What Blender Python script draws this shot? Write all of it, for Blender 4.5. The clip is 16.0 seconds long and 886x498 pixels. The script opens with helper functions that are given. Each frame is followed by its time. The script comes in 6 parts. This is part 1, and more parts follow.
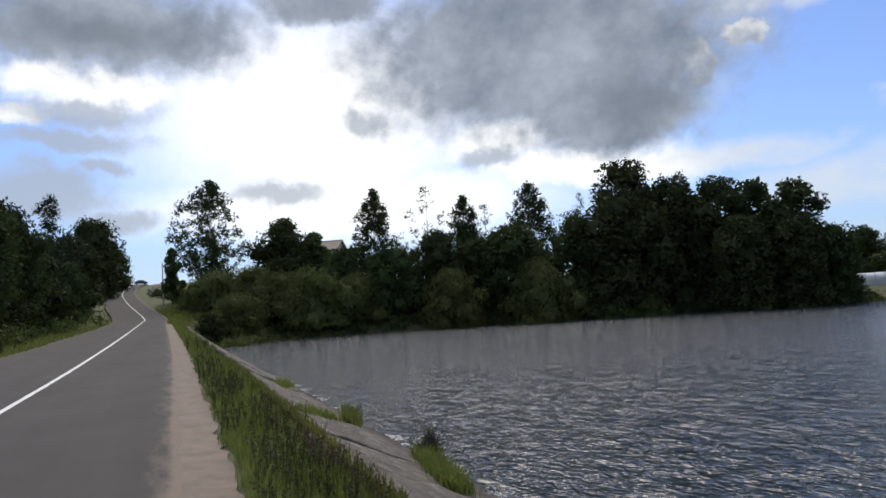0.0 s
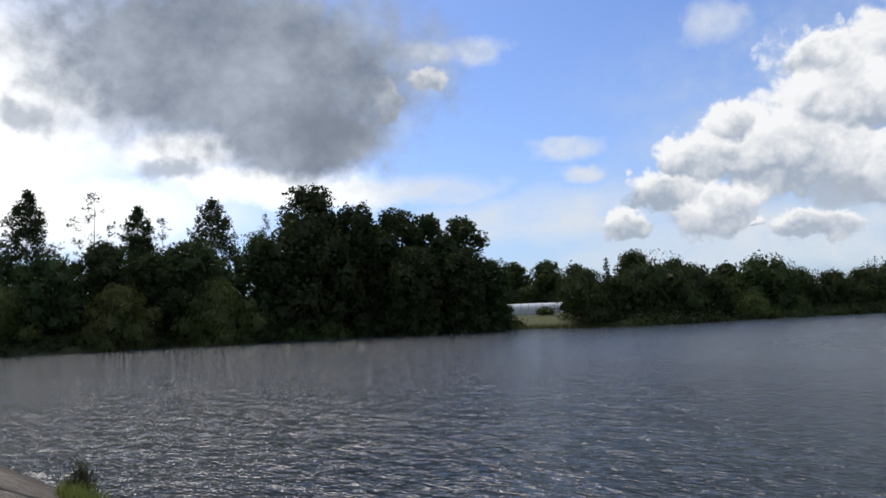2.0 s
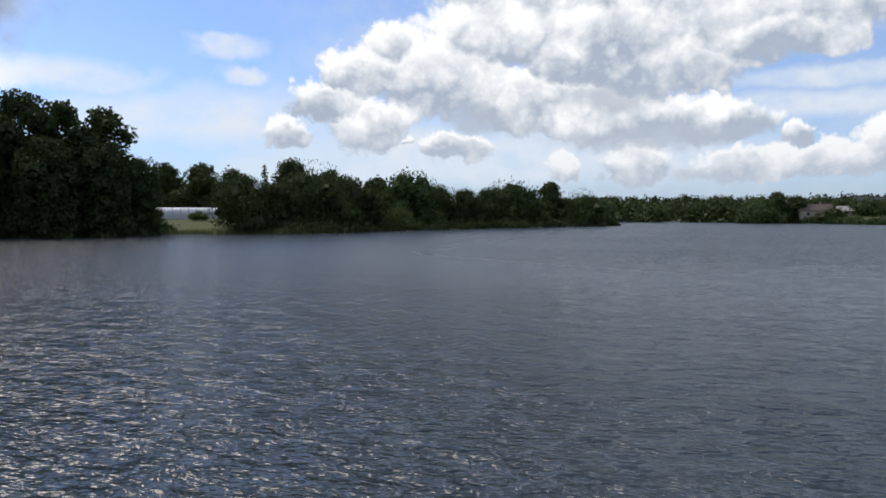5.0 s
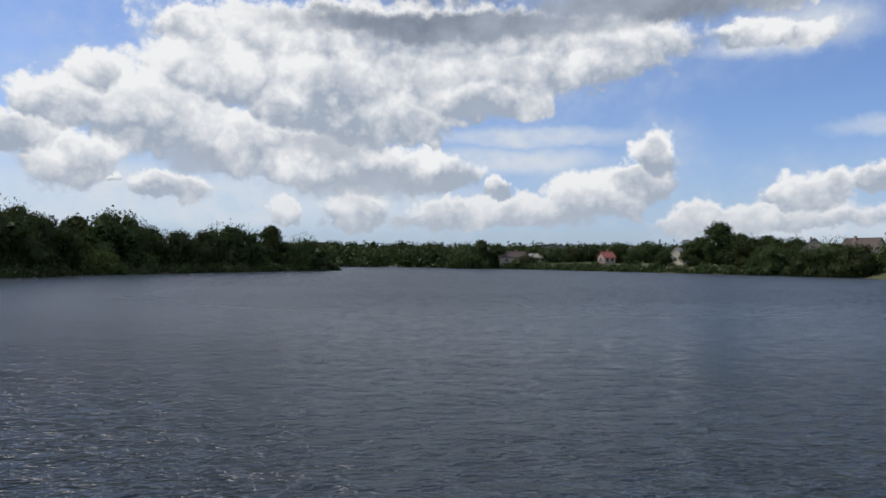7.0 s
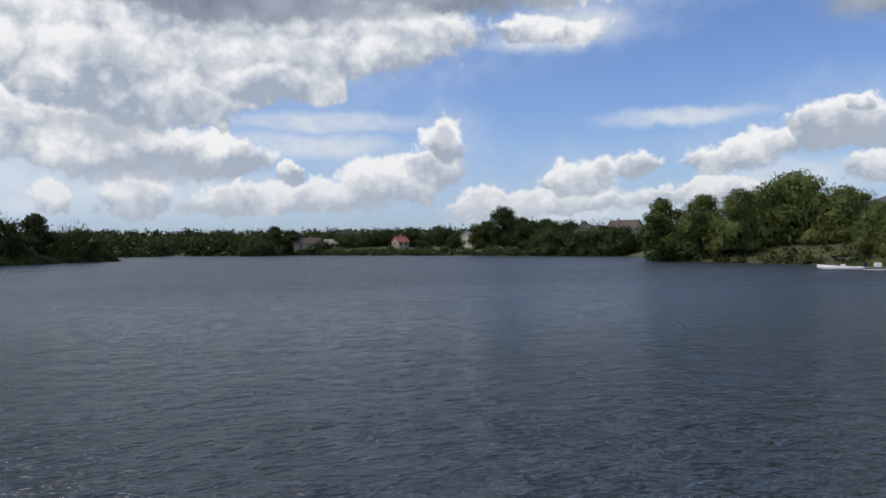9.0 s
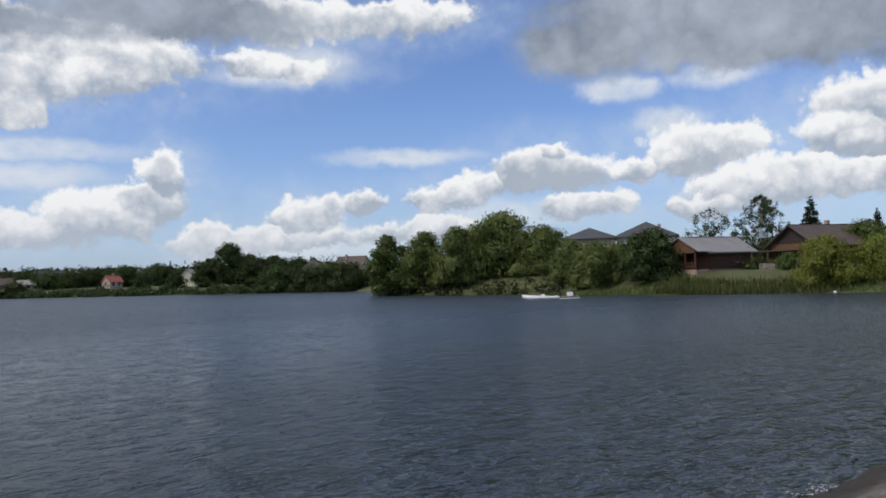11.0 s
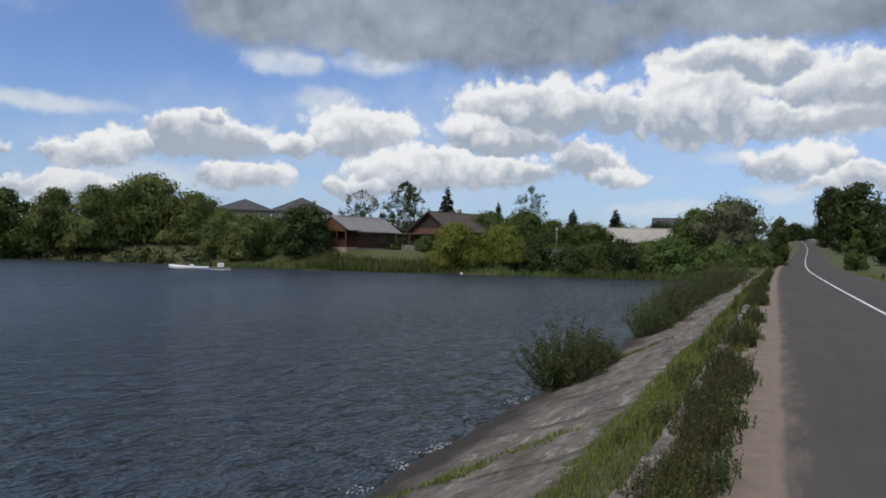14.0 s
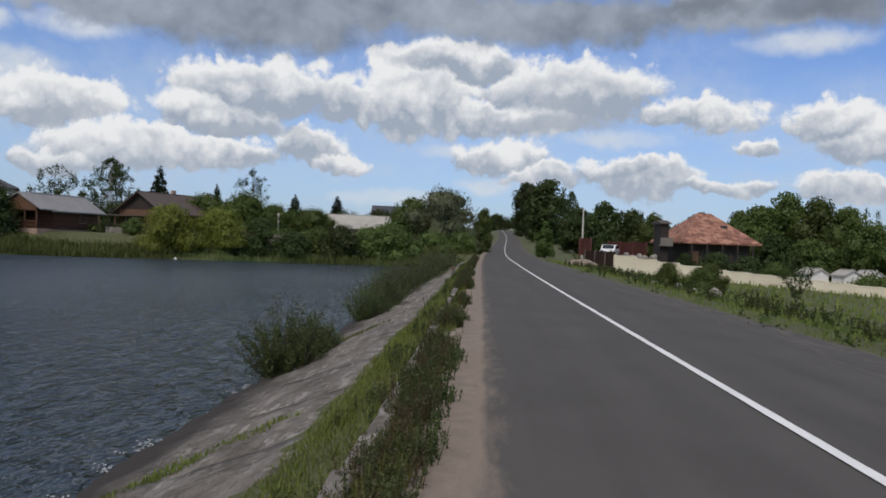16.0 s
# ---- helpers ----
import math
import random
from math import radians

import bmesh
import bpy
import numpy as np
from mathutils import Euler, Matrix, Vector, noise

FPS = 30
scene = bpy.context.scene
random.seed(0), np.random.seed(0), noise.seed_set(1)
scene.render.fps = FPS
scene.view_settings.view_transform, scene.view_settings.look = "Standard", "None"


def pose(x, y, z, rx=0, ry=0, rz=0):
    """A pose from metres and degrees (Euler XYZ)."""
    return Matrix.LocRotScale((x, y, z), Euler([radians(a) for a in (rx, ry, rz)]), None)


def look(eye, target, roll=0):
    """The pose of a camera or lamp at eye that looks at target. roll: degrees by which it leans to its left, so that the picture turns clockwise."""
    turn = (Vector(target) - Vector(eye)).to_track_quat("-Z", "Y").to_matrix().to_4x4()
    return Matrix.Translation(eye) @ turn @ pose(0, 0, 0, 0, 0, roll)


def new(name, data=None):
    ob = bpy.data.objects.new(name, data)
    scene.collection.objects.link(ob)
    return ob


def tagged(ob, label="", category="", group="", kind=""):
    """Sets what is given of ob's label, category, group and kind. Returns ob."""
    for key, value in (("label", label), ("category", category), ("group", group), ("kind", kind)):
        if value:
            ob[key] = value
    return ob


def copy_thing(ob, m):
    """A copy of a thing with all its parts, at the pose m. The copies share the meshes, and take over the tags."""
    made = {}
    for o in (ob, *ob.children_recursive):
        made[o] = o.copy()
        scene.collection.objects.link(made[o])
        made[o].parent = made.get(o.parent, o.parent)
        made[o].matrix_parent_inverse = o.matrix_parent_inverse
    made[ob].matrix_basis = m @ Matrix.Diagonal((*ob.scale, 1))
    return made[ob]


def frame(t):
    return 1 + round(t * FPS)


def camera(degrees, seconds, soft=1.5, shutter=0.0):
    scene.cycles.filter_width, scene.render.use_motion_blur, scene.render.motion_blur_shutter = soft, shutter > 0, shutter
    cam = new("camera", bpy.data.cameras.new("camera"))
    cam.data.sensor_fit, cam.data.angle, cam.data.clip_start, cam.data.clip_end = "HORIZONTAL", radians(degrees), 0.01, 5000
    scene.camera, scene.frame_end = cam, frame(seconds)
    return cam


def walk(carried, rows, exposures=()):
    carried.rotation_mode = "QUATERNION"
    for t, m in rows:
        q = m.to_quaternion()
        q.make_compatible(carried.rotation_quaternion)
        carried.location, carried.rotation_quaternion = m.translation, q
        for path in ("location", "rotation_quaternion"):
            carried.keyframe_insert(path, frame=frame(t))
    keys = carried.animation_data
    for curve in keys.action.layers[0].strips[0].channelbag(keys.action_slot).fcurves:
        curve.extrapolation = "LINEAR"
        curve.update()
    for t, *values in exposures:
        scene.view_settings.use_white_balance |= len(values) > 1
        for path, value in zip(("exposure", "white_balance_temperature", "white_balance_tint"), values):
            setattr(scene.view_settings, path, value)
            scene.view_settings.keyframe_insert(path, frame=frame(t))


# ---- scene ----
cam = camera(61.98, 16.0, soft=1.7)
walk(cam, [
    (0, pose(0, 0, 1.6, 94.54, 3.45, 69.23)),
    (0.5, pose(0, 0, 1.6, 95.02, 3.05, 71.49)),
    (1, pose(0, 0, 1.6, 94.99, 3.11, 62.03)),
    (1.5, pose(0, 0, 1.6, 95.05, 2.75, 55.57)),
    (2, pose(0, 0, 1.6, 95.09, 2.21, 44.85)),
    (2.5, pose(0, 0, 1.6, 95.15, 0.90, 32.48)),
    (3, pose(0, 0, 1.6, 94.85, 0.33, 22.03)),
    (3.2, pose(0, 0, 1.6, 92.20, 0.25, 19.75)),
    (5.3, pose(0, 0, 1.6, 87.30, -0.35, 18.20)),
    (5.5, pose(0, 0, 1.6, 88.35, -0.39, 15.09)),
    (6, pose(0, 0, 1.6, 89.51, -0.02, 8.09)),
    (6.5, pose(0, 0, 1.6, 90.25, -0.36, 2.05)),
    (7, pose(0, 0, 1.6, 90.89, -0.39, -2.72)),
    (7.5, pose(0, 0, 1.6, 90.13, -0.27, -7.68)),
    (8, pose(0, 0, 1.6, 89.77, 0.27, -13.11)),
    (8.2, pose(0, 0, 1.6, 89.64, 0.30, -14.25)),
    (10.3, pose(0, 0, 1.6, 91.28, 1.95, -30.65)),
    (10.5, pose(0, 0, 1.6, 91.55, 1.99, -33.43)),
    (11, pose(0, 0, 1.6, 92.07, 1.79, -39.34)),
    (11.5, pose(0, 0, 1.6, 92.35, 1.23, -42.84)),
    (12, pose(0, 0, 1.6, 92.50, 0.94, -43.82)),
    (12.5, pose(0, 0, 1.6, 91.58, 0.83, -41.95)),
    (13, pose(0, 0, 1.6, 90.33, 0.43, -43.86)),
    (13.5, pose(0, 0, 1.6, 89.65, -0.07, -54.01)),
    (14, pose(0, 0, 1.6, 89.90, -1.42, -65.77)),
    (14.5, pose(0, 0, 1.6, 92.80, -3.43, -71.37)),
    (15, pose(0, 0, 1.6, 93.06, -3.13, -78.78)),
    (15.5, pose(0, 0, 1.6, 89.86, -3.27, -82.29)),
    (16, pose(0, 0, 1.6, 89.46, -2.22, -87.14)),
], exposures=[(0, 0.06), (1.5, 0.06), (2.5, -0.02), (3.1, -0.2), (5.4, 0.2), (6.5, 0.02), (7.5, -0.06), (10.5, 0.0), (13, -0.02), (15, -0.14), (16, -0.12)])

# ---- world, sun ----
SUN_AZ, SUN_EL = 76.0, 50.0            # degrees left of the lake's axis, degrees up
WATER_Z = -1.6

world = bpy.data.worlds.new("sky")
scene.world = world
world.use_nodes = True
wt = world.node_tree
wt.nodes.clear()


def wlink(a, b):
    wt.links.new(a, b)


def wmath(op, a, b=None, c=None, clamp=False):
    n = wt.nodes.new("ShaderNodeMath")
    n.operation, n.use_clamp = op, clamp
    for i, v in enumerate((a, b, c)):
        if v is None:
            continue
        if isinstance(v, (int, float)):
            n.inputs[i].default_value = v
        else:
            wlink(v, n.inputs[i])
    return n.outputs[0]


def wvec(op, a, b=None, c=None):
    n = wt.nodes.new("ShaderNodeVectorMath")
    n.operation = op
    for i, v in enumerate((a, b, c)):
        if v is None:
            continue
        if isinstance(v, tuple):
            n.inputs[i].default_value = v
        else:
            wlink(v, n.inputs[i])
    return n.outputs["Value"] if op in ("LENGTH", "DOT_PRODUCT") else n.outputs["Vector"]


def wnoise(vec, scale, detail, rough=0.55):
    n = wt.nodes.new("ShaderNodeTexNoise")
    n.inputs["Scale"].default_value, n.inputs["Detail"].default_value, n.inputs["Roughness"].default_value = scale, detail, rough
    wlink(vec, n.inputs["Vector"])
    return n


def wramp(x, lo, hi):
    n = wt.nodes.new("ShaderNodeMapRange")
    n.interpolation_type = "SMOOTHSTEP"
    wlink(x, n.inputs["Value"])
    n.inputs["From Min"].default_value, n.inputs["From Max"].default_value = lo, hi
    return n.outputs["Result"]


def wmix(fac, a, b):
    n = wt.nodes.new("ShaderNodeMix")
    n.data_type = "RGBA"
    if isinstance(fac, (int, float)):
        n.inputs["Factor"].default_value = fac
    else:
        wlink(fac, n.inputs["Factor"])
    for s, v in ((n.inputs[6], a), (n.inputs[7], b)):
        if isinstance(v, tuple):
            s.default_value = (*v, 1)
        else:
            wlink(v, s)
    return n.outputs[2]


coord = wt.nodes.new("ShaderNodeTexCoord").outputs["Generated"]
sep = wt.nodes.new("ShaderNodeSeparateXYZ")
wlink(coord, sep.inputs[0])
azimuth = wmath("MULTIPLY", wmath("ARCTAN2", sep.outputs[0], sep.outputs[1]), 57.2958)
altitude = wmath("MULTIPLY", wmath("ARCSINE", sep.outputs[2]), 57.2958)
comb = wt.nodes.new("ShaderNodeCombineXYZ")
wlink(azimuth, comb.inputs[0])
wlink(altitude, comb.inputs[1])
# billows: the cloud outlines are pushed about by noise, and swell in round heads with sharp creases between
warp_big = wvec("MULTIPLY", wvec("SUBTRACT", wnoise(coord, 9, 3).outputs["Color"], (0.5, 0.5, 0.5)), (3.6, 2.4, 0))
warp_small = wvec("MULTIPLY", wvec("SUBTRACT", wnoise(coord, 34, 6, 0.6).outputs["Color"], (0.5, 0.5, 0.5)), (2.6, 2.0, 0))
place = wvec("ADD", wvec("ADD", comb.outputs[0], warp_big), warp_small)
place_calm = wvec("ADD", comb.outputs[0], wvec("MULTIPLY", wvec("ADD", warp_big, warp_small), (1.3, 0.5, 0)))
fields, height = {}, {}


def cloud(kind, a, e, w, h):
    """One cloud of the field: azimuth to the right, altitude, half width, half height, in degrees."""
    at = place_calm if kind == "wisp" else place
    grow = {"white": 1.3, "grey": 1.28, "wisp": 1.15}.get(kind, 1.0)
    w, h = w * grow, h * grow
    rel = wvec("MULTIPLY_ADD", at, (1 / w, 1 / h, 0), (-a / w, -e / h, 0))
    if kind != "white":
        r = wvec("LENGTH", rel)
        fields[kind] = wmath("SMOOTH_MIN", fields[kind], r, 0.10) if kind in fields else r
        return
    # a heap cloud: flat underneath; the height within the cloud is carried along for its shading
    r = wvec("LENGTH", wvec("MAXIMUM", rel, wvec("MULTIPLY", rel, (-1, -1.2, 0))))
    y = wvec("DOT_PRODUCT", rel, (0, 1, 0))
    if kind not in fields:
        fields[kind], height[kind] = r, y
        return
    nearer = wmath("MULTIPLY_ADD", wmath("SUBTRACT", fields[kind], r), 2.2, 0.5, clamp=True)
    height[kind] = wmath("MULTIPLY_ADD", wmath("SUBTRACT", y, height[kind]), nearer, height[kind])
    fields[kind] = wmath("SMOOTH_MIN", fields[kind], r, 0.30)


cloud("white", -48.6, 16.2, 0.9, 1.6)
cloud("white", -45.5, 17.7, 1.1, 0.8)
cloud("white", -22.4, 12.7, 2.1, 1.4)
cloud("white", -24.9, 10.8, 2.5, 1.6)
cloud("white", -27.2, 8.7, 2.3, 1.5)
cloud("white", -30.2, 6.1, 1.6, 1.0)
cloud("white", -24.1, 6.8, 2.3, 1.9)
cloud("white", -18.2, 5.1, 2.2, 0.9)
cloud("white", -21.8, 5.4, 0.5, 0.3)
cloud("white", -18.7, 10.2, 4.6, 2.9)
cloud("white", -14.4, 13.5, 5.2, 2.4)
cloud("white", -5.2, 13.3, 7.8, 2.9)
cloud("white", -11.8, 8.5, 4.4, 2.1)
cloud("white", -6.5, 7.3, 5.2, 1.6)
cloud("white", 1.3, 14.4, 7.6, 2.8)
cloud("white", 8.7, 14.6, 6.0, 1.9)
cloud("white", 14.6, 14.9, 4.5, 1.5)
cloud("white", -16.1, 16.8, 2.6, 1.0)
cloud("white", -9.1, 11.2, 3.1, 2.1)
cloud("white", -1.7, 10.8, 4.8, 2.3)
cloud("white", 5.1, 12.6, 5.0, 1.6)
cloud("white", 1.3, 6.5, 3.3, 1.3)
cloud("white", 6.9, 5.7, 0.9, 0.8)
cloud("white", 18.9, 7.7, 1.5, 1.6)
cloud("white", 17.1, 6.0, 2.8, 1.3)
cloud("white", 13.8, 4.8, 2.9, 1.5)
cloud("white", 9.6, 3.8, 4.0, 1.2)
cloud("white", 3.8, 3.4, 3.8, 1.1)
cloud("white", 21.5, 3.0, 2.0, 1.1)
cloud("white", -4.3, 3.8, 2.0, 1.3)
cloud("white", -9.5, 3.7, 0.8, 1.1)
cloud("white", 28.8, 4.7, 2.4, 1.4)
cloud("white", 31.0, 5.3, 1.0, 1.2)
cloud("white", 33.7, 6.0, 1.5, 0.9)
cloud("white", 26.7, 3.2, 5.0, 0.9)
cloud("white", 22.5, 2.9, 3.4, 0.9)
cloud("white", 35.8, 3.5, 1.9, 0.7)
cloud("white", 40.5, 6.1, 2.4, 1.0)
cloud("white", 43.2, 6.7, 1.3, 0.9)
cloud("white", 39.5, 3.8, 2.5, 0.8)
cloud("white", 47.3, 7.8, 3.8, 1.6)
cloud("white", 48.0, 9.2, 1.1, 0.7)
cloud("white", 50.7, 4.8, 2.9, 1.0)
cloud("white", 54.2, 7.4, 1.9, 0.8)
cloud("white", 58.9, 8.5, 3.3, 1.7)
cloud("white", 61.3, 8.8, 1.5, 1.2)
cloud("white", 63.6, 5.7, 4.3, 1.5)
cloud("white", 59.6, 4.5, 2.4, 0.8)
cloud("white", 73.6, 10.8, 5.4, 2.0)
cloud("white", 69.6, 8.5, 3.6, 1.6)
cloud("white", 68.9, 5.8, 4.3, 1.1)
cloud("white", 84.8, 10.7, 3.9, 2.8)
cloud("white", 87.3, 13.6, 4.8, 1.3)
cloud("white", 96.5, 11.4, 5.3, 2.2)
cloud("white", 91.8, 9.4, 6.1, 1.3)
cloud("white", 76.3, 6.7, 2.5, 1.2)
cloud("white", 78.5, 5.7, 2.6, 0.6)
cloud("white", 91.5, 6.6, 3.0, 1.0)
cloud("white", 106.0, 9.9, 4.1, 0.9)
cloud("white", 101.4, 5.8, 3.5, 0.9)
cloud("white", 102.6, 5.1, 2.8, 1.3)
cloud("white", 94.6, 5.4, 2.6, 0.8)
cloud("white", 105.8, 4.9, 0.9, 0.5)
cloud("white", 114.9, 9.4, 2.5, 1.4)
cloud("white", 116.8, 7.9, 2.3, 1.5)
cloud("white", 109.9, 7.7, 1.4, 0.6)
cloud("white", 115.7, 4.6, 2.7, 0.8)
cloud("white", 108.5, 4.6, 2.3, 0.6)
cloud("white", 79.6, 10.0, 2.6, 1.4)
cloud("white", -7.4, 16.0, 10.0, 2.5)
cloud("white", 1.3, 16.6, 12.6, 2.2)
cloud("white", 11.5, 16.4, 7.4, 1.7)
cloud("white", 29.6, 19.2, 7.9, 1.3)
cloud("white", 16.1, 15.9, 4.5, 1.5)
cloud("white", 26.7, 16.0, 4.1, 0.8)
cloud("white", 36.0, 19.7, 4.6, 1.0)
cloud("wisp", -45.5, 19.9, 2.3, 0.7)
cloud("wisp", -43.8, 9.5, 3.6, 0.9)
cloud("wisp", -50.0, 9.6, 4.3, 0.9)
cloud("wisp", -41.6, 6.8, 5.6, 1.5)
cloud("wisp", -41.5, 20.0, 2.0, 0.9)
cloud("wisp", -23.8, 20.2, 2.2, 1.3)
cloud("wisp", -34.8, 12.3, 2.7, 0.8)
cloud("wisp", -33.6, 10.4, 1.9, 0.6)
cloud("wisp", -46.0, 9.8, 5.3, 0.9)
cloud("wisp", -35.1, 7.3, 8.5, 1.9)
cloud("wisp", 9.6, 9.5, 6.3, 0.7)
cloud("wisp", 7.6, 7.8, 6.1, 0.9)
cloud("wisp", -35.4, 12.8, 2.4, 0.5)
cloud("wisp", -27.3, 3.5, 7.8, 1.1)
cloud("wisp", -15.2, 3.3, 6.9, 1.0)
cloud("wisp", 36.4, 9.3, 5.2, 0.6)
cloud("wisp", 28.0, 16.1, 4.5, 1.3)
cloud("wisp", 24.3, 15.3, 2.1, 0.7)
cloud("wisp", 30.8, 2.7, 7.9, 1.1)
cloud("wisp", 56.9, 10.8, 2.9, 0.9)
cloud("wisp", 53.5, 13.6, 2.4, 0.9)
cloud("wisp", 60.3, 13.8, 2.9, 0.8)
cloud("wisp", 39.8, 3.8, 3.1, 0.7)
cloud("wisp", 44.6, 4.5, 4.0, 1.0)
cloud("wisp", 112.6, 14.6, 3.9, 0.7)
cloud("wisp", 108.7, 10.4, 2.3, 0.5)
cloud("wisp", 90.7, 4.5, 1.7, 0.6)
cloud("wisp", 100.4, 8.1, 3.3, 0.6)
cloud("wisp", 83.3, 3.3, 3.9, 0.6)
cloud("wisp", 88.4, 7.0, 2.6, 0.5)
cloud("wisp", -17.8, 4.7, 13.8, 2.1)
cloud("wisp", -3.0, 4.4, 8.6, 1.7)
cloud("grey", -92.8, 20.8, 8.7, 2.6)
cloud("grey", -60.2, 18.9, 12.5, 5.3)
cloud("grey", -55.4, 13.8, 5.9, 2.5)
cloud("grey", -77.8, 23.1, 4.4, 1.2)
cloud("grey", 3.4, 17.7, 11.2, 0.9)
cloud("grey", 64.0, 17.0, 10.9, 2.2)
cloud("grey", 51.4, 16.9, 4.8, 1.9)
cloud("grey", 71.4, 17.1, 6.3, 2.2)
cloud("grey", 71.4, 15.8, 8.9, 1.8)
cloud("grey", 93.7, 16.8, 11.1, 1.5)
cloud("grey", 109.9, 17.0, 8.2, 1.3)
cloud("grey", 19.7, 19.1, 8.5, 1.3)
cloud("grey", 57.9, 19.2, 8.3, 1.6)
cloud("grey", 82.8, 17.4, 10.7, 1.3)
cloud("grey", 62.5, 15.4, 7.2, 1.1)
cloud("streak", -94.8, 15.0, 5.4, 1.1)
cloud("streak", -95.5, 13.2, 5.4, 0.8)
cloud("streak", -97.3, 9.5, 4.8, 2.3)
cloud("streak", -81.1, 9.3, 3.8, 0.9)
cloud("streak", -74.7, 14.6, 2.0, 1.1)
cloud("streak", -64.7, 11.1, 2.6, 0.8)
cloud("streak", -93.4, 11.6, 2.2, 0.6)
cloud("streak", -93.1, 7.6, 3.3, 1.0)
cloud("streak", -5.2, 8.6, 3.9, 0.9)
cloud("streak", -3.0, 5.7, 6.9, 0.9)
cloud("streak", -16.1, 7.1, 2.6, 1.1)
cloud("streak", 48.6, 7.2, 3.5, 1.0)
cloud("streak", 58.5, 7.7, 2.5, 0.7)
cloud("streak", 95.5, 9.1, 4.7, 0.8)
cloud("streak", 71.7, 7.7, 4.1, 0.5)
cloud("streak", 96.1, 10.8, 2.1, 0.8)
cloud("glow", -78.2, 15.4, 11.6, 7.1)
cloud("glow", -64.2, 12.6, 5.7, 1.7)
cloud("glow", -59.1, 10.4, 6.8, 1.3)
cloud("glow", -97.9, 17.4, 2.8, 1.1)
cloud("glow", -98.6, 14.8, 1.7, 0.6)
cloud("glow", -76.0, 8.4, 14.1, 2.6)
cloud("glow", -92.9, 16.7, 5.6, 1.5)
cloud("glow", -54.0, 9.5, 4.9, 1.0)
cloud("dark", -93.5, 20.4, 5.6, 1.5)
cloud("dark", -53.2, 14.4, 3.7, 2.4)
cloud("dark", 114.6, 16.7, 4.5, 0.9)
cloud("dark", 106.1, 17.3, 3.9, 0.7)

cloud("grey", 72.0, 22.8, 17.0, 2.6)
cloud("grey", 98.0, 23.4, 16.0, 2.8)
cloud("grey", 6.0, 22.0, 13.0, 2.0)

# the sky behind the camera's back and overhead: the same broken cloud
rest = wnoise(wvec("MULTIPLY", coord, (1, 1, 2.2)), 2.6, 7, 0.6).outputs["Fac"]
behind = wramp(wmath("ABSOLUTE", azimuth), 112, 135)
above = wramp(altitude, 24, 32)
elsewhere = wmath("MAXIMUM", behind, above)
rest_cover = wmath("MULTIPLY", wramp(rest, 0.44, 0.6), elsewhere)

sky = wt.nodes.new("ShaderNodeTexSky")
sky.sky_type, sky.sun_disc = "NISHITA", False
sky.sun_elevation, sky.sun_rotation = radians(SUN_EL), radians(-SUN_AZ)
sky.air_density, sky.dust_density, sky.ozone_density = 1.0, 0.6, 1.6
blue = wvec("MULTIPLY", sky.outputs[0], (0.090, 0.103, 0.138))
haze = wramp(altitude, 15, -1)
blue = wmix(wmath("MULTIPLY", haze, 0.48), blue, (0.34, 0.47, 0.68))

soft = wnoise(wvec("MULTIPLY", coord, (1, 1, 1.4)), 8, 5, 0.5).outputs["Fac"]
fine = wnoise(wvec("MULTIPLY", coord, (1, 1, 1.2)), 30, 6, 0.6).outputs["Fac"]
heads = wmath("ABSOLUTE", wmath("SUBTRACT", wnoise(wvec("ADD", coord, wvec("MULTIPLY", warp_small, (0.006, 0.006, 0))), 17, 2, 0.5).outputs["Fac"], 0.5))
knobs = wmath("ABSOLUTE", wmath("SUBTRACT", wnoise(coord, 46, 4, 0.55).outputs["Fac"], 0.5))
billow = wmath("ADD", wmath("MULTIPLY", heads, 1.6), wmath("MULTIPLY", knobs, 0.9))
body = wmath("SUBTRACT", wmath("ADD", fields["white"], 0.22), billow)
white_cover = wramp(body, 1.18, 0.86)
grey_cover = wramp(wmath("SUBTRACT", wmath("ADD", fields["grey"], wmath("MULTIPLY", wmath("SUBTRACT", fine, 0.5), 0.5)), wmath("MULTIPLY", heads, 0.6)), 1.25, 0.55)
streak_cover = wmath("MULTIPLY", wramp(wmath("ADD", fields["streak"], wmath("MULTIPLY", wmath("SUBTRACT", fine, 0.5), 0.8)), 1.35, 0.4), 0.8)
glow = wramp(fields["glow"], 1.7, 0.35)
# shading of the heaps: bright heads, blue-grey creases and undersides
rise = wramp(height["white"], -0.7, 0.65)
relief = wmath("ADD", wmath("MULTIPLY", rise, 0.80), wmath("MULTIPLY", wmath("SUBTRACT", soft, 0.535), 1.7))
relief = wmath("ADD", relief, wmath("MULTIPLY", wmath("SUBTRACT", billow, 0.14), 1.7), clamp=True)
relief = wmath("ADD", relief, wmath("MULTIPLY", wmath("SUBTRACT", fine, 0.5), 0.35), clamp=True)
rim = wmath("MULTIPLY", wramp(body, 0.55, 0.95), wramp(height["white"], -0.1, 0.5))
relief = wmath("MULTIPLY_ADD", rim, 0.6, relief, clamp=True)
white_col = wmix(relief, (0.37, 0.43, 0.525), (0.89, 0.897, 0.91))
lowness = wramp(altitude, 8, 0)
white_col = wmix(wmath("MULTIPLY", lowness, 0.55), white_col, (0.52, 0.57, 0.645))
grey_var = wmath("ADD", wmath("MULTIPLY", wmath("SUBTRACT", soft, 0.5), 1.9), 0.36)
grey_var = wmath("ADD", grey_var, wmath("ADD", wmath("MULTIPLY", wmath("SUBTRACT", fine, 0.5), 0.5), wmath("MULTIPLY", billow, 0.5)), clamp=True)
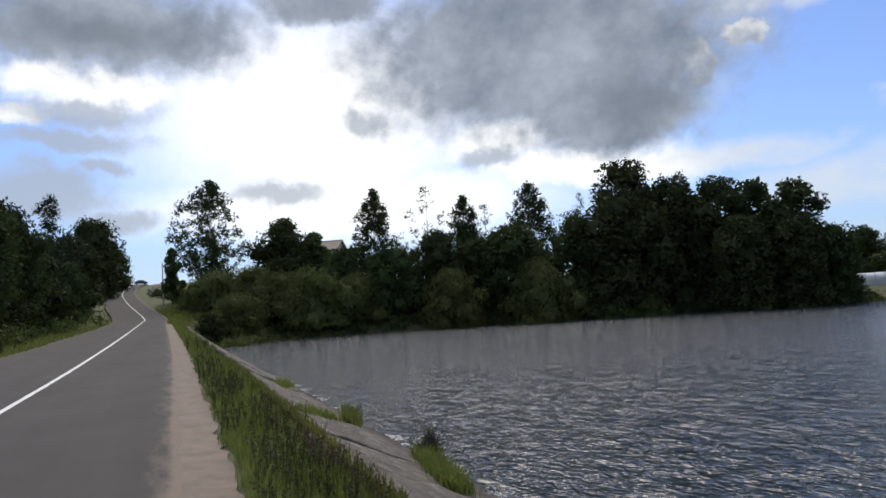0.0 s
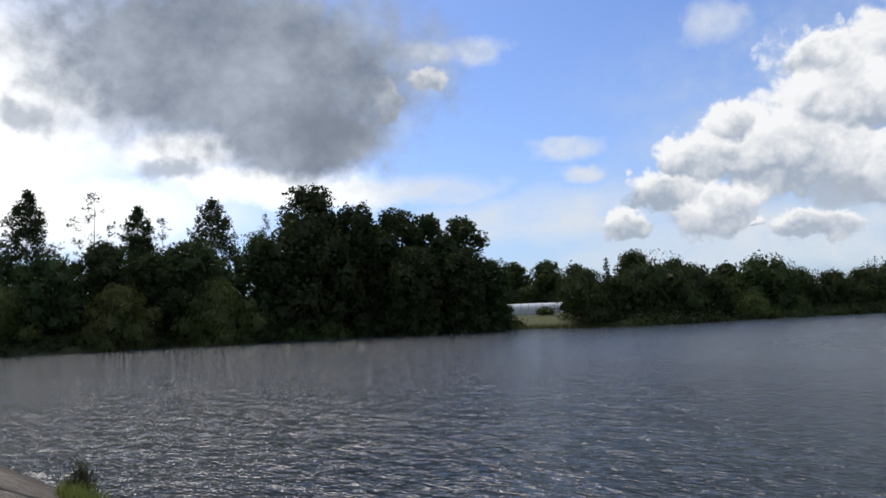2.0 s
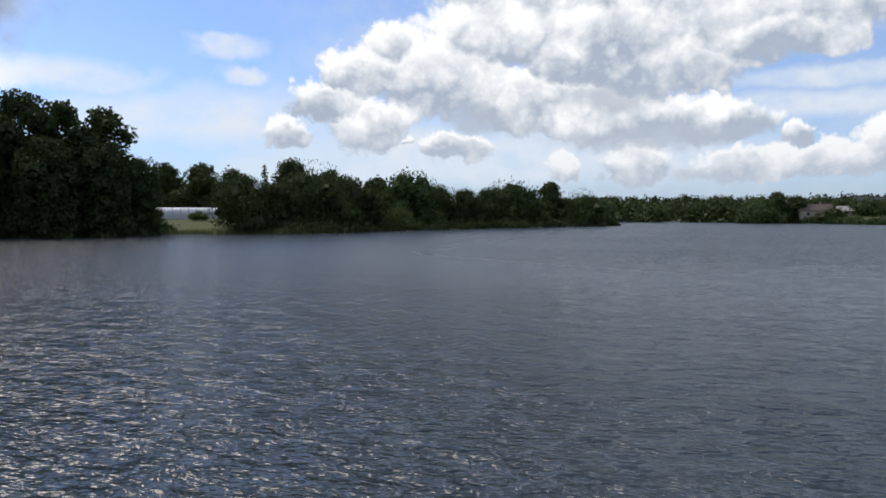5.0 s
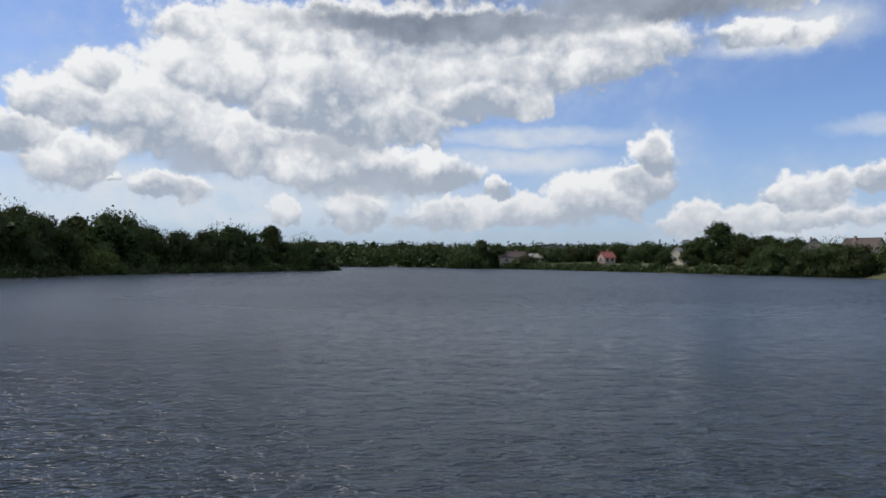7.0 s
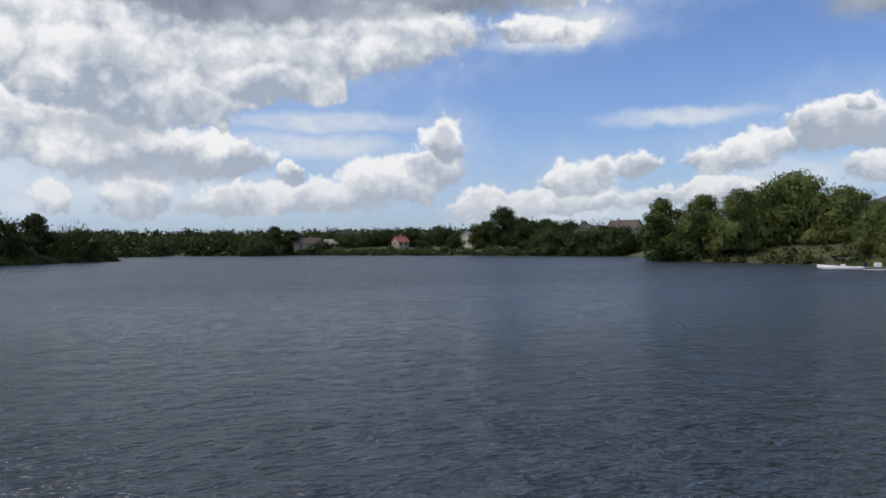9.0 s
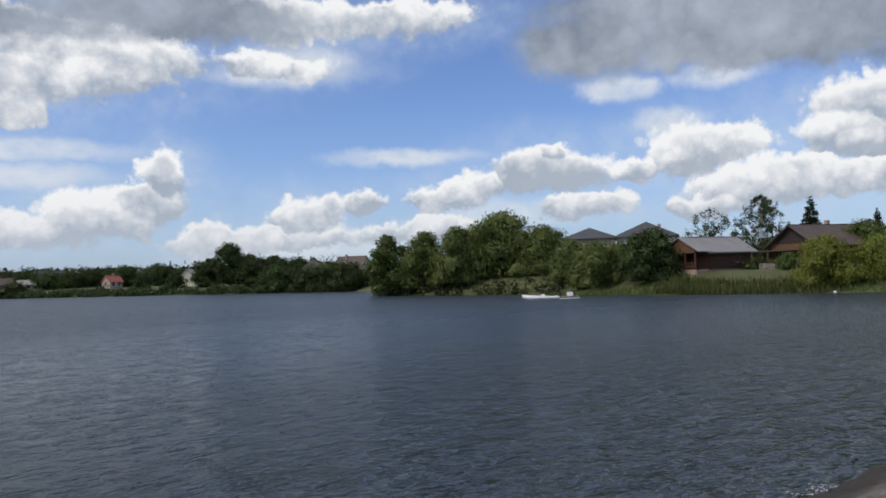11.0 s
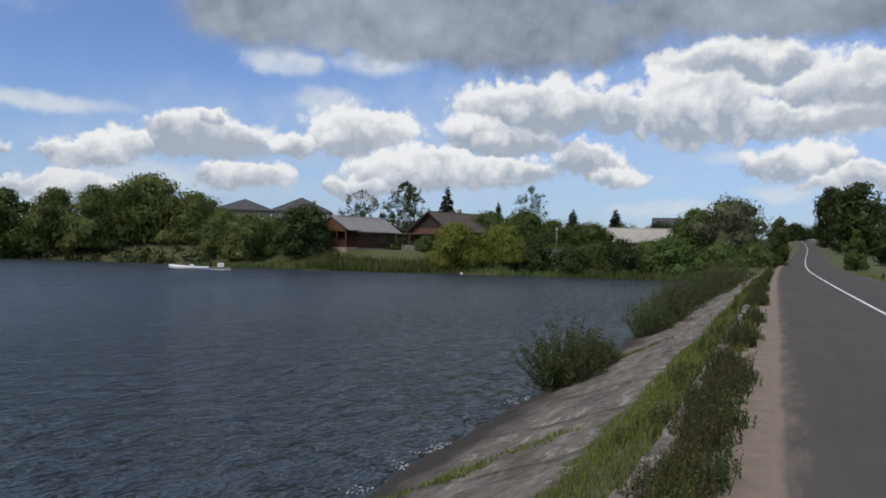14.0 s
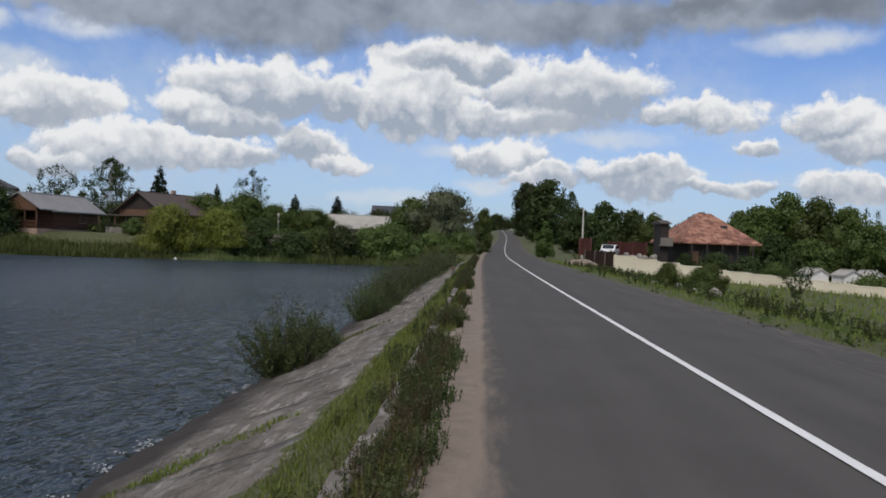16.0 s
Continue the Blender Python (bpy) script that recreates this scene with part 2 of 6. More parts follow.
grey_col = wmix(grey_var, (0.185, 0.222, 0.29), (0.45, 0.505, 0.59))
thin = wmath("MULTIPLY", wramp(wmath("ADD", wmath("MULTIPLY", soft, 0.5), wmath("MULTIPLY", fine, 0.5)), 0.38, 0.66), 1.0)
col = wmix(wmath("MULTIPLY", glow, 0.95), blue, (1.2, 1.2, 1.19))
veil = wmath("MULTIPLY", wramp(fields["white"], 2.5, 0.9), wmath("MULTIPLY_ADD", thin, 0.7, 0.3))
col = wmix(wmath("MULTIPLY", veil, 0.52), col, (0.54, 0.63, 0.76))
wisp_cover = wmath("MULTIPLY", wramp(wmath("ADD", fields["wisp"], wmath("MULTIPLY", wmath("SUBTRACT", fine, 0.5), 1.0)), 1.35, 0.45), wmath("MULTIPLY_ADD", thin, 0.45, 0.45))
col = wmix(wisp_cover, col, (0.70, 0.745, 0.80))
col = wmix(white_cover, col, white_col)
col = wmix(streak_cover, col, (0.41, 0.46, 0.54))
col = wmix(grey_cover, col, grey_col)
col = wmix(wmath("MULTIPLY", wramp(fields["dark"], 1.5, 0.2), 0.7), col, (0.16, 0.185, 0.235))
col = wmix(rest_cover, col, wmix(relief, (0.36, 0.39, 0.44), (0.85, 0.87, 0.9)))
below = wramp(altitude, -0.5, -4)
col = wmix(below, col, (0.10, 0.11, 0.09))
bg = wt.nodes.new("ShaderNodeBackground")
wlink(col, bg.inputs["Color"])
bg.inputs["Strength"].default_value = 1.0
wlink(bg.outputs[0], wt.nodes.new("ShaderNodeOutputWorld").inputs["Surface"])
world.cycles.sampling_method, world.cycles.sample_map_resolution = "MANUAL", 1024

sun = new("sun", bpy.data.lights.new("sun", "SUN"))
sun.data.energy, sun.data.angle, sun.data.color = 2.6, radians(26), (1.0, 0.89, 0.73)
sa, se = radians(SUN_AZ), radians(SUN_EL)
sun.matrix_world = look((-500 * math.sin(sa) * math.cos(se), 500 * math.cos(sa) * math.cos(se), 500 * math.sin(se)), (0, 0, 0))


# ---- materials ----
def material(name):
    m = bpy.data.materials.new(name)
    m.use_nodes = True
    return m, m.node_tree, m.node_tree.nodes["Principled BSDF"]


def nodes_noise(nt, vec, scale, detail=5, rough=0.55):
    n = nt.nodes.new("ShaderNodeTexNoise")
    n.inputs["Scale"].default_value, n.inputs["Detail"].default_value, n.inputs["Roughness"].default_value = scale, detail, rough
    if vec is not None:
        nt.links.new(vec, n.inputs["Vector"])
    return n.outputs["Fac"]


def nodes_ramp(nt, fac, stops):
    r = nt.nodes.new("ShaderNodeValToRGB")
    els = r.color_ramp.elements
    for i, (p, c) in enumerate(stops):
        el = els[i] if i < 2 else els.new(p)
        el.position, el.color = p, (*c, 1)
    nt.links.new(fac, r.inputs[0])
    return r.outputs[0]


def nodes_mix(nt, fac, a, b, blend="MIX"):
    n = nt.nodes.new("ShaderNodeMix")
    n.data_type, n.blend_type = "RGBA", blend
    for s, v in ((n.inputs[0], fac), (n.inputs[6], a), (n.inputs[7], b)):
        if isinstance(v, (int, float)):
            s.default_value = v
        elif isinstance(v, tuple):
            s.default_value = (*v, 1)
        else:
            nt.links.new(v, s)
    return n.outputs[2]


def nodes_coord(nt, scale=(1, 1, 1), world_space=True):
    mp = nt.nodes.new("ShaderNodeMapping")
    mp.inputs["Scale"].default_value = scale
    if world_space:
        src = nt.nodes.new("ShaderNodeNewGeometry").outputs["Position"]
    else:
        src = nt.nodes.new("ShaderNodeTexCoord").outputs["Object"]
    nt.links.new(src, mp.inputs["Vector"])
    return mp.outputs[0]


def nodes_bump(nt, height, strength, distance, bsdf, normal=None):
    b = nt.nodes.new("ShaderNodeBump")
    b.inputs["Strength"].default_value, b.inputs["Distance"].default_value = strength, distance
    nt.links.new(height, b.inputs["Height"])
    if normal is not None:
        nt.links.new(normal, b.inputs["Normal"])
    if bsdf is not None:
        nt.links.new(b.outputs[0], bsdf.inputs["Normal"])
    return b.outputs[0]


def surface(name, dark, light, scale=2.0, fine=40.0, rough=0.8, bump=0.3, bump_dist=0.01, stretch=(1, 1, 1), world_space=True, metal=0.0, vary=0.0):
    """A weathered surface: colour varies at two sizes, with a fine relief; vary: differences from thing to thing."""
    m, nt, b = material(name)
    v = nodes_coord(nt, stretch, world_space)
    big, small = nodes_noise(nt, v, scale, 5), nodes_noise(nt, v, fine, 6, 0.65)
    mid = tuple((p + q) / 2 for p, q in zip(dark, light))
    c = nodes_ramp(nt, big, [(0.3, dark), (0.7, light)])
    c2 = nodes_ramp(nt, small, [(0.3, tuple(x * 0.8 for x in mid)), (0.7, tuple(min(1, x * 1.15) for x in mid))])
    c = nodes_mix(nt, 0.45, c, c2)
    if vary:
        oi = nt.nodes.new("ShaderNodeObjectInfo")
        hsv = nt.nodes.new("ShaderNodeHueSaturation")
        mr = nt.nodes.new("ShaderNodeMapRange")
        mr.inputs["To Min"].default_value, mr.inputs["To Max"].default_value = 1 - vary, 1 + vary
        nt.links.new(oi.outputs["Random"], mr.inputs["Value"])
        nt.links.new(mr.outputs[0], hsv.inputs["Value"])
        nt.links.new(c, hsv.inputs["Color"])
        c = hsv.outputs[0]
    nt.links.new(c, b.inputs["Base Color"])
    b.inputs["Roughness"].default_value, b.inputs["Metallic"].default_value = rough, metal
    nodes_bump(nt, small, bump, bump_dist, b)
    return m


def foliage(name, dark, light, glow=0.35, vary=0.25):
    """Leaves: diffuse and light passing through; every leaf and every plant differs a little."""
    m, nt, b = material(name)
    nt.nodes.remove(b)
    geo, oi = nt.nodes.new("ShaderNodeNewGeometry"), nt.nodes.new("ShaderNodeObjectInfo")
    c = nodes_ramp(nt, geo.outputs["Random Per Island"], [(0.0, dark), (1.0, light)])
    patch = nodes_noise(nt, nodes_coord(nt), 0.35, 3)
    c = nodes_mix(nt, 0.35, c, nodes_ramp(nt, patch, [(0.35, dark), (0.65, light)]))
    hsv = nt.nodes.new("ShaderNodeHueSaturation")
    mr, mh = nt.nodes.new("ShaderNodeMapRange"), nt.nodes.new("ShaderNodeMapRange")
    mr.inputs["To Min"].default_value, mr.inputs["To Max"].default_value = 1 - vary, 1 + vary
    mh.inputs["To Min"].default_value, mh.inputs["To Max"].default_value = 0.485, 0.515
    nt.links.new(oi.outputs["Random"], mr.inputs["Value"])
    nt.links.new(oi.outputs["Random"], mh.inputs["Value"])
    nt.links.new(mr.outputs[0], hsv.inputs["Value"])
    nt.links.new(mh.outputs[0], hsv.inputs["Hue"])
    nt.links.new(c, hsv.inputs["Color"])
    d, t, g = nt.nodes.new("ShaderNodeBsdfDiffuse"), nt.nodes.new("ShaderNodeBsdfTranslucent"), nt.nodes.new("ShaderNodeBsdfGlossy")
    g.inputs["Roughness"].default_value = 0.45
    mx, mg = nt.nodes.new("ShaderNodeMixShader"), nt.nodes.new("ShaderNodeMixShader")
    mx.inputs[0].default_value, mg.inputs[0].default_value = glow, 0.015
    for s in (d, t):
        nt.links.new(hsv.outputs[0], s.inputs["Color"])
    nt.links.new(d.outputs[0], mx.inputs[1])
    nt.links.new(t.outputs[0], mx.inputs[2])
    nt.links.new(mx.outputs[0], mg.inputs[1])
    nt.links.new(g.outputs[0], mg.inputs[2])
    nt.links.new(mg.outputs[0], nt.nodes["Material Output"].inputs["Surface"])
    return m


def asphalt_material():
    m, nt, b = material("asphalt")
    v = nodes_coord(nt)
    long = nodes_coord(nt, (0.05, 0.9, 1))
    grain, patch, track = nodes_noise(nt, v, 90, 4, 0.7), nodes_noise(nt, v, 0.6, 5), nodes_noise(nt, long, 1.6, 4)
    c = nodes_ramp(nt, grain, [(0.3, (0.058, 0.0545, 0.051)), (0.7, (0.100, 0.094, 0.088))])
    c = nodes_mix(nt, 0.4, c, nodes_ramp(nt, patch, [(0.35, (0.060, 0.0565, 0.053)), (0.7, (0.097, 0.0915, 0.0855))]))
    c = nodes_mix(nt, 0.35, c, nodes_ramp(nt, track, [(0.35, (0.061, 0.0575, 0.054)), (0.65, (0.095, 0.0895, 0.0835))]))
    # sand carried in from the shoulder, thinning towards the lane
    edge = nt.nodes.new("ShaderNodeAttribute")
    edge.attribute_name = "sandy"
    spread = nt.nodes.new("ShaderNodeMath")
    spread.operation = "MULTIPLY_ADD"
    nt.links.new(nodes_noise(nt, nodes_coord(nt, (0.5, 1.6, 1)), 2.6, 7, 0.7), spread.inputs[0])
    spread.inputs[1].default_value = 0.9
    nt.links.new(edge.outputs["Fac"], spread.inputs[2])
    c = nodes_mix(nt, nodes_ramp(nt, spread.outputs[0], [(0.62, (0, 0, 0)), (1.25, (0.85, 0.85, 0.85))]), c, (0.235, 0.19, 0.15))
    nt.links.new(c, b.inputs["Base Color"])
    b.inputs["Roughness"].default_value, b.inputs["Specular IOR Level"].default_value = 0.92, 0.15
    nodes_bump(nt, grain, 0.35, 0.006, b)
    return m


def water_material():
    """Wind-ruffled lake: short steep ripples on a low swell, stronger and weaker by gusts."""
    m, nt, b = material("lake_water")

    def calc(op, a, c, d=None):
        n = nt.nodes.new("ShaderNodeMath")
        n.operation = op
        for k, v in enumerate((a, c, d)):
            if isinstance(v, (int, float)):
                n.inputs[k].default_value = v
            elif v is not None:
                nt.links.new(v, n.inputs[k])
        return n.outputs[0]

    swell = nodes_noise(nt, nodes_coord(nt, (0.62, 1.15, 1)), 1.1, 2, 0.5)
    ripple = nodes_noise(nt, nodes_coord(nt, (0.72, 1.3, 1)), 2.3, 3, 0.55)
    chop = nodes_noise(nt, nodes_coord(nt, (0.9, 1.3, 1)), 7.0, 2, 0.5)
    gust = nodes_noise(nt, nodes_coord(nt, (0.35, 1.0, 1)), 0.07, 4, 0.6)
    # sharp crests: the ripple folded about its mean
    crest = calc("MULTIPLY", calc("ABSOLUTE", calc("SUBTRACT", ripple, 0.5), None), -1.1)
    h = calc("ADD", calc("MULTIPLY", swell, 0.85), calc("ADD", crest, calc("MULTIPLY", ripple, 0.55)))
    h = calc("MULTIPLY_ADD", chop, 0.24, h)
    amp = nt.nodes.new("ShaderNodeMapRange")
    amp.inputs["From Min"].default_value, amp.inputs["From Max"].default_value = 0.35, 0.65
    amp.inputs["To Min"].default_value, amp.inputs["To Max"].default_value = 0.7, 1.2
    nt.links.new(gust, amp.inputs["Value"])
    # slopes of the small waves, which far off are finer than the eye can part
    slopes = None
    for scale, size in ((2.5, 1.5), (8.0, 0.9)):
        n = nt.nodes.new("ShaderNodeTexNoise")
        n.inputs["Scale"].default_value, n.inputs["Detail"].default_value = scale, 2
        nt.links.new(nodes_coord(nt, (0.8, 1.2, 1)), n.inputs["Vector"])
        v = nt.nodes.new("ShaderNodeVectorMath")
        v.operation = "MULTIPLY_ADD"
        nt.links.new(n.outputs["Color"], v.inputs[0])
        v.inputs[1].default_value, v.inputs[2].default_value = (size * 0.75, size, 0), (-size * 0.375, -size / 2, 0.5)
        if slopes:
            w = nt.nodes.new("ShaderNodeVectorMath")
            nt.links.new(slopes, w.inputs[0])
            nt.links.new(v.outputs[0], w.inputs[1])
            slopes = w.outputs[0]
        else:
            slopes = v.outputs[0]
    # the west end lies in the lee of the wood
    where = nt.nodes.new("ShaderNodeSeparateXYZ")
    nt.links.new(nt.nodes.new("ShaderNodeNewGeometry").outputs["Position"], where.inputs[0])
    lee = nt.nodes.new("ShaderNodeMapRange")
    lee.inputs["From Min"].default_value, lee.inputs["From Max"].default_value, lee.inputs["To Min"].default_value = -75, 0, 0.22
    nt.links.new(where.outputs[0], lee.inputs["Value"])
    stretch = nt.nodes.new("ShaderNodeCombineXYZ")
    for k in (0, 1):
        nt.links.new(lee.outputs[0], stretch.inputs[k])
    stretch.inputs[2].default_value = 1
    calm = nt.nodes.new("ShaderNodeVectorMath")
    calm.operation = "MULTIPLY"
    nt.links.new(slopes, calm.inputs[0])
    nt.links.new(stretch.outputs[0], calm.inputs[1])
    slopes = calm.outputs[0]
    unit = nt.nodes.new("ShaderNodeVectorMath")
    unit.operation = "NORMALIZE"
    nt.links.new(slopes, unit.inputs[0])
    nodes_bump(nt, calc("MULTIPLY", h, amp.outputs[0]), 1.0, 0.30, b, unit.outputs[0])
    b.inputs["Base Color"].default_value = (0.030, 0.043, 0.056, 1)
    # the open lake is ruffled by waves too small to see, the water under the dam less
    open_water = nt.nodes.new("ShaderNodeMapRange")
    for k, v in (("From Min", 7), ("From Max", 60), ("To Min", 0.10), ("To Max", 0.36)):
        open_water.inputs[k].default_value = v
    nt.links.new(where.outputs[1], open_water.inputs["Value"])
    nt.links.new(calc("MULTIPLY", open_water.outputs[0], lee.outputs[0]), b.inputs["Roughness"])
    b.inputs["IOR"].default_value = 1.33
    return m


def concrete_material():
    """Old slabs: brown grime, flaked pale patches along the bedding, a dark slimy band at the waterline."""
    m, nt, b = material("old_concrete")
    v, vs = nodes_coord(nt), nodes_coord(nt, (0.55, 2.4, 2.4))
    big, grain, streak, pits = nodes_noise(nt, v, 0.8, 6, 0.62), nodes_noise(nt, v, 30, 6, 0.7), nodes_noise(nt, vs, 1.1, 8, 0.68), nodes_noise(nt, v, 6, 6, 0.7)
    c = nodes_ramp(nt, big, [(0.34, (0.085, 0.070, 0.055)), (0.52, (0.150, 0.126, 0.100)), (0.68, (0.235, 0.208, 0.175))])
    c = nodes_mix(nt, 0.62, c, nodes_ramp(nt, streak, [(0.42, (0.070, 0.056, 0.043)), (0.52, (0.150, 0.130, 0.108)), (0.58, (0.30, 0.28, 0.25)), (0.66, (0.36, 0.34, 0.305))]))
    c = nodes_mix(nt, 0.4, c, nodes_ramp(nt, pits, [(0.40, (0.045, 0.038, 0.030)), (0.5, (0.155, 0.138, 0.116)), (0.68, (0.33, 0.31, 0.28))]))
    c = nodes_mix(nt, 0.25, c, nodes_ramp(nt, grain, [(0.3, (0.06, 0.052, 0.044)), (0.7, (0.26, 0.24, 0.215))]))
    # flaked-off skin, pale and sharp-edged, and blots of old grime and moss
    flake, blot = nodes_noise(nt, nodes_coord(nt, (0.7, 1.9, 1.9)), 2.3, 9, 0.72), nodes_noise(nt, v, 1.7, 9, 0.75)
    c = nodes_mix(nt, nodes_ramp(nt, flake, [(0.555, (0, 0, 0)), (0.61, (0.7, 0.7, 0.7))]), c, (0.36, 0.34, 0.31))
    c = nodes_mix(nt, nodes_ramp(nt, blot, [(0.40, (0.8, 0.8, 0.8)), (0.48, (0, 0, 0))]), c, (0.052, 0.045, 0.032))
    sp = nt.nodes.new("ShaderNodeSeparateXYZ")
    nt.links.new(nt.nodes.new("ShaderNodeNewGeometry").outputs["Position"], sp.inputs[0])
    lv = nt.nodes.new("ShaderNodeMath")
    lv.operation = "MULTIPLY_ADD"
    nt.links.new(big, lv.inputs[0])
    lv.inputs[1].default_value = 0.35
    nt.links.new(sp.outputs[2], lv.inputs[2])
    mr = nt.nodes.new("ShaderNodeMapRange")
    nt.links.new(lv.outputs[0], mr.inputs["Value"])
    mr.inputs["From Min"].default_value, mr.inputs["From Max"].default_value = WATER_Z + 0.60, WATER_Z + 0.34
    c = nodes_mix(nt, mr.outputs[0], c, (0.030, 0.024, 0.018))
    # the slabs turn darker and browner towards the west, in blotches
    toward_west = nt.nodes.new("ShaderNodeMapRange")
    toward_west.inputs["From Min"].default_value, toward_west.inputs["From Max"].default_value, toward_west.inputs["To Max"].default_value = 4, -8, 0.75
    nt.links.new(sp.outputs[0], toward_west.inputs["Value"])
    west_brown = nt.nodes.new("ShaderNodeMath")
    west_brown.operation = "MULTIPLY"
    nt.links.new(toward_west.outputs[0], west_brown.inputs[0])
    nt.links.new(nodes_ramp(nt, blot, [(0.30, (1, 1, 1)), (0.62, (0.45, 0.45, 0.45))]), west_brown.inputs[1])
    c = nodes_mix(nt, west_brown.outputs[0], c, (0.068, 0.055, 0.043))
    nt.links.new(c, b.inputs["Base Color"])
    b.inputs["Roughness"].default_value = 0.88
    nodes_bump(nt, grain, 0.8, 0.02, b, nodes_bump(nt, pits, 0.8, 0.06, None, nodes_bump(nt, streak, 0.8, 0.09, None)))
    return m


ASPHALT, WATER, CONCRETE = asphalt_material(), water_material(), concrete_material()
SAND = surface("sandy_gravel", (0.135, 0.108, 0.085), (0.265, 0.212, 0.166), 3.4, 34, 0.95, 0.6, 0.02)
SOIL = surface("turf", (0.052, 0.052, 0.022), (0.092, 0.110, 0.036), 0.7, 9, 0.95, 0.8, 0.06)
PAINT = surface("road_paint", (0.60, 0.60, 0.58), (0.80, 0.80, 0.78), 1.2, 50, 0.6, 0.2, 0.003)
BARK = surface("bark", (0.035, 0.028, 0.022), (0.085, 0.070, 0.055), 3, 18, 0.95, 0.8, 0.03, (1, 1, 0.25), False)
BIRCH_BARK = surface("birch_bark", (0.16, 0.15, 0.14), (0.55, 0.53, 0.50), 2.5, 9, 0.8, 0.4, 0.01, (1, 1, 2.5), False)
LEAF_DARK = foliage("leaf_alder", (0.027, 0.042, 0.013), (0.056, 0.078, 0.026), 0.22)
LEAF_MID = foliage("leaf_broad", (0.045, 0.072, 0.018), (0.106, 0.140, 0.040), 0.24)
LEAF_WILLOW = foliage("leaf_willow", (0.060, 0.083, 0.022), (0.138, 0.160, 0.050), 0.2)
LEAF_YELLOW = foliage("leaf_golden_willow", (0.108, 0.134, 0.022), (0.208, 0.226, 0.046), 0.3, 0.12)
LEAF_SILVER = foliage("leaf_silver_willow", (0.085, 0.105, 0.055), (0.175, 0.20, 0.12), 0.3, 0.1)
LEAF_PINE = foliage("needle", (0.016, 0.030, 0.014), (0.040, 0.060, 0.026), 0.1)
# broad and willow leaf again, darkened so the colour holds the backlit shade
LEAF_SHADED = foliage("leaf_far_shaded", (0.028, 0.044, 0.014), (0.062, 0.084, 0.026), 0.25)
GRASS = foliage("grass_blade", (0.078, 0.108, 0.020), (0.205, 0.225, 0.062), 0.4)
REED = foliage("reed_blade", (0.070, 0.098, 0.028), (0.145, 0.180, 0.062), 0.3)
WEED = foliage("weed_leaf", (0.040, 0.060, 0.020), (0.090, 0.105, 0.042), 0.25)
BUSH = foliage("willow_shoot", (0.034, 0.058, 0.016), (0.088, 0.122, 0.038), 0.28)
FROTH = surface("froth", (0.30, 0.30, 0.29), (0.55, 0.56, 0.55), 3.0, 60, 0.5, 0.3, 0.01)
DRY = foliage("dry_stalk", (0.060, 0.045, 0.025), (0.130, 0.105, 0.060), 0.15)


# ---- building helpers ----
def mesh_of(name, verts, faces, mat, smooth=False):
    me = bpy.data.meshes.new(name)
    me.from_pydata([tuple(v) for v in verts], [], [tuple(f) for f in faces])
    me.update()
    if mat:
        me.materials.append(mat)
    if smooth:
        me.polygons.foreach_set("use_smooth", [True] * len(me.polygons))
    return me


def quads_mesh(name, v, mat):
    """A mesh of loose faces from an array n x size x 3."""
    n, size = len(v), len(v[0])
    me = bpy.data.meshes.new(name)
    me.vertices.add(n * size)
    me.vertices.foreach_set("co", np.asarray(v, dtype=np.float32).ravel())
    me.loops.add(n * size)
    me.loops.foreach_set("vertex_index", np.arange(n * size, dtype=np.int32))
    me.polygons.add(n)
    me.polygons.foreach_set("loop_start", np.arange(0, n * size, size, dtype=np.int32))
    me.update(calc_edges=True)
    me.materials.append(mat)
    return me


def part(name, bm, mat, parent, label=""):
    me = bpy.data.meshes.new(name)
    bm.to_mesh(me)
    bm.free()
    me.materials.append(mat)
    ob = new(name, me)
    ob.parent = parent
    return tagged(ob, label) if label else ob


def part_mesh(name, me, parent, label=""):
    ob = new(name, me)
    ob.parent = parent
    return tagged(ob, label) if label else ob


def thing(name, label, category, at=(0, 0, 0), turn=0.0, group="", kind=""):
    ob = new(name)
    ob.empty_display_size = 0.3
    ob.matrix_world = pose(at[0], at[1], at[2], 0, 0, turn)
    return tagged(ob, label, category, group, kind)


def box(bm, x0, y0, z0, x1, y1, z1, bevel=0.0):
    r = bmesh.ops.create_cube(bm, size=1, matrix=Matrix.Translation(((x0 + x1) / 2, (y0 + y1) / 2, (z0 + z1) / 2)) @ Matrix.Diagonal((abs(x1 - x0), abs(y1 - y0), abs(z1 - z0), 1)))
    if bevel:
        edges = list({e for v in r["verts"] for e in v.link_edges})
        bmesh.ops.bevel(bm, geom=edges, offset=bevel, segments=1, affect="EDGES")
    return bm


def boxed(*a, bevel=0.0):
    return box(bmesh.new(), *a, bevel=bevel)


def prism(bm, outline, x0, x1):
    """Extrudes an outline of (y, z) from x0 to x1."""
    lo, hi = [bm.verts.new((x0, y, z)) for y, z in outline], [bm.verts.new((x1, y, z)) for y, z in outline]
    n = len(outline)
    for i in range(n):
        bm.faces.new((lo[i], lo[(i + 1) % n], hi[(i + 1) % n], hi[i]))
    bm.faces.new(lo[::-1])
    bm.faces.new(hi)
    bmesh.ops.recalc_face_normals(bm, faces=bm.faces)
    return bm


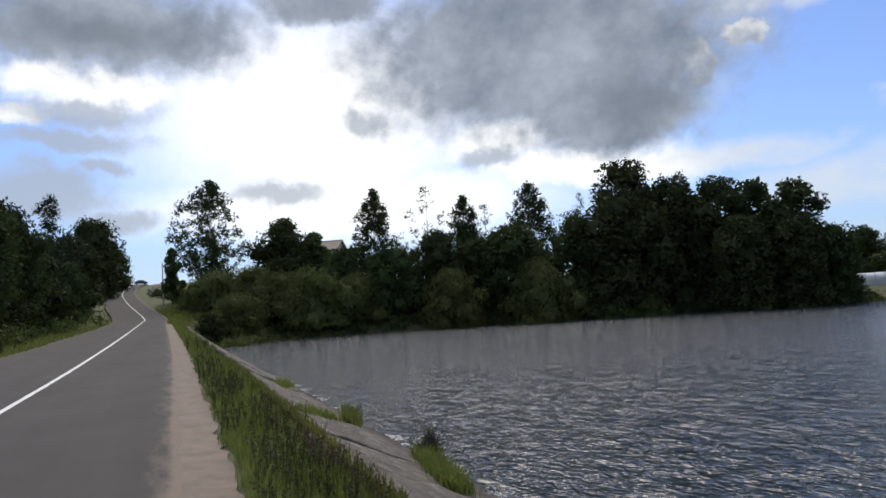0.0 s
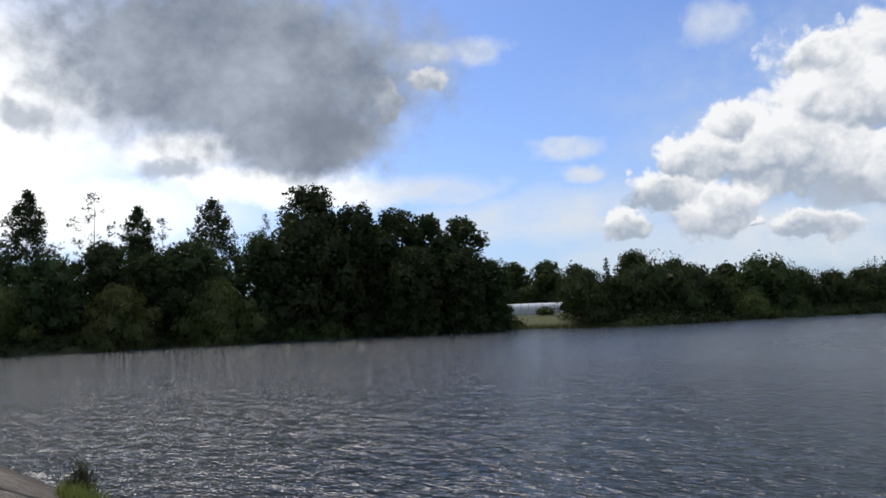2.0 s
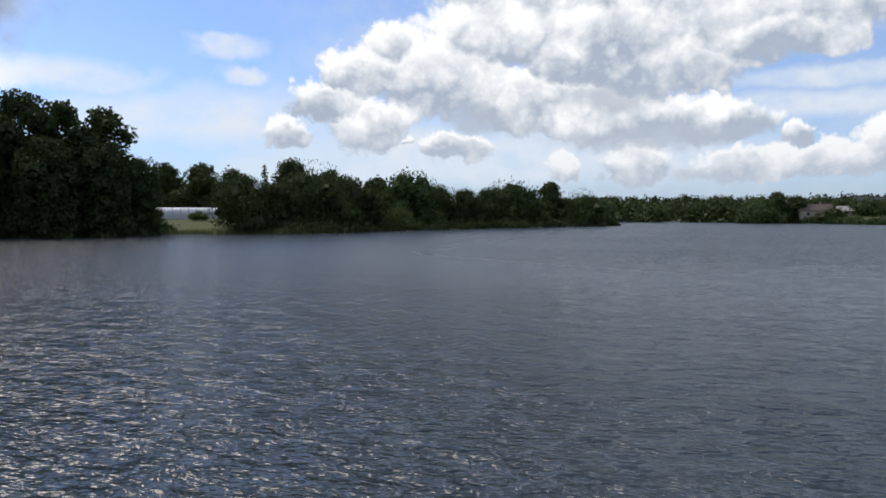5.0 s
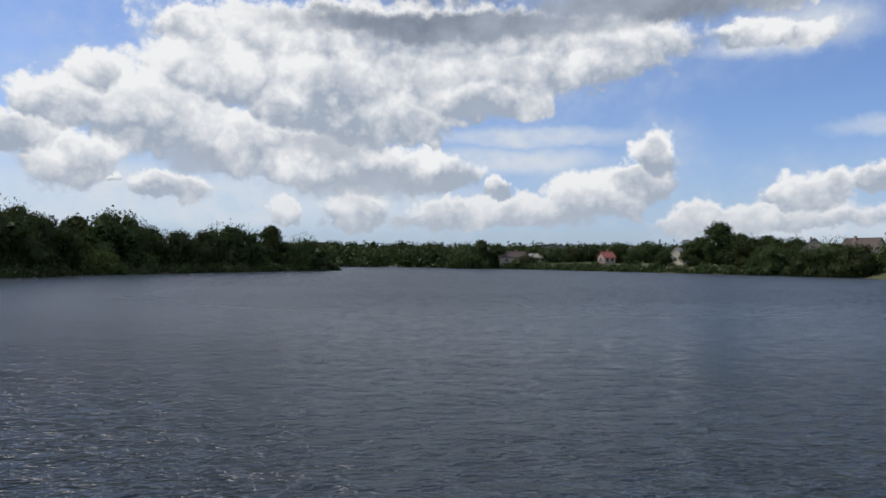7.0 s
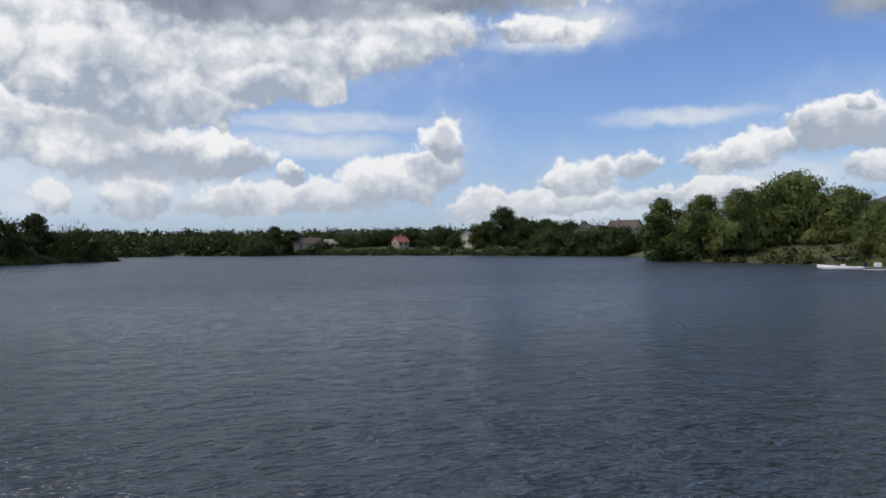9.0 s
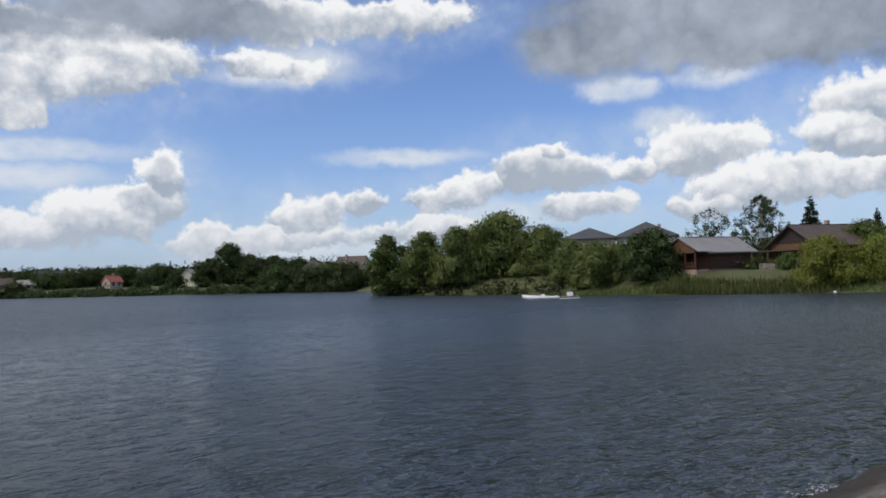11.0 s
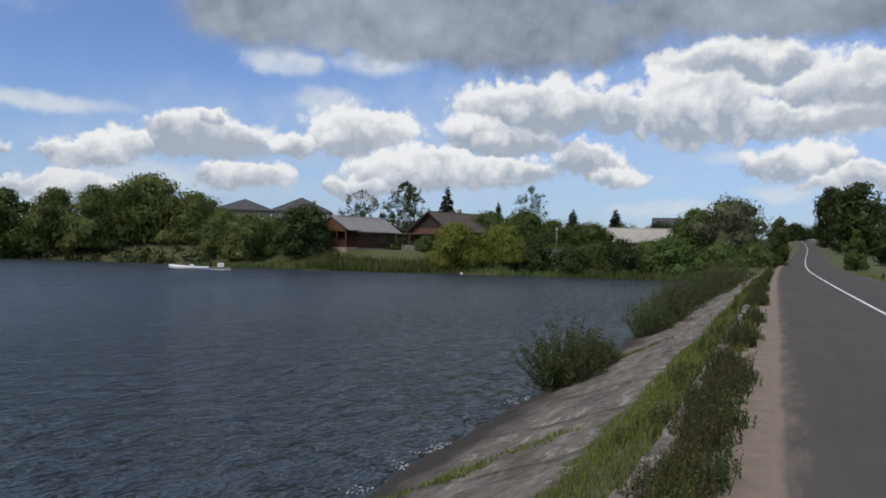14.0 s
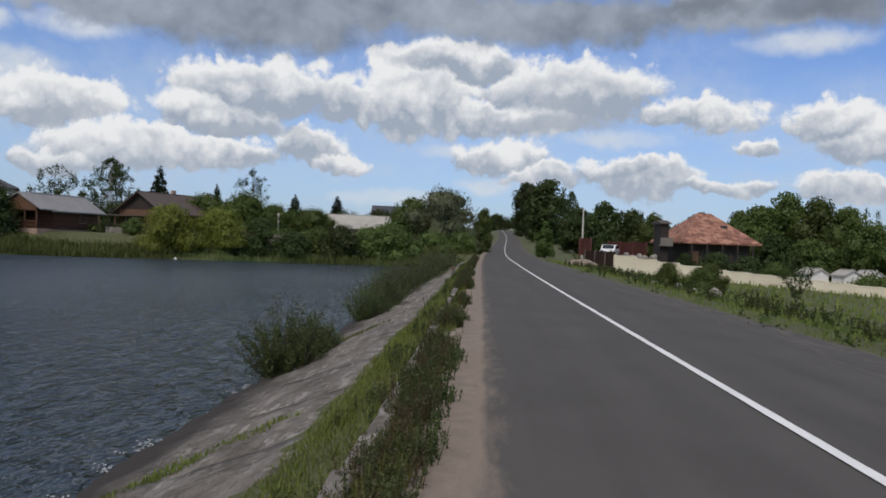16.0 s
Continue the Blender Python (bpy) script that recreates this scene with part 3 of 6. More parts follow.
def tube(verts, faces, points, radii, sides=7):
    """Adds a tapered tube along points to lists of vertices and faces."""
    start = len(verts)
    pts = [Vector(p) for p in points]
    for i, p in enumerate(pts):
        d = (pts[min(i + 1, len(pts) - 1)] - pts[max(i - 1, 0)]).normalized()
        u = d.cross(Vector((0.3, 1, 0.2))).normalized()
        w = d.cross(u)
        for k in range(sides):
            a = 2 * math.pi * k / sides
            verts.append(p + (u * math.cos(a) + w * math.sin(a)) * radii[i])
    for i in range(len(pts) - 1):
        for k in range(sides):
            a, b = start + i * sides + k, start + i * sides + (k + 1) % sides
            faces.append((a, b, b + sides, a + sides))
    faces.append(tuple(start + (len(pts) - 1) * sides + k for k in range(sides)))


def at_az(az, d):
    """Plan place at an azimuth (degrees to the left of the lake's axis) and distance from the viewer."""
    return -d * math.sin(radians(az)), d * math.cos(radians(az))


# ---- lie of the land ----
ROAD_X = [-420, -290, -200, -150, -108, -100, -28, -16, 0, 60, 100, 150, 270, 400, 600]
ROAD_Z = [18.5, 16.6, 9.8, 5.6, 2.25, 1.95, 0.4, 0.19, 0, 0, 0.1, 0.8, 4.4, 9.2, 10]
ROAD_Y = [-4.5, -8.4, -9.4, -6.2, -2.6, -2.75, -2.95, -3.1, -3.3, -3.45, -4.0, -5.5, -10, -11.6, -14]
ROAD_HALF = 3.35


def smooth(x, lo, hi):
    t = np.clip((x - lo) / (hi - lo), 0, 1)
    return t * t * (3 - 2 * t)


def spline(x, xs, ys):
    """Smooth interpolation (monotone tangents from neighbours)."""
    xs, ys = np.asarray(xs, float), np.asarray(ys, float)
    s = np.diff(ys) / np.diff(xs)
    m = np.concatenate([[s[0]], (s[1:] + s[:-1]) / 2, [s[-1]]])
    x = np.clip(x, xs[0], xs[-1])
    i = np.clip(np.searchsorted(xs, x) - 1, 0, len(xs) - 2)
    h = xs[i + 1] - xs[i]
    t = (x - xs[i]) / h
    return (ys[i] * (2 * t**3 - 3 * t**2 + 1) + h * m[i] * (t**3 - 2 * t**2 + t) + ys[i + 1] * (3 * t**2 - 2 * t**3) + h * m[i + 1] * (t**3 - t**2))


def road_z(x):
    return spline(x, ROAD_X, ROAD_Z)


def road_y(x):
    return spline(x, ROAD_X, ROAD_Y)


LAKE = [(-96, 5.0), (-103, 12), (-109, 24), (-106, 42), (-105, 60), (-102, 78), (-95, 98), (-86, 107), (-64, 113), (-60, 140), (-46, 172), (-30, 206), (-20, 222),
        (-24, 232), (-48, 250), (-66, 310), (-60, 400), (-34, 428), (2, 396), (19, 360), (38, 300), (62, 242), (77, 208), (90, 182), (98, 156), (88, 122), (74, 100),
        (77, 86), (79, 70), (78, 52), (84, 36), (88, 22), (91, 12), (88, 5.0)]


def lake_distance(x, y):
    """Metres to the lake's edge, positive on land."""
    best, inside = np.full(x.shape, 1e9), np.zeros(x.shape, bool)
    for (ax, ay), (bx, by) in zip(LAKE, LAKE[1:] + LAKE[:1]):
        dx, dy = bx - ax, by - ay
        t = np.clip(((x - ax) * dx + (y - ay) * dy) / (dx * dx + dy * dy), 0, 1)
        best = np.minimum(best, np.hypot(x - ax - t * dx, y - ay - t * dy))
        if dy != 0:
            inside ^= ((ay > y) != (by > y)) & (x < dx * (y - ay) / dy + ax)
    return np.where(inside, -best, best)


def waves(x, y, s):
    return np.sin(x * s + 1.3 * np.sin(y * s * 0.7)) * np.cos(y * s * 1.1 + 0.9 * np.sin(x * s * 0.6))


def ground(x, y):
    """Height of the land at plan places."""
    x, y = np.asarray(x, float), np.asarray(y, float)
    r = np.hypot(x, y)
    rz, ry = road_z(x), road_y(x)
    side = np.maximum(0, np.abs(y - ry) - 12)
    west = 1.0 + (rz - 1.0) * np.exp(-(side / 60) ** 2)
    east = 1.1 + np.clip(x - 90, 0, 200) * 0.032
    east = rz + (east - rz) * smooth(y - ry, 6, 30)
    north = 0.1 + 0.012 * np.clip(r - 230, 0, 500) + 0.009 * np.clip(r - 730, 0, 3000)
    south = np.where(x < -20, rz - 0.4, rz - 0.35 - 0.052 * np.clip(ry - y - 5, 0, 22) * smooth(x, -20, 20))
    t = np.where(x < -60, west, np.where(x > 60, east, 0.4))
    t = t + (north - t) * smooth(y, 105, 190)
    t = t + (south - t) * smooth(ry - y, 3.5, 6)
    t = t + 0.018 * np.clip(r - 320, 0, 3000) * smooth(np.abs(x), 250, 420) * smooth(r, 300, 500) * (y < 105)
    t = t + 0.25 * waves(x, y, 0.11) * smooth(np.abs(y - ry), 10, 25) + 0.06 * waves(x + 7, y, 0.7) * smooth(np.abs(y - ry), 4, 8)
    s = lake_distance(x, y)
    dam = smooth(x, -104, -94) * (1 - smooth(x, 86, 96)) * (y < 30)
    z = WATER_Z - 0.22 + (t - WATER_Z + 0.22) * smooth(s, -1.5, 9)
    z = np.where(s < -1.5, WATER_Z - 0.22 - np.clip(-s - 1.5, 0, 8) * 0.25, z)
    # across the dam: road, shoulder, verge, sloped facing
    v = y - ry - ROAD_HALF
    prof = np.interp(v, [-60, 0.0, 0.6, 0.75, 0.98, 1.45, 2.0, 5.6, 12], [0, -0.05, -0.06, -0.12, -0.27, -0.36, -0.62, -2.05, -3.2]) + np.where(v > 0.6, rz * np.clip(1 - (v - 0.6) / 4.4, 0, 1), rz)
    z = np.where(v > -0.2, z + (prof - z) * dam, z)
    on_road = 1 - smooth(np.abs(y - ry), ROAD_HALF + 0.5 + 0.012 * np.clip(np.abs(x) - 60, 0, 150), ROAD_HALF + 2.2 + 0.012 * np.clip(np.abs(x) - 60, 0, 150))
    z = z + (rz - 0.07 - 0.006 * np.clip(np.abs(x) - 60, 0, 60) - z) * np.where(v > -0.2, on_road * (1 - dam), on_road)
    return z


def ground_at(x, y):
    return float(ground(np.array([x]), np.array([y]))[0])


# ---- ground, water, road ----
def polar_sheet(name, radii, step, height, mat):
    az = np.radians(np.arange(0, 360, step))
    R, A = np.meshgrid(radii, az, indexing="ij")
    X, Y = R * np.sin(A), R * np.cos(A)
    Z = height(X, Y)
    n, k = R.shape
    v = np.stack([X, Y, Z], -1).reshape(-1, 3)
    i, j = np.meshgrid(np.arange(n - 1), np.arange(k), indexing="ij")
    a, b = i * k + j, i * k + (j + 1) % k
    f = np.stack([a, a + k, b + k, b], -1).reshape(-1, 4)
    v = np.concatenate([v, [[0, 0, float(height(np.zeros(1), np.zeros(1))[0])]]])
    tri = [(n * k, int(q), int((q + 1) % k)) for q in range(k)]
    return mesh_of(name, v, [tuple(q) for q in f.tolist()] + tri, mat, True)


radii = np.concatenate([np.arange(0.6, 12, 0.22), np.geomspace(12, 4400, 165)])
tagged(new("ground", polar_sheet("ground", radii, 0.9, ground, SOIL)), "rolling grassy ground round the lake", "ground", kind="structure")
wx, wy = np.meshgrid(np.arange(-125, 126, 5.0), np.concatenate([np.arange(2.5, 40, 2.5), np.arange(40, 450, 10.0)]), indexing="ij")
nr, nc = wx.shape
lake_mesh = mesh_of("water", np.stack([wx, wy, np.full(wx.shape, WATER_Z)], -1).reshape(-1, 3).tolist(), [(i * nc + j, (i + 1) * nc + j, (i + 1) * nc + j + 1, i * nc + j + 1) for i in range(nr - 1) for j in range(nc - 1)], WATER, True)
lake = tagged(new("water", lake_mesh), "dark rippled lake water", "water", kind="structure")


def strip(name, xs, offsets, lift, mat, wobble=None):
    """A sheet along the road: offsets of (across from the road's centre, height above the road)."""
    v, f = [], []
    n = len(offsets)
    for x in xs:
        cz, cy = float(road_z(x)), float(road_y(x))
        for k, (o, h) in enumerate(offsets):
            w = wobble(x, k) if wobble else 0.0
            v.append((x, cy + o + w, cz + h + lift))
    for i in range(len(xs) - 1):
        for k in range(n - 1):
            a = i * n + k
            f.append((a, a + n, a + n + 1, a + 1))
    return mesh_of(name, v, f, mat, True)


def ragged(x, amount, seed):
    return amount * (noise.noise(Vector((x * 0.9, seed, 0))) + 0.6 * noise.noise(Vector((x * 3.1, seed, 4))))


road_xs = list(np.concatenate([np.arange(-400, -120, 4.0), np.arange(-120, 130, 0.5), np.arange(130, 560, 4.0)]))
road = new("road", strip("road", road_xs, [(-ROAD_HALF - 0.3, -0.03), (-ROAD_HALF - 0.15, 0.0), (0, 0.05), (ROAD_HALF - 0.5, 0.008), (ROAD_HALF - 0.15, 0.0), (ROAD_HALF, -0.02)], 0.0, ASPHALT,
                         lambda x, k: ragged(x, 0.08, k) + 0.03 * noise.noise(Vector((x * 7.0, k, 1))) if k in (0, 5) else 0.0))
sandy = road.data.attributes.new("sandy", "FLOAT", "POINT")
sandy.data.foreach_set("value", [0.4, 0.2, 0.0, 0.0, 0.30, 0.8] * len(road_xs))
tagged(road, "grey worn asphalt two-lane road along the dam", "road", kind="structure")
line = new("centre_line", strip("centre_line", road_xs, [(-0.06, 0.0495), (0.06, 0.0495)], 0.006, PAINT, lambda x, k: 0.40 + ragged(x, 0.012, k)))
tagged(line, "white painted line along the road's middle", "road marking", kind="structure")
shoulder = new("shoulder", strip("shoulder", list(np.arange(-104, 118, 0.25)), [(ROAD_HALF - 0.3, -0.06), (ROAD_HALF, -0.026), (ROAD_HALF + 0.28, -0.03), (ROAD_HALF + 0.50, -0.042)], 0.004, SAND,
                                 lambda x, k: ragged(x, 0.13, 9) + 0.03 * noise.noise(Vector((x * 9.0, 3, 1))) if k == 3 else 0.0))
tagged(shoulder, "pale sandy gravel shoulder beside the asphalt", "shoulder", kind="structure")

def slab_top(x):
    return 2.05 - 0.6 * float(smooth(np.float64(x), -8, 8))


# concrete facing of the dam: panel by panel, cracked and settled
rng = random.Random(5)
facing = thing("dam_facing", "weathered sloping concrete slabs facing the dam", "embankment", kind="structure")
x = -94.0
while x < 86:
    w = rng.uniform(2.7, 3.1)
    bm = bmesh.new()
    nx, ny = 14, 18
    top, low = ROAD_HALF + slab_top(x) + rng.uniform(-0.10, 0.10), ROAD_HALF + 5.7
    tilt, drop = rng.uniform(-0.015, 0.015), rng.uniform(-0.025, 0.02)
    grid = []
    for i in range(nx + 1):
        px = x + 0.03 + (w - 0.06) * i / nx
        cz, cy = float(road_z(px)), float(road_y(px))
        for j in range(ny + 1):
            q = j / ny
            o = top + (low - top) * q + (ragged(px, 0.14, 2) + 0.08 * noise.noise(Vector((px * 6.0, 1, 7)))) * (1 - q) ** 2
            z = -0.40 - 1.54 * q + cz * (1 - q) + drop + tilt * (i - nx / 2) * 0.3 + 0.05 * noise.noise(Vector((px * 1.1, o * 2.0, 0))) + 0.03 * noise.noise(Vector((px * 3.5, o * 6, 3))) - 0.05 * max(0.0, noise.noise(Vector((px * 1.3, o * 3.1, 8))) - 0.15)
            grid.append(bm.verts.new((px, cy + o, z)))
    for i in range(nx):
        for j in range(ny):
            a = i * (ny + 1) + j
            bm.faces.new((grid[a], grid[a + ny + 1], grid[a + ny + 2], grid[a + 1]))
    edge = [e for e in bm.edges if e.is_boundary]
    ext = bmesh.ops.extrude_edge_only(bm, edges=edge)
    bmesh.ops.translate(bm, vec=(0, 0, -0.16), verts=[g for g in ext["geom"] if isinstance(g, bmesh.types.BMVert)])
    for f in bm.faces:
        f.smooth = True
    part("slab", bm, CONCRETE, facing)
    x += w

# old kerb half sunk in the verge: blocks end to end
kerb = thing("kerb", "sunken pale concrete kerb blocks in the verge", "kerb", kind="structure")
x = 2.2
while x < 62:
    w = 1.0
    cy, cz = float(road_y(x)), float(road_z(x))
    bm = boxed(0, -0.09, -0.4, w - 0.02, 0.09, 0.12, bevel=0.02)
    k = part("block", bm, CONCRETE, kerb)
    k.matrix_world = pose(x, cy + ROAD_HALF + 0.84 + rng.uniform(-0.02, 0.02), cz - 0.13 + rng.uniform(-0.04, 0.02), rng.uniform(-5, 5), rng.uniform(-1, 1), rng.uniform(-1, 1))
    x += w


# ---- plants ----
def leaf_cards(centres, normals, size, rnd, aspect=0.6, droop=0.0):
    """Small rhombic leaves or sprays, one quad each, round the given normals."""
    n = len(centres)
    t = rnd.normal(size=(n, 3))
    t[:, 2] -= droop
    t -= (t * normals).sum(1, keepdims=True) * normals * 0.8
    t /= np.linalg.norm(t, axis=1, keepdims=True) + 1e-9
    b = np.cross(normals, t)
    b /= np.linalg.norm(b, axis=1, keepdims=True) + 1e-9
    s = size * rnd.uniform(0.6, 1.35, (n, 1))
    bend = normals * s * rnd.uniform(-0.25, 0.25, (n, 1))
    return np.stack([centres - t * s, centres + b * s * aspect + bend, centres + t * s, centres - b * s * aspect + bend], 1)


def leaf_points(centres, normals, size, rnd, aspect=0.6, droop=0.0):
    """Pointed leaves of one triangle each, for crowns seen from afar."""
    q = leaf_cards(centres, normals, size, rnd, aspect, droop)
    mid = q.mean(1)
    back = q[:, 0] * 0.7 + mid * 0.3
    return np.stack([back + (q[:, 1] - mid) * 1.1, q[:, 2], back + (q[:, 3] - mid) * 1.1], 1)


def crown_cards(clumps, per_area, size, rnd, aspect=0.6, droop=0.0, flat=0.85):
    """Leaves over the outside, and thinner in the inside, of clumps (x, y, z, radius)."""
    out = []
    for x, y, z, r in clumps:
        n = max(12, int(per_area * 1.7 * r * r))
        d = rnd.normal(size=(n, 3))
        d /= np.linalg.norm(d, axis=1, keepdims=True)
        d[:, 2] = np.where(d[:, 2] < 0, d[:, 2] * 0.7, d[:, 2])
        rad = r * np.clip(rnd.normal(0.88, 0.2, (n, 1)), 0.2, 1.35)
        c = np.array([x, y, z]) + d * rad * np.array([1, 1, flat])
        k = max(6, n // 8)
        d2 = d[:k] * rad[:k] * 0.45 * np.array([1, 1, flat])
        fill = rnd.normal(size=(k, 3))
        fill /= np.linalg.norm(fill, axis=1, keepdims=True)
        out.append(leaf_points(np.array([x, y, z]) + d2, fill, r * 0.27, rnd, 0.75, 0.0))
        nm = d + rnd.normal(size=(n, 3)) * 0.7
        nm /= np.linalg.norm(nm, axis=1, keepdims=True)
        out.append(leaf_points(c, nm, size * 0.74, rnd, aspect, droop))
    return np.concatenate(out)


# crown outlines: (share of the height, share of the half width)
SHAPES = {
    "alder": [(0.08, 0.6), (0.25, 0.9), (0.45, 1.0), (0.65, 0.97), (0.85, 0.76), (1.0, 0.35)],
    "big": [(0.15, 0.55), (0.35, 0.85), (0.6, 1.0), (0.85, 0.85), (1.0, 0.35)],
    "birch": [(0.12, 0.3), (0.3, 0.8), (0.5, 1.0), (0.7, 0.8), (0.88, 0.5), (1.0, 0.08)],
    "round": [(0.08, 0.6), (0.3, 0.95), (0.55, 1.0), (0.8, 0.75), (1.0, 0.2)],
    "willow": [(0.0, 0.85), (0.2, 1.0), (0.5, 0.98), (0.75, 0.78), (0.92, 0.45), (1.0, 0.1)],
    "shrub": [(0.0, 0.85), (0.25, 1.0), (0.55, 0.88), (0.8, 0.6), (1.0, 0.15)],
    "pine": [(0.12, 0.55), (0.35, 0.9), (0.6, 1.0), (0.82, 0.7), (1.0, 0.12)],
    "thin": [(0.25, 0.35), (0.5, 0.9), (0.75, 1.0), (1.0, 0.2)],
    "poplar": [(0.05, 0.6), (0.3, 1.0), (0.6, 0.95), (0.85, 0.6), (1.0, 0.05)],
}
#         height, width, clumps, clump radius, leaves per m2, leaf size, trunk radius, leaf, bark, aspect, droop
KINDS = {
    "alder": (18, 11, 130, (1.0, 2.0), 30, 0.33, 0.26, LEAF_DARK, BARK, 0.6, 0.2),
    "big": (22, 14, 160, (1.1, 2.3), 26, 0.36, 0.38, LEAF_DARK, BARK, 0.6, 0.2),
    "birch": (20, 11, 330, (0.5, 1.0), 34, 0.31, 0.22, LEAF_DARK, BIRCH_BARK, 0.55, 0.9),
    "round": (12, 10, 105, (0.8, 1.7), 44, 0.235, 0.24, LEAF_MID, BARK, 0.6, 0.2),
    "willow": (9, 11, 110, (0.8, 1.6), 54, 0.27, 0.28, LEAF_WILLOW, BARK, 0.26, 2.4),
    "golden": (5.5, 8.5, 90, (0.55, 1.1), 80, 0.19, 0.2, LEAF_YELLOW, BARK, 0.28, 2.0),
    "silver": (9.5, 11, 110, (0.7, 1.5), 60, 0.19, 0.26, LEAF_SILVER, BARK, 0.32, 1.4),
    "shrub": (4.5, 7, 65, (0.5, 1.1), 76, 0.155, 0.1, LEAF_MID, BARK, 0.5, 0.4),
    "darkshrub": (6, 7, 60, (0.6, 1.2), 52, 0.21, 0.12, LEAF_DARK, BARK, 0.5, 0.4),
    "pine": (15, 7, 110, (0.5, 1.0), 46, 0.27, 0.2, LEAF_PINE, BARK, 0.25, -0.2),
    "thin": (20, 6.5, 70, (0.4, 0.9), 22, 0.22, 0.15, LEAF_DARK, BARK, 0.45, 0.3),
    "sparse": (10, 8, 95, (0.4, 0.85), 34, 0.25, 0.16, LEAF_DARK, BARK, 0.5, 0.2),
    "poplar": (14, 2.6, 34, (0.4, 0.75), 50, 0.24, 0.14, LEAF_DARK, BARK, 0.5, -0.5),
}
# far copies: fewer leaves, and backlit shade put into a darker leaf colour
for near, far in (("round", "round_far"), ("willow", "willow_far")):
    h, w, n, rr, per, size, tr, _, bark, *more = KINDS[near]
    KINDS[far] = (h, w, int(n * 0.8), (rr[0] * 1.1, rr[1] * 1.1), per * 0.48, size * 1.45, tr, LEAF_SHADED, bark, *more)
PROFILE = {"round_far": "round", "willow_far": "willow", "golden": "willow", "silver": "willow", "darkshrub": "shrub", "sparse": "thin"}
WORDS = {
    "alder": ("tall dark alder tree with a dense uneven crown", "tree"), "big": ("very tall dark broadleaf tree with a rounded top", "tree"),
    "birch": ("tall birch with a loose hanging crown", "tree"), "round": ("round-crowned green broadleaf tree", "tree"),
    "willow": ("green willow with branches hanging to the ground", "willow tree"), "golden": ("yellow-green willow bush on the bank", "willow bush"),
    "silver": ("large silvery green willow beside the road", "willow tree"), "shrub": ("leafy green bank shrub", "shrub"),
    "darkshrub": ("dense dark green shrub", "shrub"), "pine": ("dark pine with a ragged open top", "pine tree"),
    "thin": ("slender tree with a thin see-through crown", "tree"), "sparse": ("small tree with a sparse open crown", "tree"),
    "round_far": ("round-crowned broadleaf tree beyond the lake, leaves toned for shade", "tree"), "willow_far": ("spreading willow on the far bank", "willow tree"),
    "poplar": ("narrow upright dark poplar", "poplar tree"), "spruce": ("pointed dark green spruce", "spruce tree"),
}
NAMES = {"round_far": "broadleaf_tree", "willow_far": "willow_tree", "big": "broadleaf_tree", "round": "broadleaf_tree", "golden": "willow_bush", "silver": "willow_tree", "willow": "willow_tree", "alder": "alder_tree", "birch": "birch_tree",
         "darkshrub": "shrub", "thin": "slender_tree", "sparse": "small_tree", "poplar": "poplar_tree", "spruce": "spruce_tree", "pine": "pine_tree"}


# lobes of a dense crown, leaves on each, how far the lobes hang down
LOBES = {"alder": (24, 270, 1.0), "big": (22, 350, 1.0), "round": (13, 480, 1.0), "round_far": (11, 310, 1.0), "willow": (15, 520, 1.5), "willow_far": (11, 310, 1.4), "golden": (13, 640, 1.4),
         "silver": (15, 600, 1.2), "shrub": (9, 420, 1.0), "darkshrub": (9, 360, 1.0)}


def lobed_crown(lobes, tall, leaves, size, rnd, aspect, droop, skirt):
    """Leaves over rounded lobes (x, y, z, radius): clumped by a random ripple, with stray sprays and a darker inside."""
    out = []
    mean = sum(l[3] for l in lobes) / len(lobes)
    for x, y, z, r in lobes:
        n = int(leaves * min(2.2, (r / mean) ** 2 + 0.15))
        d = rnd.normal(size=(n, 3))
        d /= np.linalg.norm(d, axis=1, keepdims=True)
        ripple = np.zeros(n)
        for f, g in ((3.0, 0.10), (6.0, 0.09), (11.0, 0.08), (19.0, 0.05)):
            for _ in range(2):
                k = rnd.normal(size=3)
                ripple += g * np.cos(d @ (k / np.linalg.norm(k)) * f + rnd.uniform(0, 6.283))
        rad = r * (0.92 + ripple + rnd.normal(0, 0.07, n) + np.where(rnd.uniform(size=n) < 0.07, rnd.uniform(0.03, 0.14, n), 0))
        s = np.stack([np.ones(n), np.ones(n), np.where(d[:, 2] < 0, tall * skirt, tall)], 1)
        c = np.array([x, y, z]) + d * rad[:, None] * s
        c[:, 2] = np.maximum(c[:, 2], 0.12 + rnd.uniform(0, 0.5, n))
        nm = d + rnd.normal(size=(n, 3)) * 0.55
        nm /= np.linalg.norm(nm, axis=1, keepdims=True)
        out.append(leaf_points(c, nm, size * 0.92, rnd, aspect, droop))
        m = 36
        f = rnd.normal(size=(m, 3))
        f /= np.linalg.norm(f, axis=1, keepdims=True)
        p = np.array([x, y, z]) + f * r * rnd.uniform(0.3, 0.62, (m, 1)) * np.array([1, 1, tall])
        p[:, 2] = np.maximum(p[:, 2], 0.3)
        out.append(leaf_points(p, f, r * 0.33, rnd, 0.8, 0.0))
    return np.concatenate(out)


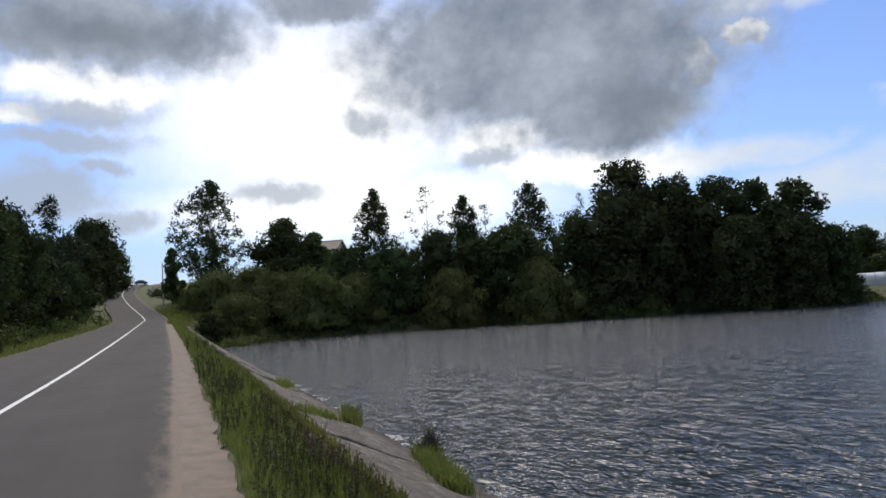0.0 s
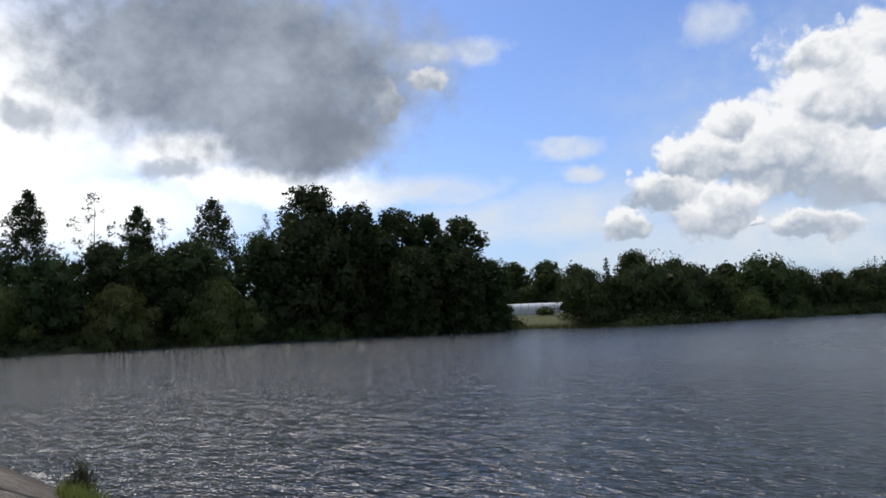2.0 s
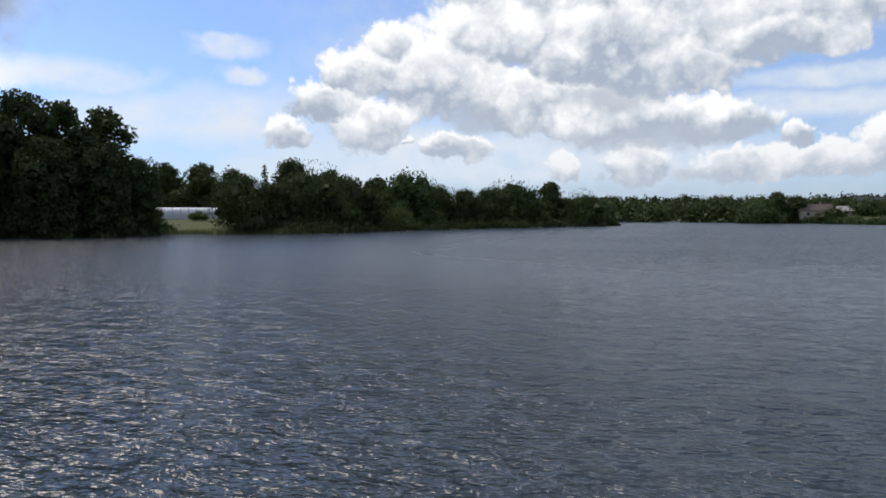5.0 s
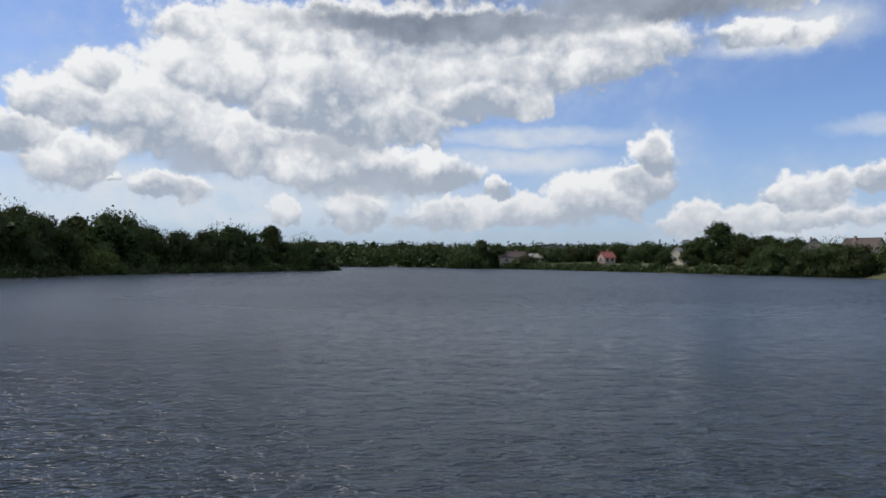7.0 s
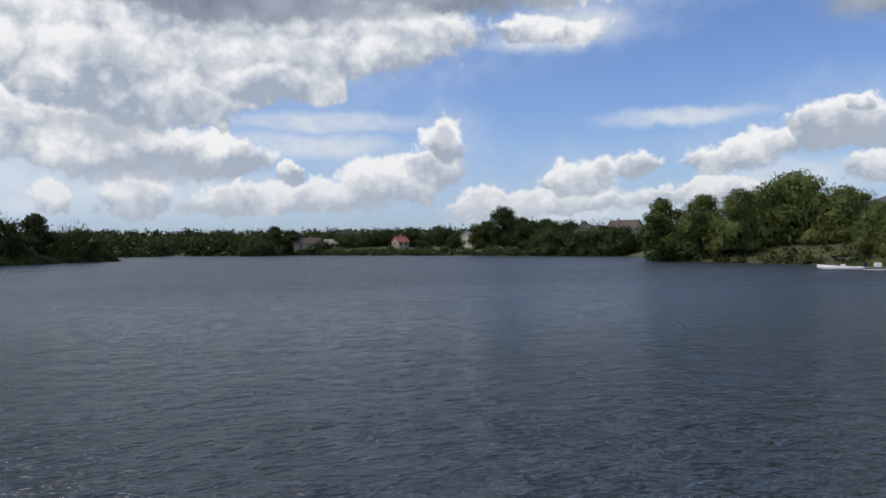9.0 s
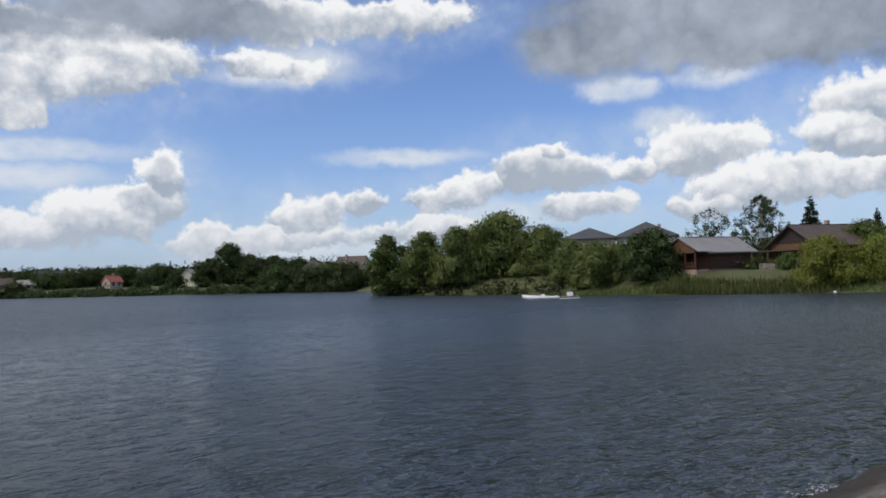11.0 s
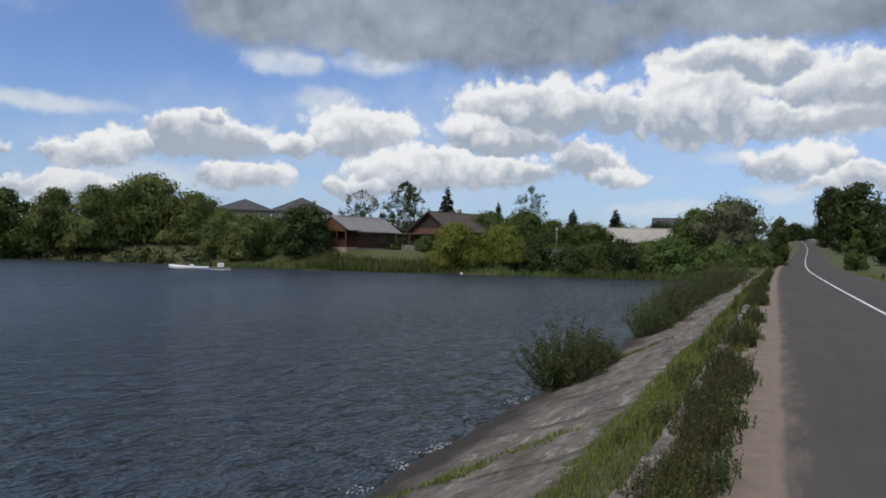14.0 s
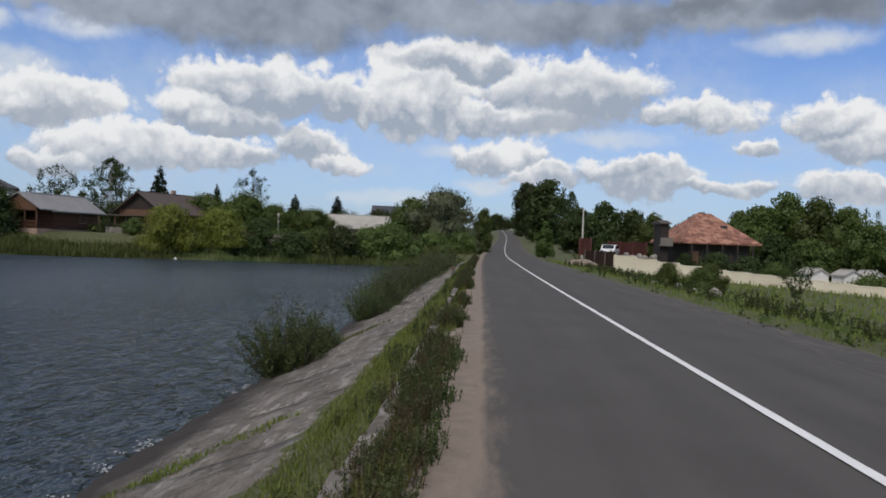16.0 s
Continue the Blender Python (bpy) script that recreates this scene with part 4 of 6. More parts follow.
def make_tree(kind, seed, ratio):
    """One tree of a kind at the origin, at its usual size: trunk with limbs, crown."""
    rnd, r0 = np.random.default_rng(seed), random.Random(seed)
    if kind == "spruce":
        h, w = 14.0, 14.0 * ratio
        tv, tf = [], []
        tube(tv, tf, [(0, 0, -0.4), (0.05, 0, h * 0.4), (0, 0.03, h * 0.97)], [0.2, 0.13, 0.02])
        sprays = []
        z = h * 0.07
        while z < h * 0.98:
            reach = w / 2 * (1 - z / h) ** 0.85 * r0.uniform(0.75, 1.1) + 0.12
            n = max(4, int(10 * reach / 1.5))
            for k in range(n):
                a = r0.uniform(0, 6.283)
                L = reach * r0.uniform(0.65, 1.1)
                tip = (math.cos(a) * L, math.sin(a) * L, z - 0.18 * L)
                if L > 0.9:
                    tube(tv, tf, [(0, 0, z), tip], [0.035, 0.01], 3)
                m = max(4, int(13 * L))
                q = rnd.uniform(0.12, 1.03, (m, 1)) ** 0.7
                c = np.array([[0, 0, z]]) + q * np.array([[tip[0], tip[1], tip[2] - z]]) + rnd.normal(size=(m, 3)) * np.array([0.16, 0.16, 0.10]) * (1.2 - q * 0.5)
                nm = np.tile([0, 0, 1.0], (m, 1)) + rnd.normal(size=(m, 3)) * 0.5
                nm /= np.linalg.norm(nm, axis=1, keepdims=True)
                sprays.append(leaf_cards(c, nm, 0.30, rnd, 0.4, 0.5))
            z += r0.uniform(0.32, 0.5)
        cards, leaf, bark = np.concatenate(sprays), LEAF_PINE, BARK
    elif kind in LOBES:
        h, _, _, _, _, size, tr, leaf, bark, aspect, droop = KINDS[kind]
        w = h * ratio
        count, leaves, skirt = LOBES[kind]
        prof = SHAPES[PROFILE.get(kind, kind)]
        ps, pw = [p for p, _ in prof], [q for _, q in prof]
        tall = min(1.12, max(0.72, 0.75 * h / w))
        lobes = [(0, 0, h * 0.34, w * 0.34), (0, 0, h * 0.62, w * 0.36 * float(np.interp(0.62, ps, pw)))]
        for k in range(count):
            t = (k + r0.uniform(0.2, 0.8)) / count
            q = ps[0] + (1 - ps[0]) * t
            a = 2.39996 * k + r0.uniform(-0.5, 0.5)
            r = w * r0.uniform(0.13, 0.21) * (0.75 + 0.35 * float(np.interp(q, ps, pw)))
            out = max(0.0, float(np.interp(q, ps, pw)) * w / 2 * r0.uniform(0.82, 1.12) - r * 0.8)
            z = max(r * tall * 0.5, min(h - r * tall * 0.95, q * h - r * tall * 0.4))
            lobes.append((math.cos(a) * out, math.sin(a) * out, z, r))
        lobes.append((r0.uniform(-0.06, 0.06) * w, r0.uniform(-0.06, 0.06) * w, h - w * 0.15 * tall, w * 0.15))
        cards = lobed_crown(lobes, tall, leaves, size * (w * h / (KINDS[kind][0] * KINDS[kind][1])) ** 0.25, rnd, aspect, droop, skirt)
        tv, tf = [], []
        top = h * 0.8
        multi = 4 if PROFILE.get(kind, kind) in ("shrub", "willow") else 1
        for k in range(multi):
            a = 6.283 * k / multi + r0.uniform(-0.5, 0.5)
            sp = 0.0 if multi == 1 else w * 0.18
            tube(tv, tf, [(math.cos(a) * sp * 0.2, math.sin(a) * sp * 0.2, -0.5), (math.cos(a) * sp * 0.55, math.sin(a) * sp * 0.55, top * 0.4), (math.cos(a) * sp, math.sin(a) * sp, top)],
                 [tr / multi ** 0.5, tr * 0.66 / multi ** 0.5, tr * 0.15], 8)
        for cx, cy, cz, r in lobes[2:]:
            z0 = max(h * 0.06, min(top, cz - 0.45 * math.hypot(cx, cy) - 0.3))
            tube(tv, tf, [(0, 0, z0), (cx * 0.55, cy * 0.55, (z0 + cz) / 2 + 0.1), (cx, cy, cz)], [tr * 0.3, tr * 0.18, 0.02], 5)
    else:
        h, _, count, (ra, rb), per, size, tr, leaf, bark, aspect, droop = KINDS[kind]
        w = h * ratio
        prof = SHAPES[PROFILE.get(kind, kind)]
        ps, pw = [p for p, _ in prof], [q for _, q in prof]
        clumps, lumps = [], [r0.uniform(0, 6.283) for _ in range(2)]
        while len(clumps) < count:
            q = r0.uniform(ps[0], 1)
            a = r0.uniform(0, 6.283)
            reach = float(np.interp(q, ps, pw)) * w / 2
            bulge = 1 + 0.15 * math.sin(2 * a + lumps[0] + q * 5) + 0.12 * math.sin(3 * a + lumps[1] - q * 9)
            r = r0.uniform(ra, rb) * (0.6 + 0.4 * float(np.interp(q, ps, pw)))
            if noise.noise(Vector((math.cos(a) * 1.7, math.sin(a) * 1.7, q * 6 + seed))) < (-0.28 if kind == "birch" else -0.10):
                continue
            rad = max(0.0, reach * r0.uniform(0.15, 1) ** 0.6 * bulge - r * 0.35)
            clumps.append((math.cos(a) * rad, math.sin(a) * rad, q * h - r * 0.55 * q, r))
        cards = crown_cards(clumps, per, size, rnd, aspect, droop, 1.25)
        tv, tf = [], []
        lean = (r0.uniform(-0.3, 0.3), r0.uniform(-0.3, 0.3))
        top = h * 0.93
        tube(tv, tf, [(0, 0, -0.5), (lean[0] * 0.5, lean[1] * 0.5, top * 0.45), (lean[0], lean[1], top)], [tr, tr * 0.6, tr * 0.1], 8)
        for cx, cy, cz, r in clumps[::2]:
            z0 = max(h * 0.1, min(top, cz - 0.75 * math.hypot(cx, cy) - 0.2))
            tube(tv, tf, [(lean[0] * z0 / top, lean[1] * z0 / top, z0), (cx * 0.5, cy * 0.5, z0 + (cz - z0) * 0.6), (cx, cy, cz)], [tr * 0.22, tr * 0.13, 0.012], 4)
    label, cat = WORDS[kind]
    ob = thing(NAMES.get(kind, kind), label, cat, group="trees and shrubs round the lake")
    part_mesh("trunk", mesh_of("trunk", tv, tf, bark, True), ob)
    part_mesh("crown", quads_mesh("crown", cards, leaf), ob)
    return ob, h, w


TREES, USED = {}, {}
tree_rng = random.Random(11)


def plant(kind, az, d, ztop, width, variants=2):
    """A tree or shrub at an azimuth and distance, with its top's height and its width in metres."""
    # distant ones use the copy with shade in its leaf colour
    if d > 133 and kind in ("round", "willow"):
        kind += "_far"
    x, y = at_az(az, d)
    n = USED.get(kind, 0)
    USED[kind] = n + 1
    z = ground_at(x, y) - 0.05
    step = round(math.log(width / max(1.0, ztop - z)) / math.log(1.3))
    key = (kind, n % variants, step)
    fresh = key not in TREES
    if fresh:
        TREES[key] = make_tree(kind, 31 * (n % variants) + len(kind) * 7 + step, 1.3 ** step)
    ob, h, w = TREES[key]
    sx = width / w
    sz = max(0.25, (ztop - z) / h)
    m = pose(x, y, z, 0, 0, tree_rng.uniform(0, 360)) @ Matrix.Diagonal((sx, sx * tree_rng.uniform(0.9, 1.1), sz, 1))
    if fresh:
        ob.matrix_world = m
        return ob
    return copy_thing(ob, m @ Matrix.Diagonal((1 / ob.scale[0], 1 / ob.scale[1], 1 / ob.scale[2], 1)))


# south-west side of the road and the hill
for row in (("big", 101.8, 68, 13.6, 8), ("shrub", 104.2, 48, 7.2, 8), ("pine", 97.1, 104, 18.8, 8), ("alder", 94.5, 180, 26.0, 14), ("alder", 93.2, 216, 23.0, 10), ("darkshrub", 98.3, 92, 12.0, 8.5),
            ("darkshrub", 96.0, 128, 12.0, 9), ("alder", 99.8, 84, 14.0, 9), ("round", 106.0, 60, 12.0, 9), ("alder", 95.9, 145, 18.0, 11), ("darkshrub", 100.3, 78, 8.0, 7), ("darkshrub", 97.0, 112, 8.5, 8)):
    plant(*row)
# hill beyond the dam's west end
for row in (("birch", 86.5, 140, 27.2, 15), ("darkshrub", 89.2, 150, 16.0, 4.5), ("round", 81.2, 150, 21.3, 15), ("round", 78.9, 152, 18.4, 9), ("darkshrub", 77.2, 160, 14.1, 4),
            ("willow", 86.3, 113, 8.9, 11), ("willow", 83.2, 111, 9.2, 13), ("willow", 79.1, 113, 8.6, 14), ("willow", 75.9, 116, 7.6, 11), ("darkshrub", 87.6, 118, 6.0, 6), ("willow", 84.6, 104, 5.2, 9), ("willow", 81.0, 110, 6.5, 10), ("darkshrub", 86.8, 100, 2.6, 5),
            ("birch", 74.2, 126, 22.4, 9.5), ("thin", 70.0, 130, 23.3, 8), ("birch", 67.2, 130, 21.3, 7.5), ("thin", 65.6, 131, 19.6, 6), ("birch", 62.1, 136, 23.5, 13),
            ("thin", 58.2, 136, 21.1, 5.5), ("alder", 73.0, 119, 12.0, 12), ("willow", 68.5, 113, 7.3, 11), ("alder", 63.4, 121, 14.5, 16), ("willow", 61.5, 116, 8.3, 13),
            ("alder", 69.5, 122, 14.5, 11), ("alder", 66.3, 124, 13.0, 11), ("alder", 76.5, 122, 12.5, 10)):
    plant(*row)
# wood on the west shore
for row in (("big", 54.6, 134, 25.5, 15.5), ("alder", 55.2, 124, 19.1, 17), ("alder", 51.4, 130, 21.4, 12), ("alder", 48.3, 130, 20.6, 12), ("alder", 45.8, 130, 19.3, 11),
            ("alder", 43.3, 130, 18.6, 11), ("alder", 40.9, 130, 10.8, 8), ("alder", 58.5, 124, 16, 12), ("alder", 50, 138, 19, 13), ("alder", 46.8, 122, 13, 11), ("alder", 43.4, 124, 12, 10),
            ("darkshrub", 58.3, 120, 3.4, 8), ("shrub", 56.0, 121, 2.6, 8), ("shrub", 53.6, 122, 2.4, 8), ("darkshrub", 51.0, 124, 2.2, 8), ("darkshrub", 48.4, 126, 3.0, 7), ("darkshrub", 45.4, 127, 3.5, 8), ("darkshrub", 42.4, 132, 3.5, 7)):
    plant(*row)
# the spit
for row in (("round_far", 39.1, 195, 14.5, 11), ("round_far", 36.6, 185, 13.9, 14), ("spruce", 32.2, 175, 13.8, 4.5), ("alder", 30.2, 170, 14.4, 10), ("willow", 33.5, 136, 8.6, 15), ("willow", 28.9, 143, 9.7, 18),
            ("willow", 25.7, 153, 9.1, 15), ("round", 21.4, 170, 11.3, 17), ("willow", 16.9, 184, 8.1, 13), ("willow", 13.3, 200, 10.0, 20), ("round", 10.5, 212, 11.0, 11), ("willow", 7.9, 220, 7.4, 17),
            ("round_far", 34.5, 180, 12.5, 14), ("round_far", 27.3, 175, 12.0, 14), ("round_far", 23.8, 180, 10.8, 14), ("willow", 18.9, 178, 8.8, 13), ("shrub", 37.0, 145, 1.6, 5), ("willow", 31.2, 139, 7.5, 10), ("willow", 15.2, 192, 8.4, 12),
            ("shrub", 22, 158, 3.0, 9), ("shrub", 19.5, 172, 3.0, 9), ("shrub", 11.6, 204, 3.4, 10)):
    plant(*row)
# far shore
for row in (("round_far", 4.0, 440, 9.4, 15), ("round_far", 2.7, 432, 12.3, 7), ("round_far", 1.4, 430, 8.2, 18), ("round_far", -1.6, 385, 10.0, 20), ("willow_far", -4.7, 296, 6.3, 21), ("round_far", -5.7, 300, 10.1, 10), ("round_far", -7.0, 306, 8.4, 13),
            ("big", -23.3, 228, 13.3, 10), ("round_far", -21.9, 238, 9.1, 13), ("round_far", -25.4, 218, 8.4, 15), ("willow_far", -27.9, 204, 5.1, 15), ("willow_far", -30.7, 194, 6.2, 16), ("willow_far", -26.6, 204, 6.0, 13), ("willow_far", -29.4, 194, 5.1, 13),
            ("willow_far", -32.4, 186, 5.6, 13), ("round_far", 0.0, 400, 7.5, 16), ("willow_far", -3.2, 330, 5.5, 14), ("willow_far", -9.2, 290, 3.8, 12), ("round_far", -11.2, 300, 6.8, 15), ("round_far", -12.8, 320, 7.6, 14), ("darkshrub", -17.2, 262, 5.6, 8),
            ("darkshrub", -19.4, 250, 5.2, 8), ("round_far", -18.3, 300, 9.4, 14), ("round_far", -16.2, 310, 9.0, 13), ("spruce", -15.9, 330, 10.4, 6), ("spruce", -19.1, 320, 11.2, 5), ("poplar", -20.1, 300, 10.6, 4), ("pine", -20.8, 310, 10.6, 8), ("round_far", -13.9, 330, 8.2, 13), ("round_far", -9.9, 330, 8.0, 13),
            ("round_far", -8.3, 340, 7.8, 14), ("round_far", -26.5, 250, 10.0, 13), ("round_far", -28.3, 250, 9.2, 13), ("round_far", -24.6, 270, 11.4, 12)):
    plant(*row)
# willows and gardens on the east shore
for row in (("round", -35.2, 128, 8.7, 9.5), ("willow", -37.9, 126, 9.2, 9), ("willow", -40.6, 124, 9.6, 11), ("willow", -44.0, 125, 12.0, 16), ("willow", -47.3, 122, 9.3, 12), ("willow", -51.2, 105, 5.6, 9.8),
            ("alder", -55.1, 101, 6.9, 8.5), ("willow", -49.3, 110, 6.3, 8), ("willow", -42.4, 130, 10.5, 12), ("shrub", -53.2, 112, 3.4, 6), ("sparse", -59.3, 128, 11.2, 8.5), ("birch", -62.8, 132, 13.2, 9.5), ("spruce", -66.0, 138, 13.2, 7),
            ("spruce", -70.0, 150, 11.4, 4.5), ("pine", -72.6, 135, 13.3, 8), ("round", -72.0, 116, 7.8, 11), ("golden", -66.7, 94, 4.8, 8.8), ("golden", -70.2, 95, 4.6, 7.8), ("spruce", -75.7, 150, 10.0, 6), ("spruce", -78.9, 165, 11.1, 6.5),
            ("round", -74.2, 122, 6.6, 8.5), ("round", -77.2, 124, 6.2, 8), ("darkshrub", -75.6, 93.5, 2.2, 7.5), ("darkshrub", -79.4, 94, 3.1, 7.5), ("silver", -87.2, 109, 9.5, 12.5), ("round", -84.6, 111, 8.1, 9), ("shrub", -83.3, 95, 3.8, 8.5), ("darkshrub", -73.0, 95, 3.2, 6), ("shrub", -77.4, 95, 2.6, 6), ("shrub", -81.3, 95, 2.8, 6),
            ("round", -90.2, 118, 7.2, 4.2), ("shrub", -81.6, 102, 3.2, 7), ("shrub", -64.0, 104, 2.3, 4), ("round", -69.2, 128, 8.0, 9), ("darkshrub", -73.3, 108, 4.0, 7), ("shrub", -86.4, 100, 2.8, 8), ("shrub", -88.6, 104, 3.2, 6), ("round", -61.0, 140, 6.5, 8), ("round", -63.8, 146, 7.0, 10), ("round", -67.6, 148, 8.0, 10), ("round", -71.0, 142, 7.0, 9), ("round", -76.4, 138, 6.6, 9), ("round", -79.6, 140, 6.4, 9), ("round", -85.8, 140, 7.2, 10), ("round", -57.6, 138, 7.0, 8), ("round", -82.2, 150, 7.6, 9), ("darkshrub", -62.6, 104, 2.6, 4), ("shrub", -64.4, 101, 3.2, 4), ("round", -53.0, 128, 6.2, 9)):
    plant(*row)
# south-east side of the road
for row in (("round", -91.2, 575, 25.0, 24), ("round", -92.7, 580, 24.0, 24), ("alder", -93.5, 300, 27.0, 12), ("round", -95.1, 230, 22.2, 16), ("birch", -96.9, 200, 16.4, 8), ("alder", -94.3, 262, 22.5, 10), ("shrub", -95.0, 113, 5.3, 3.4), ("round", -99.4, 142, 10.2, 9), ("round", -101.6, 136, 8.6, 9), ("round", -103.0, 132, 7.8, 8), ("round", -97.4, 160, 10, 10),
            ("round", -110.3, 124, 9.0, 10), ("round", -112.2, 122, 10.8, 10), ("round", -114.1, 120, 10.0, 9.5), ("round", -108.9, 127, 8.3, 8), ("round", -115.8, 118, 8.6, 9), ("darkshrub", -111.2, 112, 4.5, 8), ("shrub", -113.6, 110, 4.0, 8), ("poplar", -116.1, 190, 12.7, 3), ("poplar", -116.9, 191, 13.2, 3.2), ("poplar", -117.6, 190, 12.5, 3), ("poplar", -118.3, 189, 12.9, 3), ("round", -117.4, 116, 6.2, 9), ("round", -110.6, 135, 9.4, 11), ("round", -106.2, 140, 8.6, 9), ("round", -119.4, 118, 6.0, 10),
            ("darkshrub", -107.5, 77, 1.6, 4.5), ("darkshrub", -109.6, 76, 1.3, 4.5), ("darkshrub", -105.4, 78, 1.4, 3), ("shrub", -111.5, 74, 0.9, 4), ("shrub", -104.2, 46, 0.9, 2.2), ("shrub", -106.5, 42, 0.75, 2.4), ("shrub", -107.2, 44, 1.0, 2.2), ("sparse", -112.8, 34, 0.9, 1.5)):
    plant(*row)


# ---- cover along the banks ----
def scatter_along(points, spacing, rnd):
    out = []
    for (ax, ay), (bx, by) in zip(points, points[1:]):
        n = max(1, int(math.hypot(bx - ax, by - ay) / spacing))
        for i in range(n):
            t = (i + rnd.uniform()) / n
            out.append((ax + (bx - ax) * t, ay + (by - ay) * t))
    return out


def bank_cover(label, points, inland, spacing, radius, leaf, size, seed, per=26, name="undergrowth", lift=0.3):
    """Low tangled growth along a line of the bank: clumps of small leaves."""
    rnd = np.random.default_rng(seed)
    clumps = []
    for x, y in scatter_along(points, spacing, rnd):
        for k in range(inland[2]):
            ox, oy = rnd.normal(0, 1.2, 2)
            px, py = x + ox + inland[0] * k * 2.0, y + oy + inland[1] * k * 2.0
            r = rnd.uniform(*radius)
            clumps.append((px, py, max(WATER_Z, ground_at(px, py)) + r * lift, r))
    cards = crown_cards(clumps, per, size, rnd, 0.5, 0.2, 0.9)
    return tagged(new(name, quads_mesh(name, cards, leaf)), label, "undergrowth", kind="stuff")


bank_cover("dark tangled bushes at the west bank's foot", LAKE[1:8], (-0.9, 0.3, 3), 1.1, (0.7, 1.7), LEAF_DARK, 0.26, 1)
bank_cover("olive brushwood on the slope below the wood", [(-110, 62), (-104, 82), (-97, 99)], (-0.9, 0.4, 4), 1.2, (0.5, 1.2), LEAF_WILLOW, 0.22, 2)
bank_cover("low willow scrub along the spit", LAKE[8:13], (-0.8, 0.5, 3), 1.3, (0.8, 1.9), LEAF_SHADED, 0.3, 3)
# the far shore's scrub takes the dark leaf to stand in for cloud shade
bank_cover("low trees and scrub along the far shore", LAKE[17:25], (0.5, 0.8, 3), 2.2, (0.9, 2.2), LEAF_DARK, 0.36, 4, per=26)
bank_cover("dark scrub under the willows on the east shore", LAKE[25:29], (0.9, 0.3, 3), 1.2, (0.6, 1.4), LEAF_DARK, 0.25, 5)
bank_cover("garden scrub on the east bank", [(91, 56), (95, 44), (98, 30), (98, 16), (100, 8)], (0.95, 0.2, 4), 1.4, (0.5, 1.3), LEAF_MID, 0.22, 6)
bank_cover("bushes beside the road at the dam's east end", [(84, 5), (92, 4.5), (104, 3), (118, 1.5)], (0.1, 0.8, 3), 0.9, (0.5, 1.2), LEAF_WILLOW, 0.18, 7, per=36)
bank_cover("undergrowth below the trees beside the hill road", [(-40, -11.5), (-70, -12), (-96, -11), (-125, -12), (-150, -14)], (0, -0.9, 4), 1.2, (0.7, 1.6), LEAF_MID, 0.24, 8)
bank_cover("hedge growth on the hill's slope", [(-108, 6), (-125, 5), (-150, 4), (-190, -2)], (0.1, 0.9, 4), 1.3, (0.6, 1.5), LEAF_DARK, 0.24, 9)
bank_cover("garden growth behind the white wall", [(66, -34), (80, -42), (100, -50), (110, -38), (98, -22), (110, -14)], (0.5, -0.3, 4), 1.5, (0.5, 1.3), LEAF_MID, 0.22, 10)
bank_cover("bushes where the dam meets the west bank", [(-90, 7.0), (-98, 9.5), (-105, 16), (-108, 24)], (-0.6, 0.3, 4), 0.8, (0.5, 1.2), LEAF_WILLOW, 0.2, 13)

# woods on the horizon
rnd = np.random.default_rng(8)
# ridge and village trees: cloud shade put in through the dark leaf colour
for label, a0, a1, d0, d1, top, leaf in (("wooded ridge far behind the village, toned for cloud shade", 14, -62, 520, 900, 1.5, LEAF_DARK), ("trees scattered through the far village", 8, -50, 330, 520, 1.3, LEAF_DARK),
                                         ("wooded rise behind the houses", -48, -92, 190, 420, 1.7, LEAF_MID), ("wooded rise beyond the road", -92, -128, 210, 460, 2.0, LEAF_DARK), ("woods behind the west shore", 44, 24, 230, 420, 1.9, LEAF_DARK)):
    clumps = []
    for i in range(330):
        az, d = rnd.uniform(a1, a0), d0 + (d1 - d0) * rnd.uniform() ** 1.4
        x, y = at_az(az, d)
        if abs(y - float(road_y(x))) < 19:
            continue
        g = ground_at(x, y)
        reach = 1.6 + d * math.tan(radians(top * rnd.uniform(0.55, 1.0) ** 0.5))
        r = min(6.0, max(2.0, (reach - g) * 0.5))
        for k in range(3):
            clumps.append((x + rnd.normal(0, r * 0.5), y + rnd.normal(0, r * 0.5), max(g + r * 0.3, reach - r * (0.9 + 0.6 * k)), r))
    cards = crown_cards(clumps, 1.8, 1.3, rnd, 0.7, 0.0)
    tagged(new("far_wood", quads_mesh("far_wood", cards, leaf)), label, "far wood", kind="stuff")


# ---- grass, weeds, reeds ----
def blades(spots, height, width, rnd, lean=0.35, mat=GRASS, name="grass", label="", category="grass"):
    """Grass: each blade two quads, bent over to one side."""
    p = np.array(spots)
    n = len(p)
    a = rnd.uniform(0, 6.283, n)
    side = np.stack([np.cos(a), np.sin(a), np.zeros(n)], 1)
    b = a + 1.57 + rnd.normal(0, 0.5, n)
    bend = np.stack([np.cos(b), np.sin(b), np.zeros(n)], 1)
    h = (height * rnd.uniform(0.45, 1.2, n))[:, None] * p[:, 3:4]
    w = (width * rnd.uniform(0.7, 1.3, n))[:, None]
    base = p[:, :3]
    l = rnd.uniform(0.2, 1.0, (n, 1)) * lean
    mid = base + h * 0.55 * np.array([0, 0, 1]) + bend * h * l * 0.3
    tip = base + h * 0.97 * np.array([0, 0, 1]) + bend * h * l
    q1 = np.stack([base - side * w, base + side * w, mid + side * w * 0.8, mid - side * w * 0.8], 1)
    q2 = np.stack([mid - side * w * 0.8, mid + side * w * 0.8, tip + side * w * 0.12, tip - side * w * 0.12], 1)
    return tagged(new(name, quads_mesh(name, np.concatenate([q1, q2]), mat)), label, category, kind="stuff")


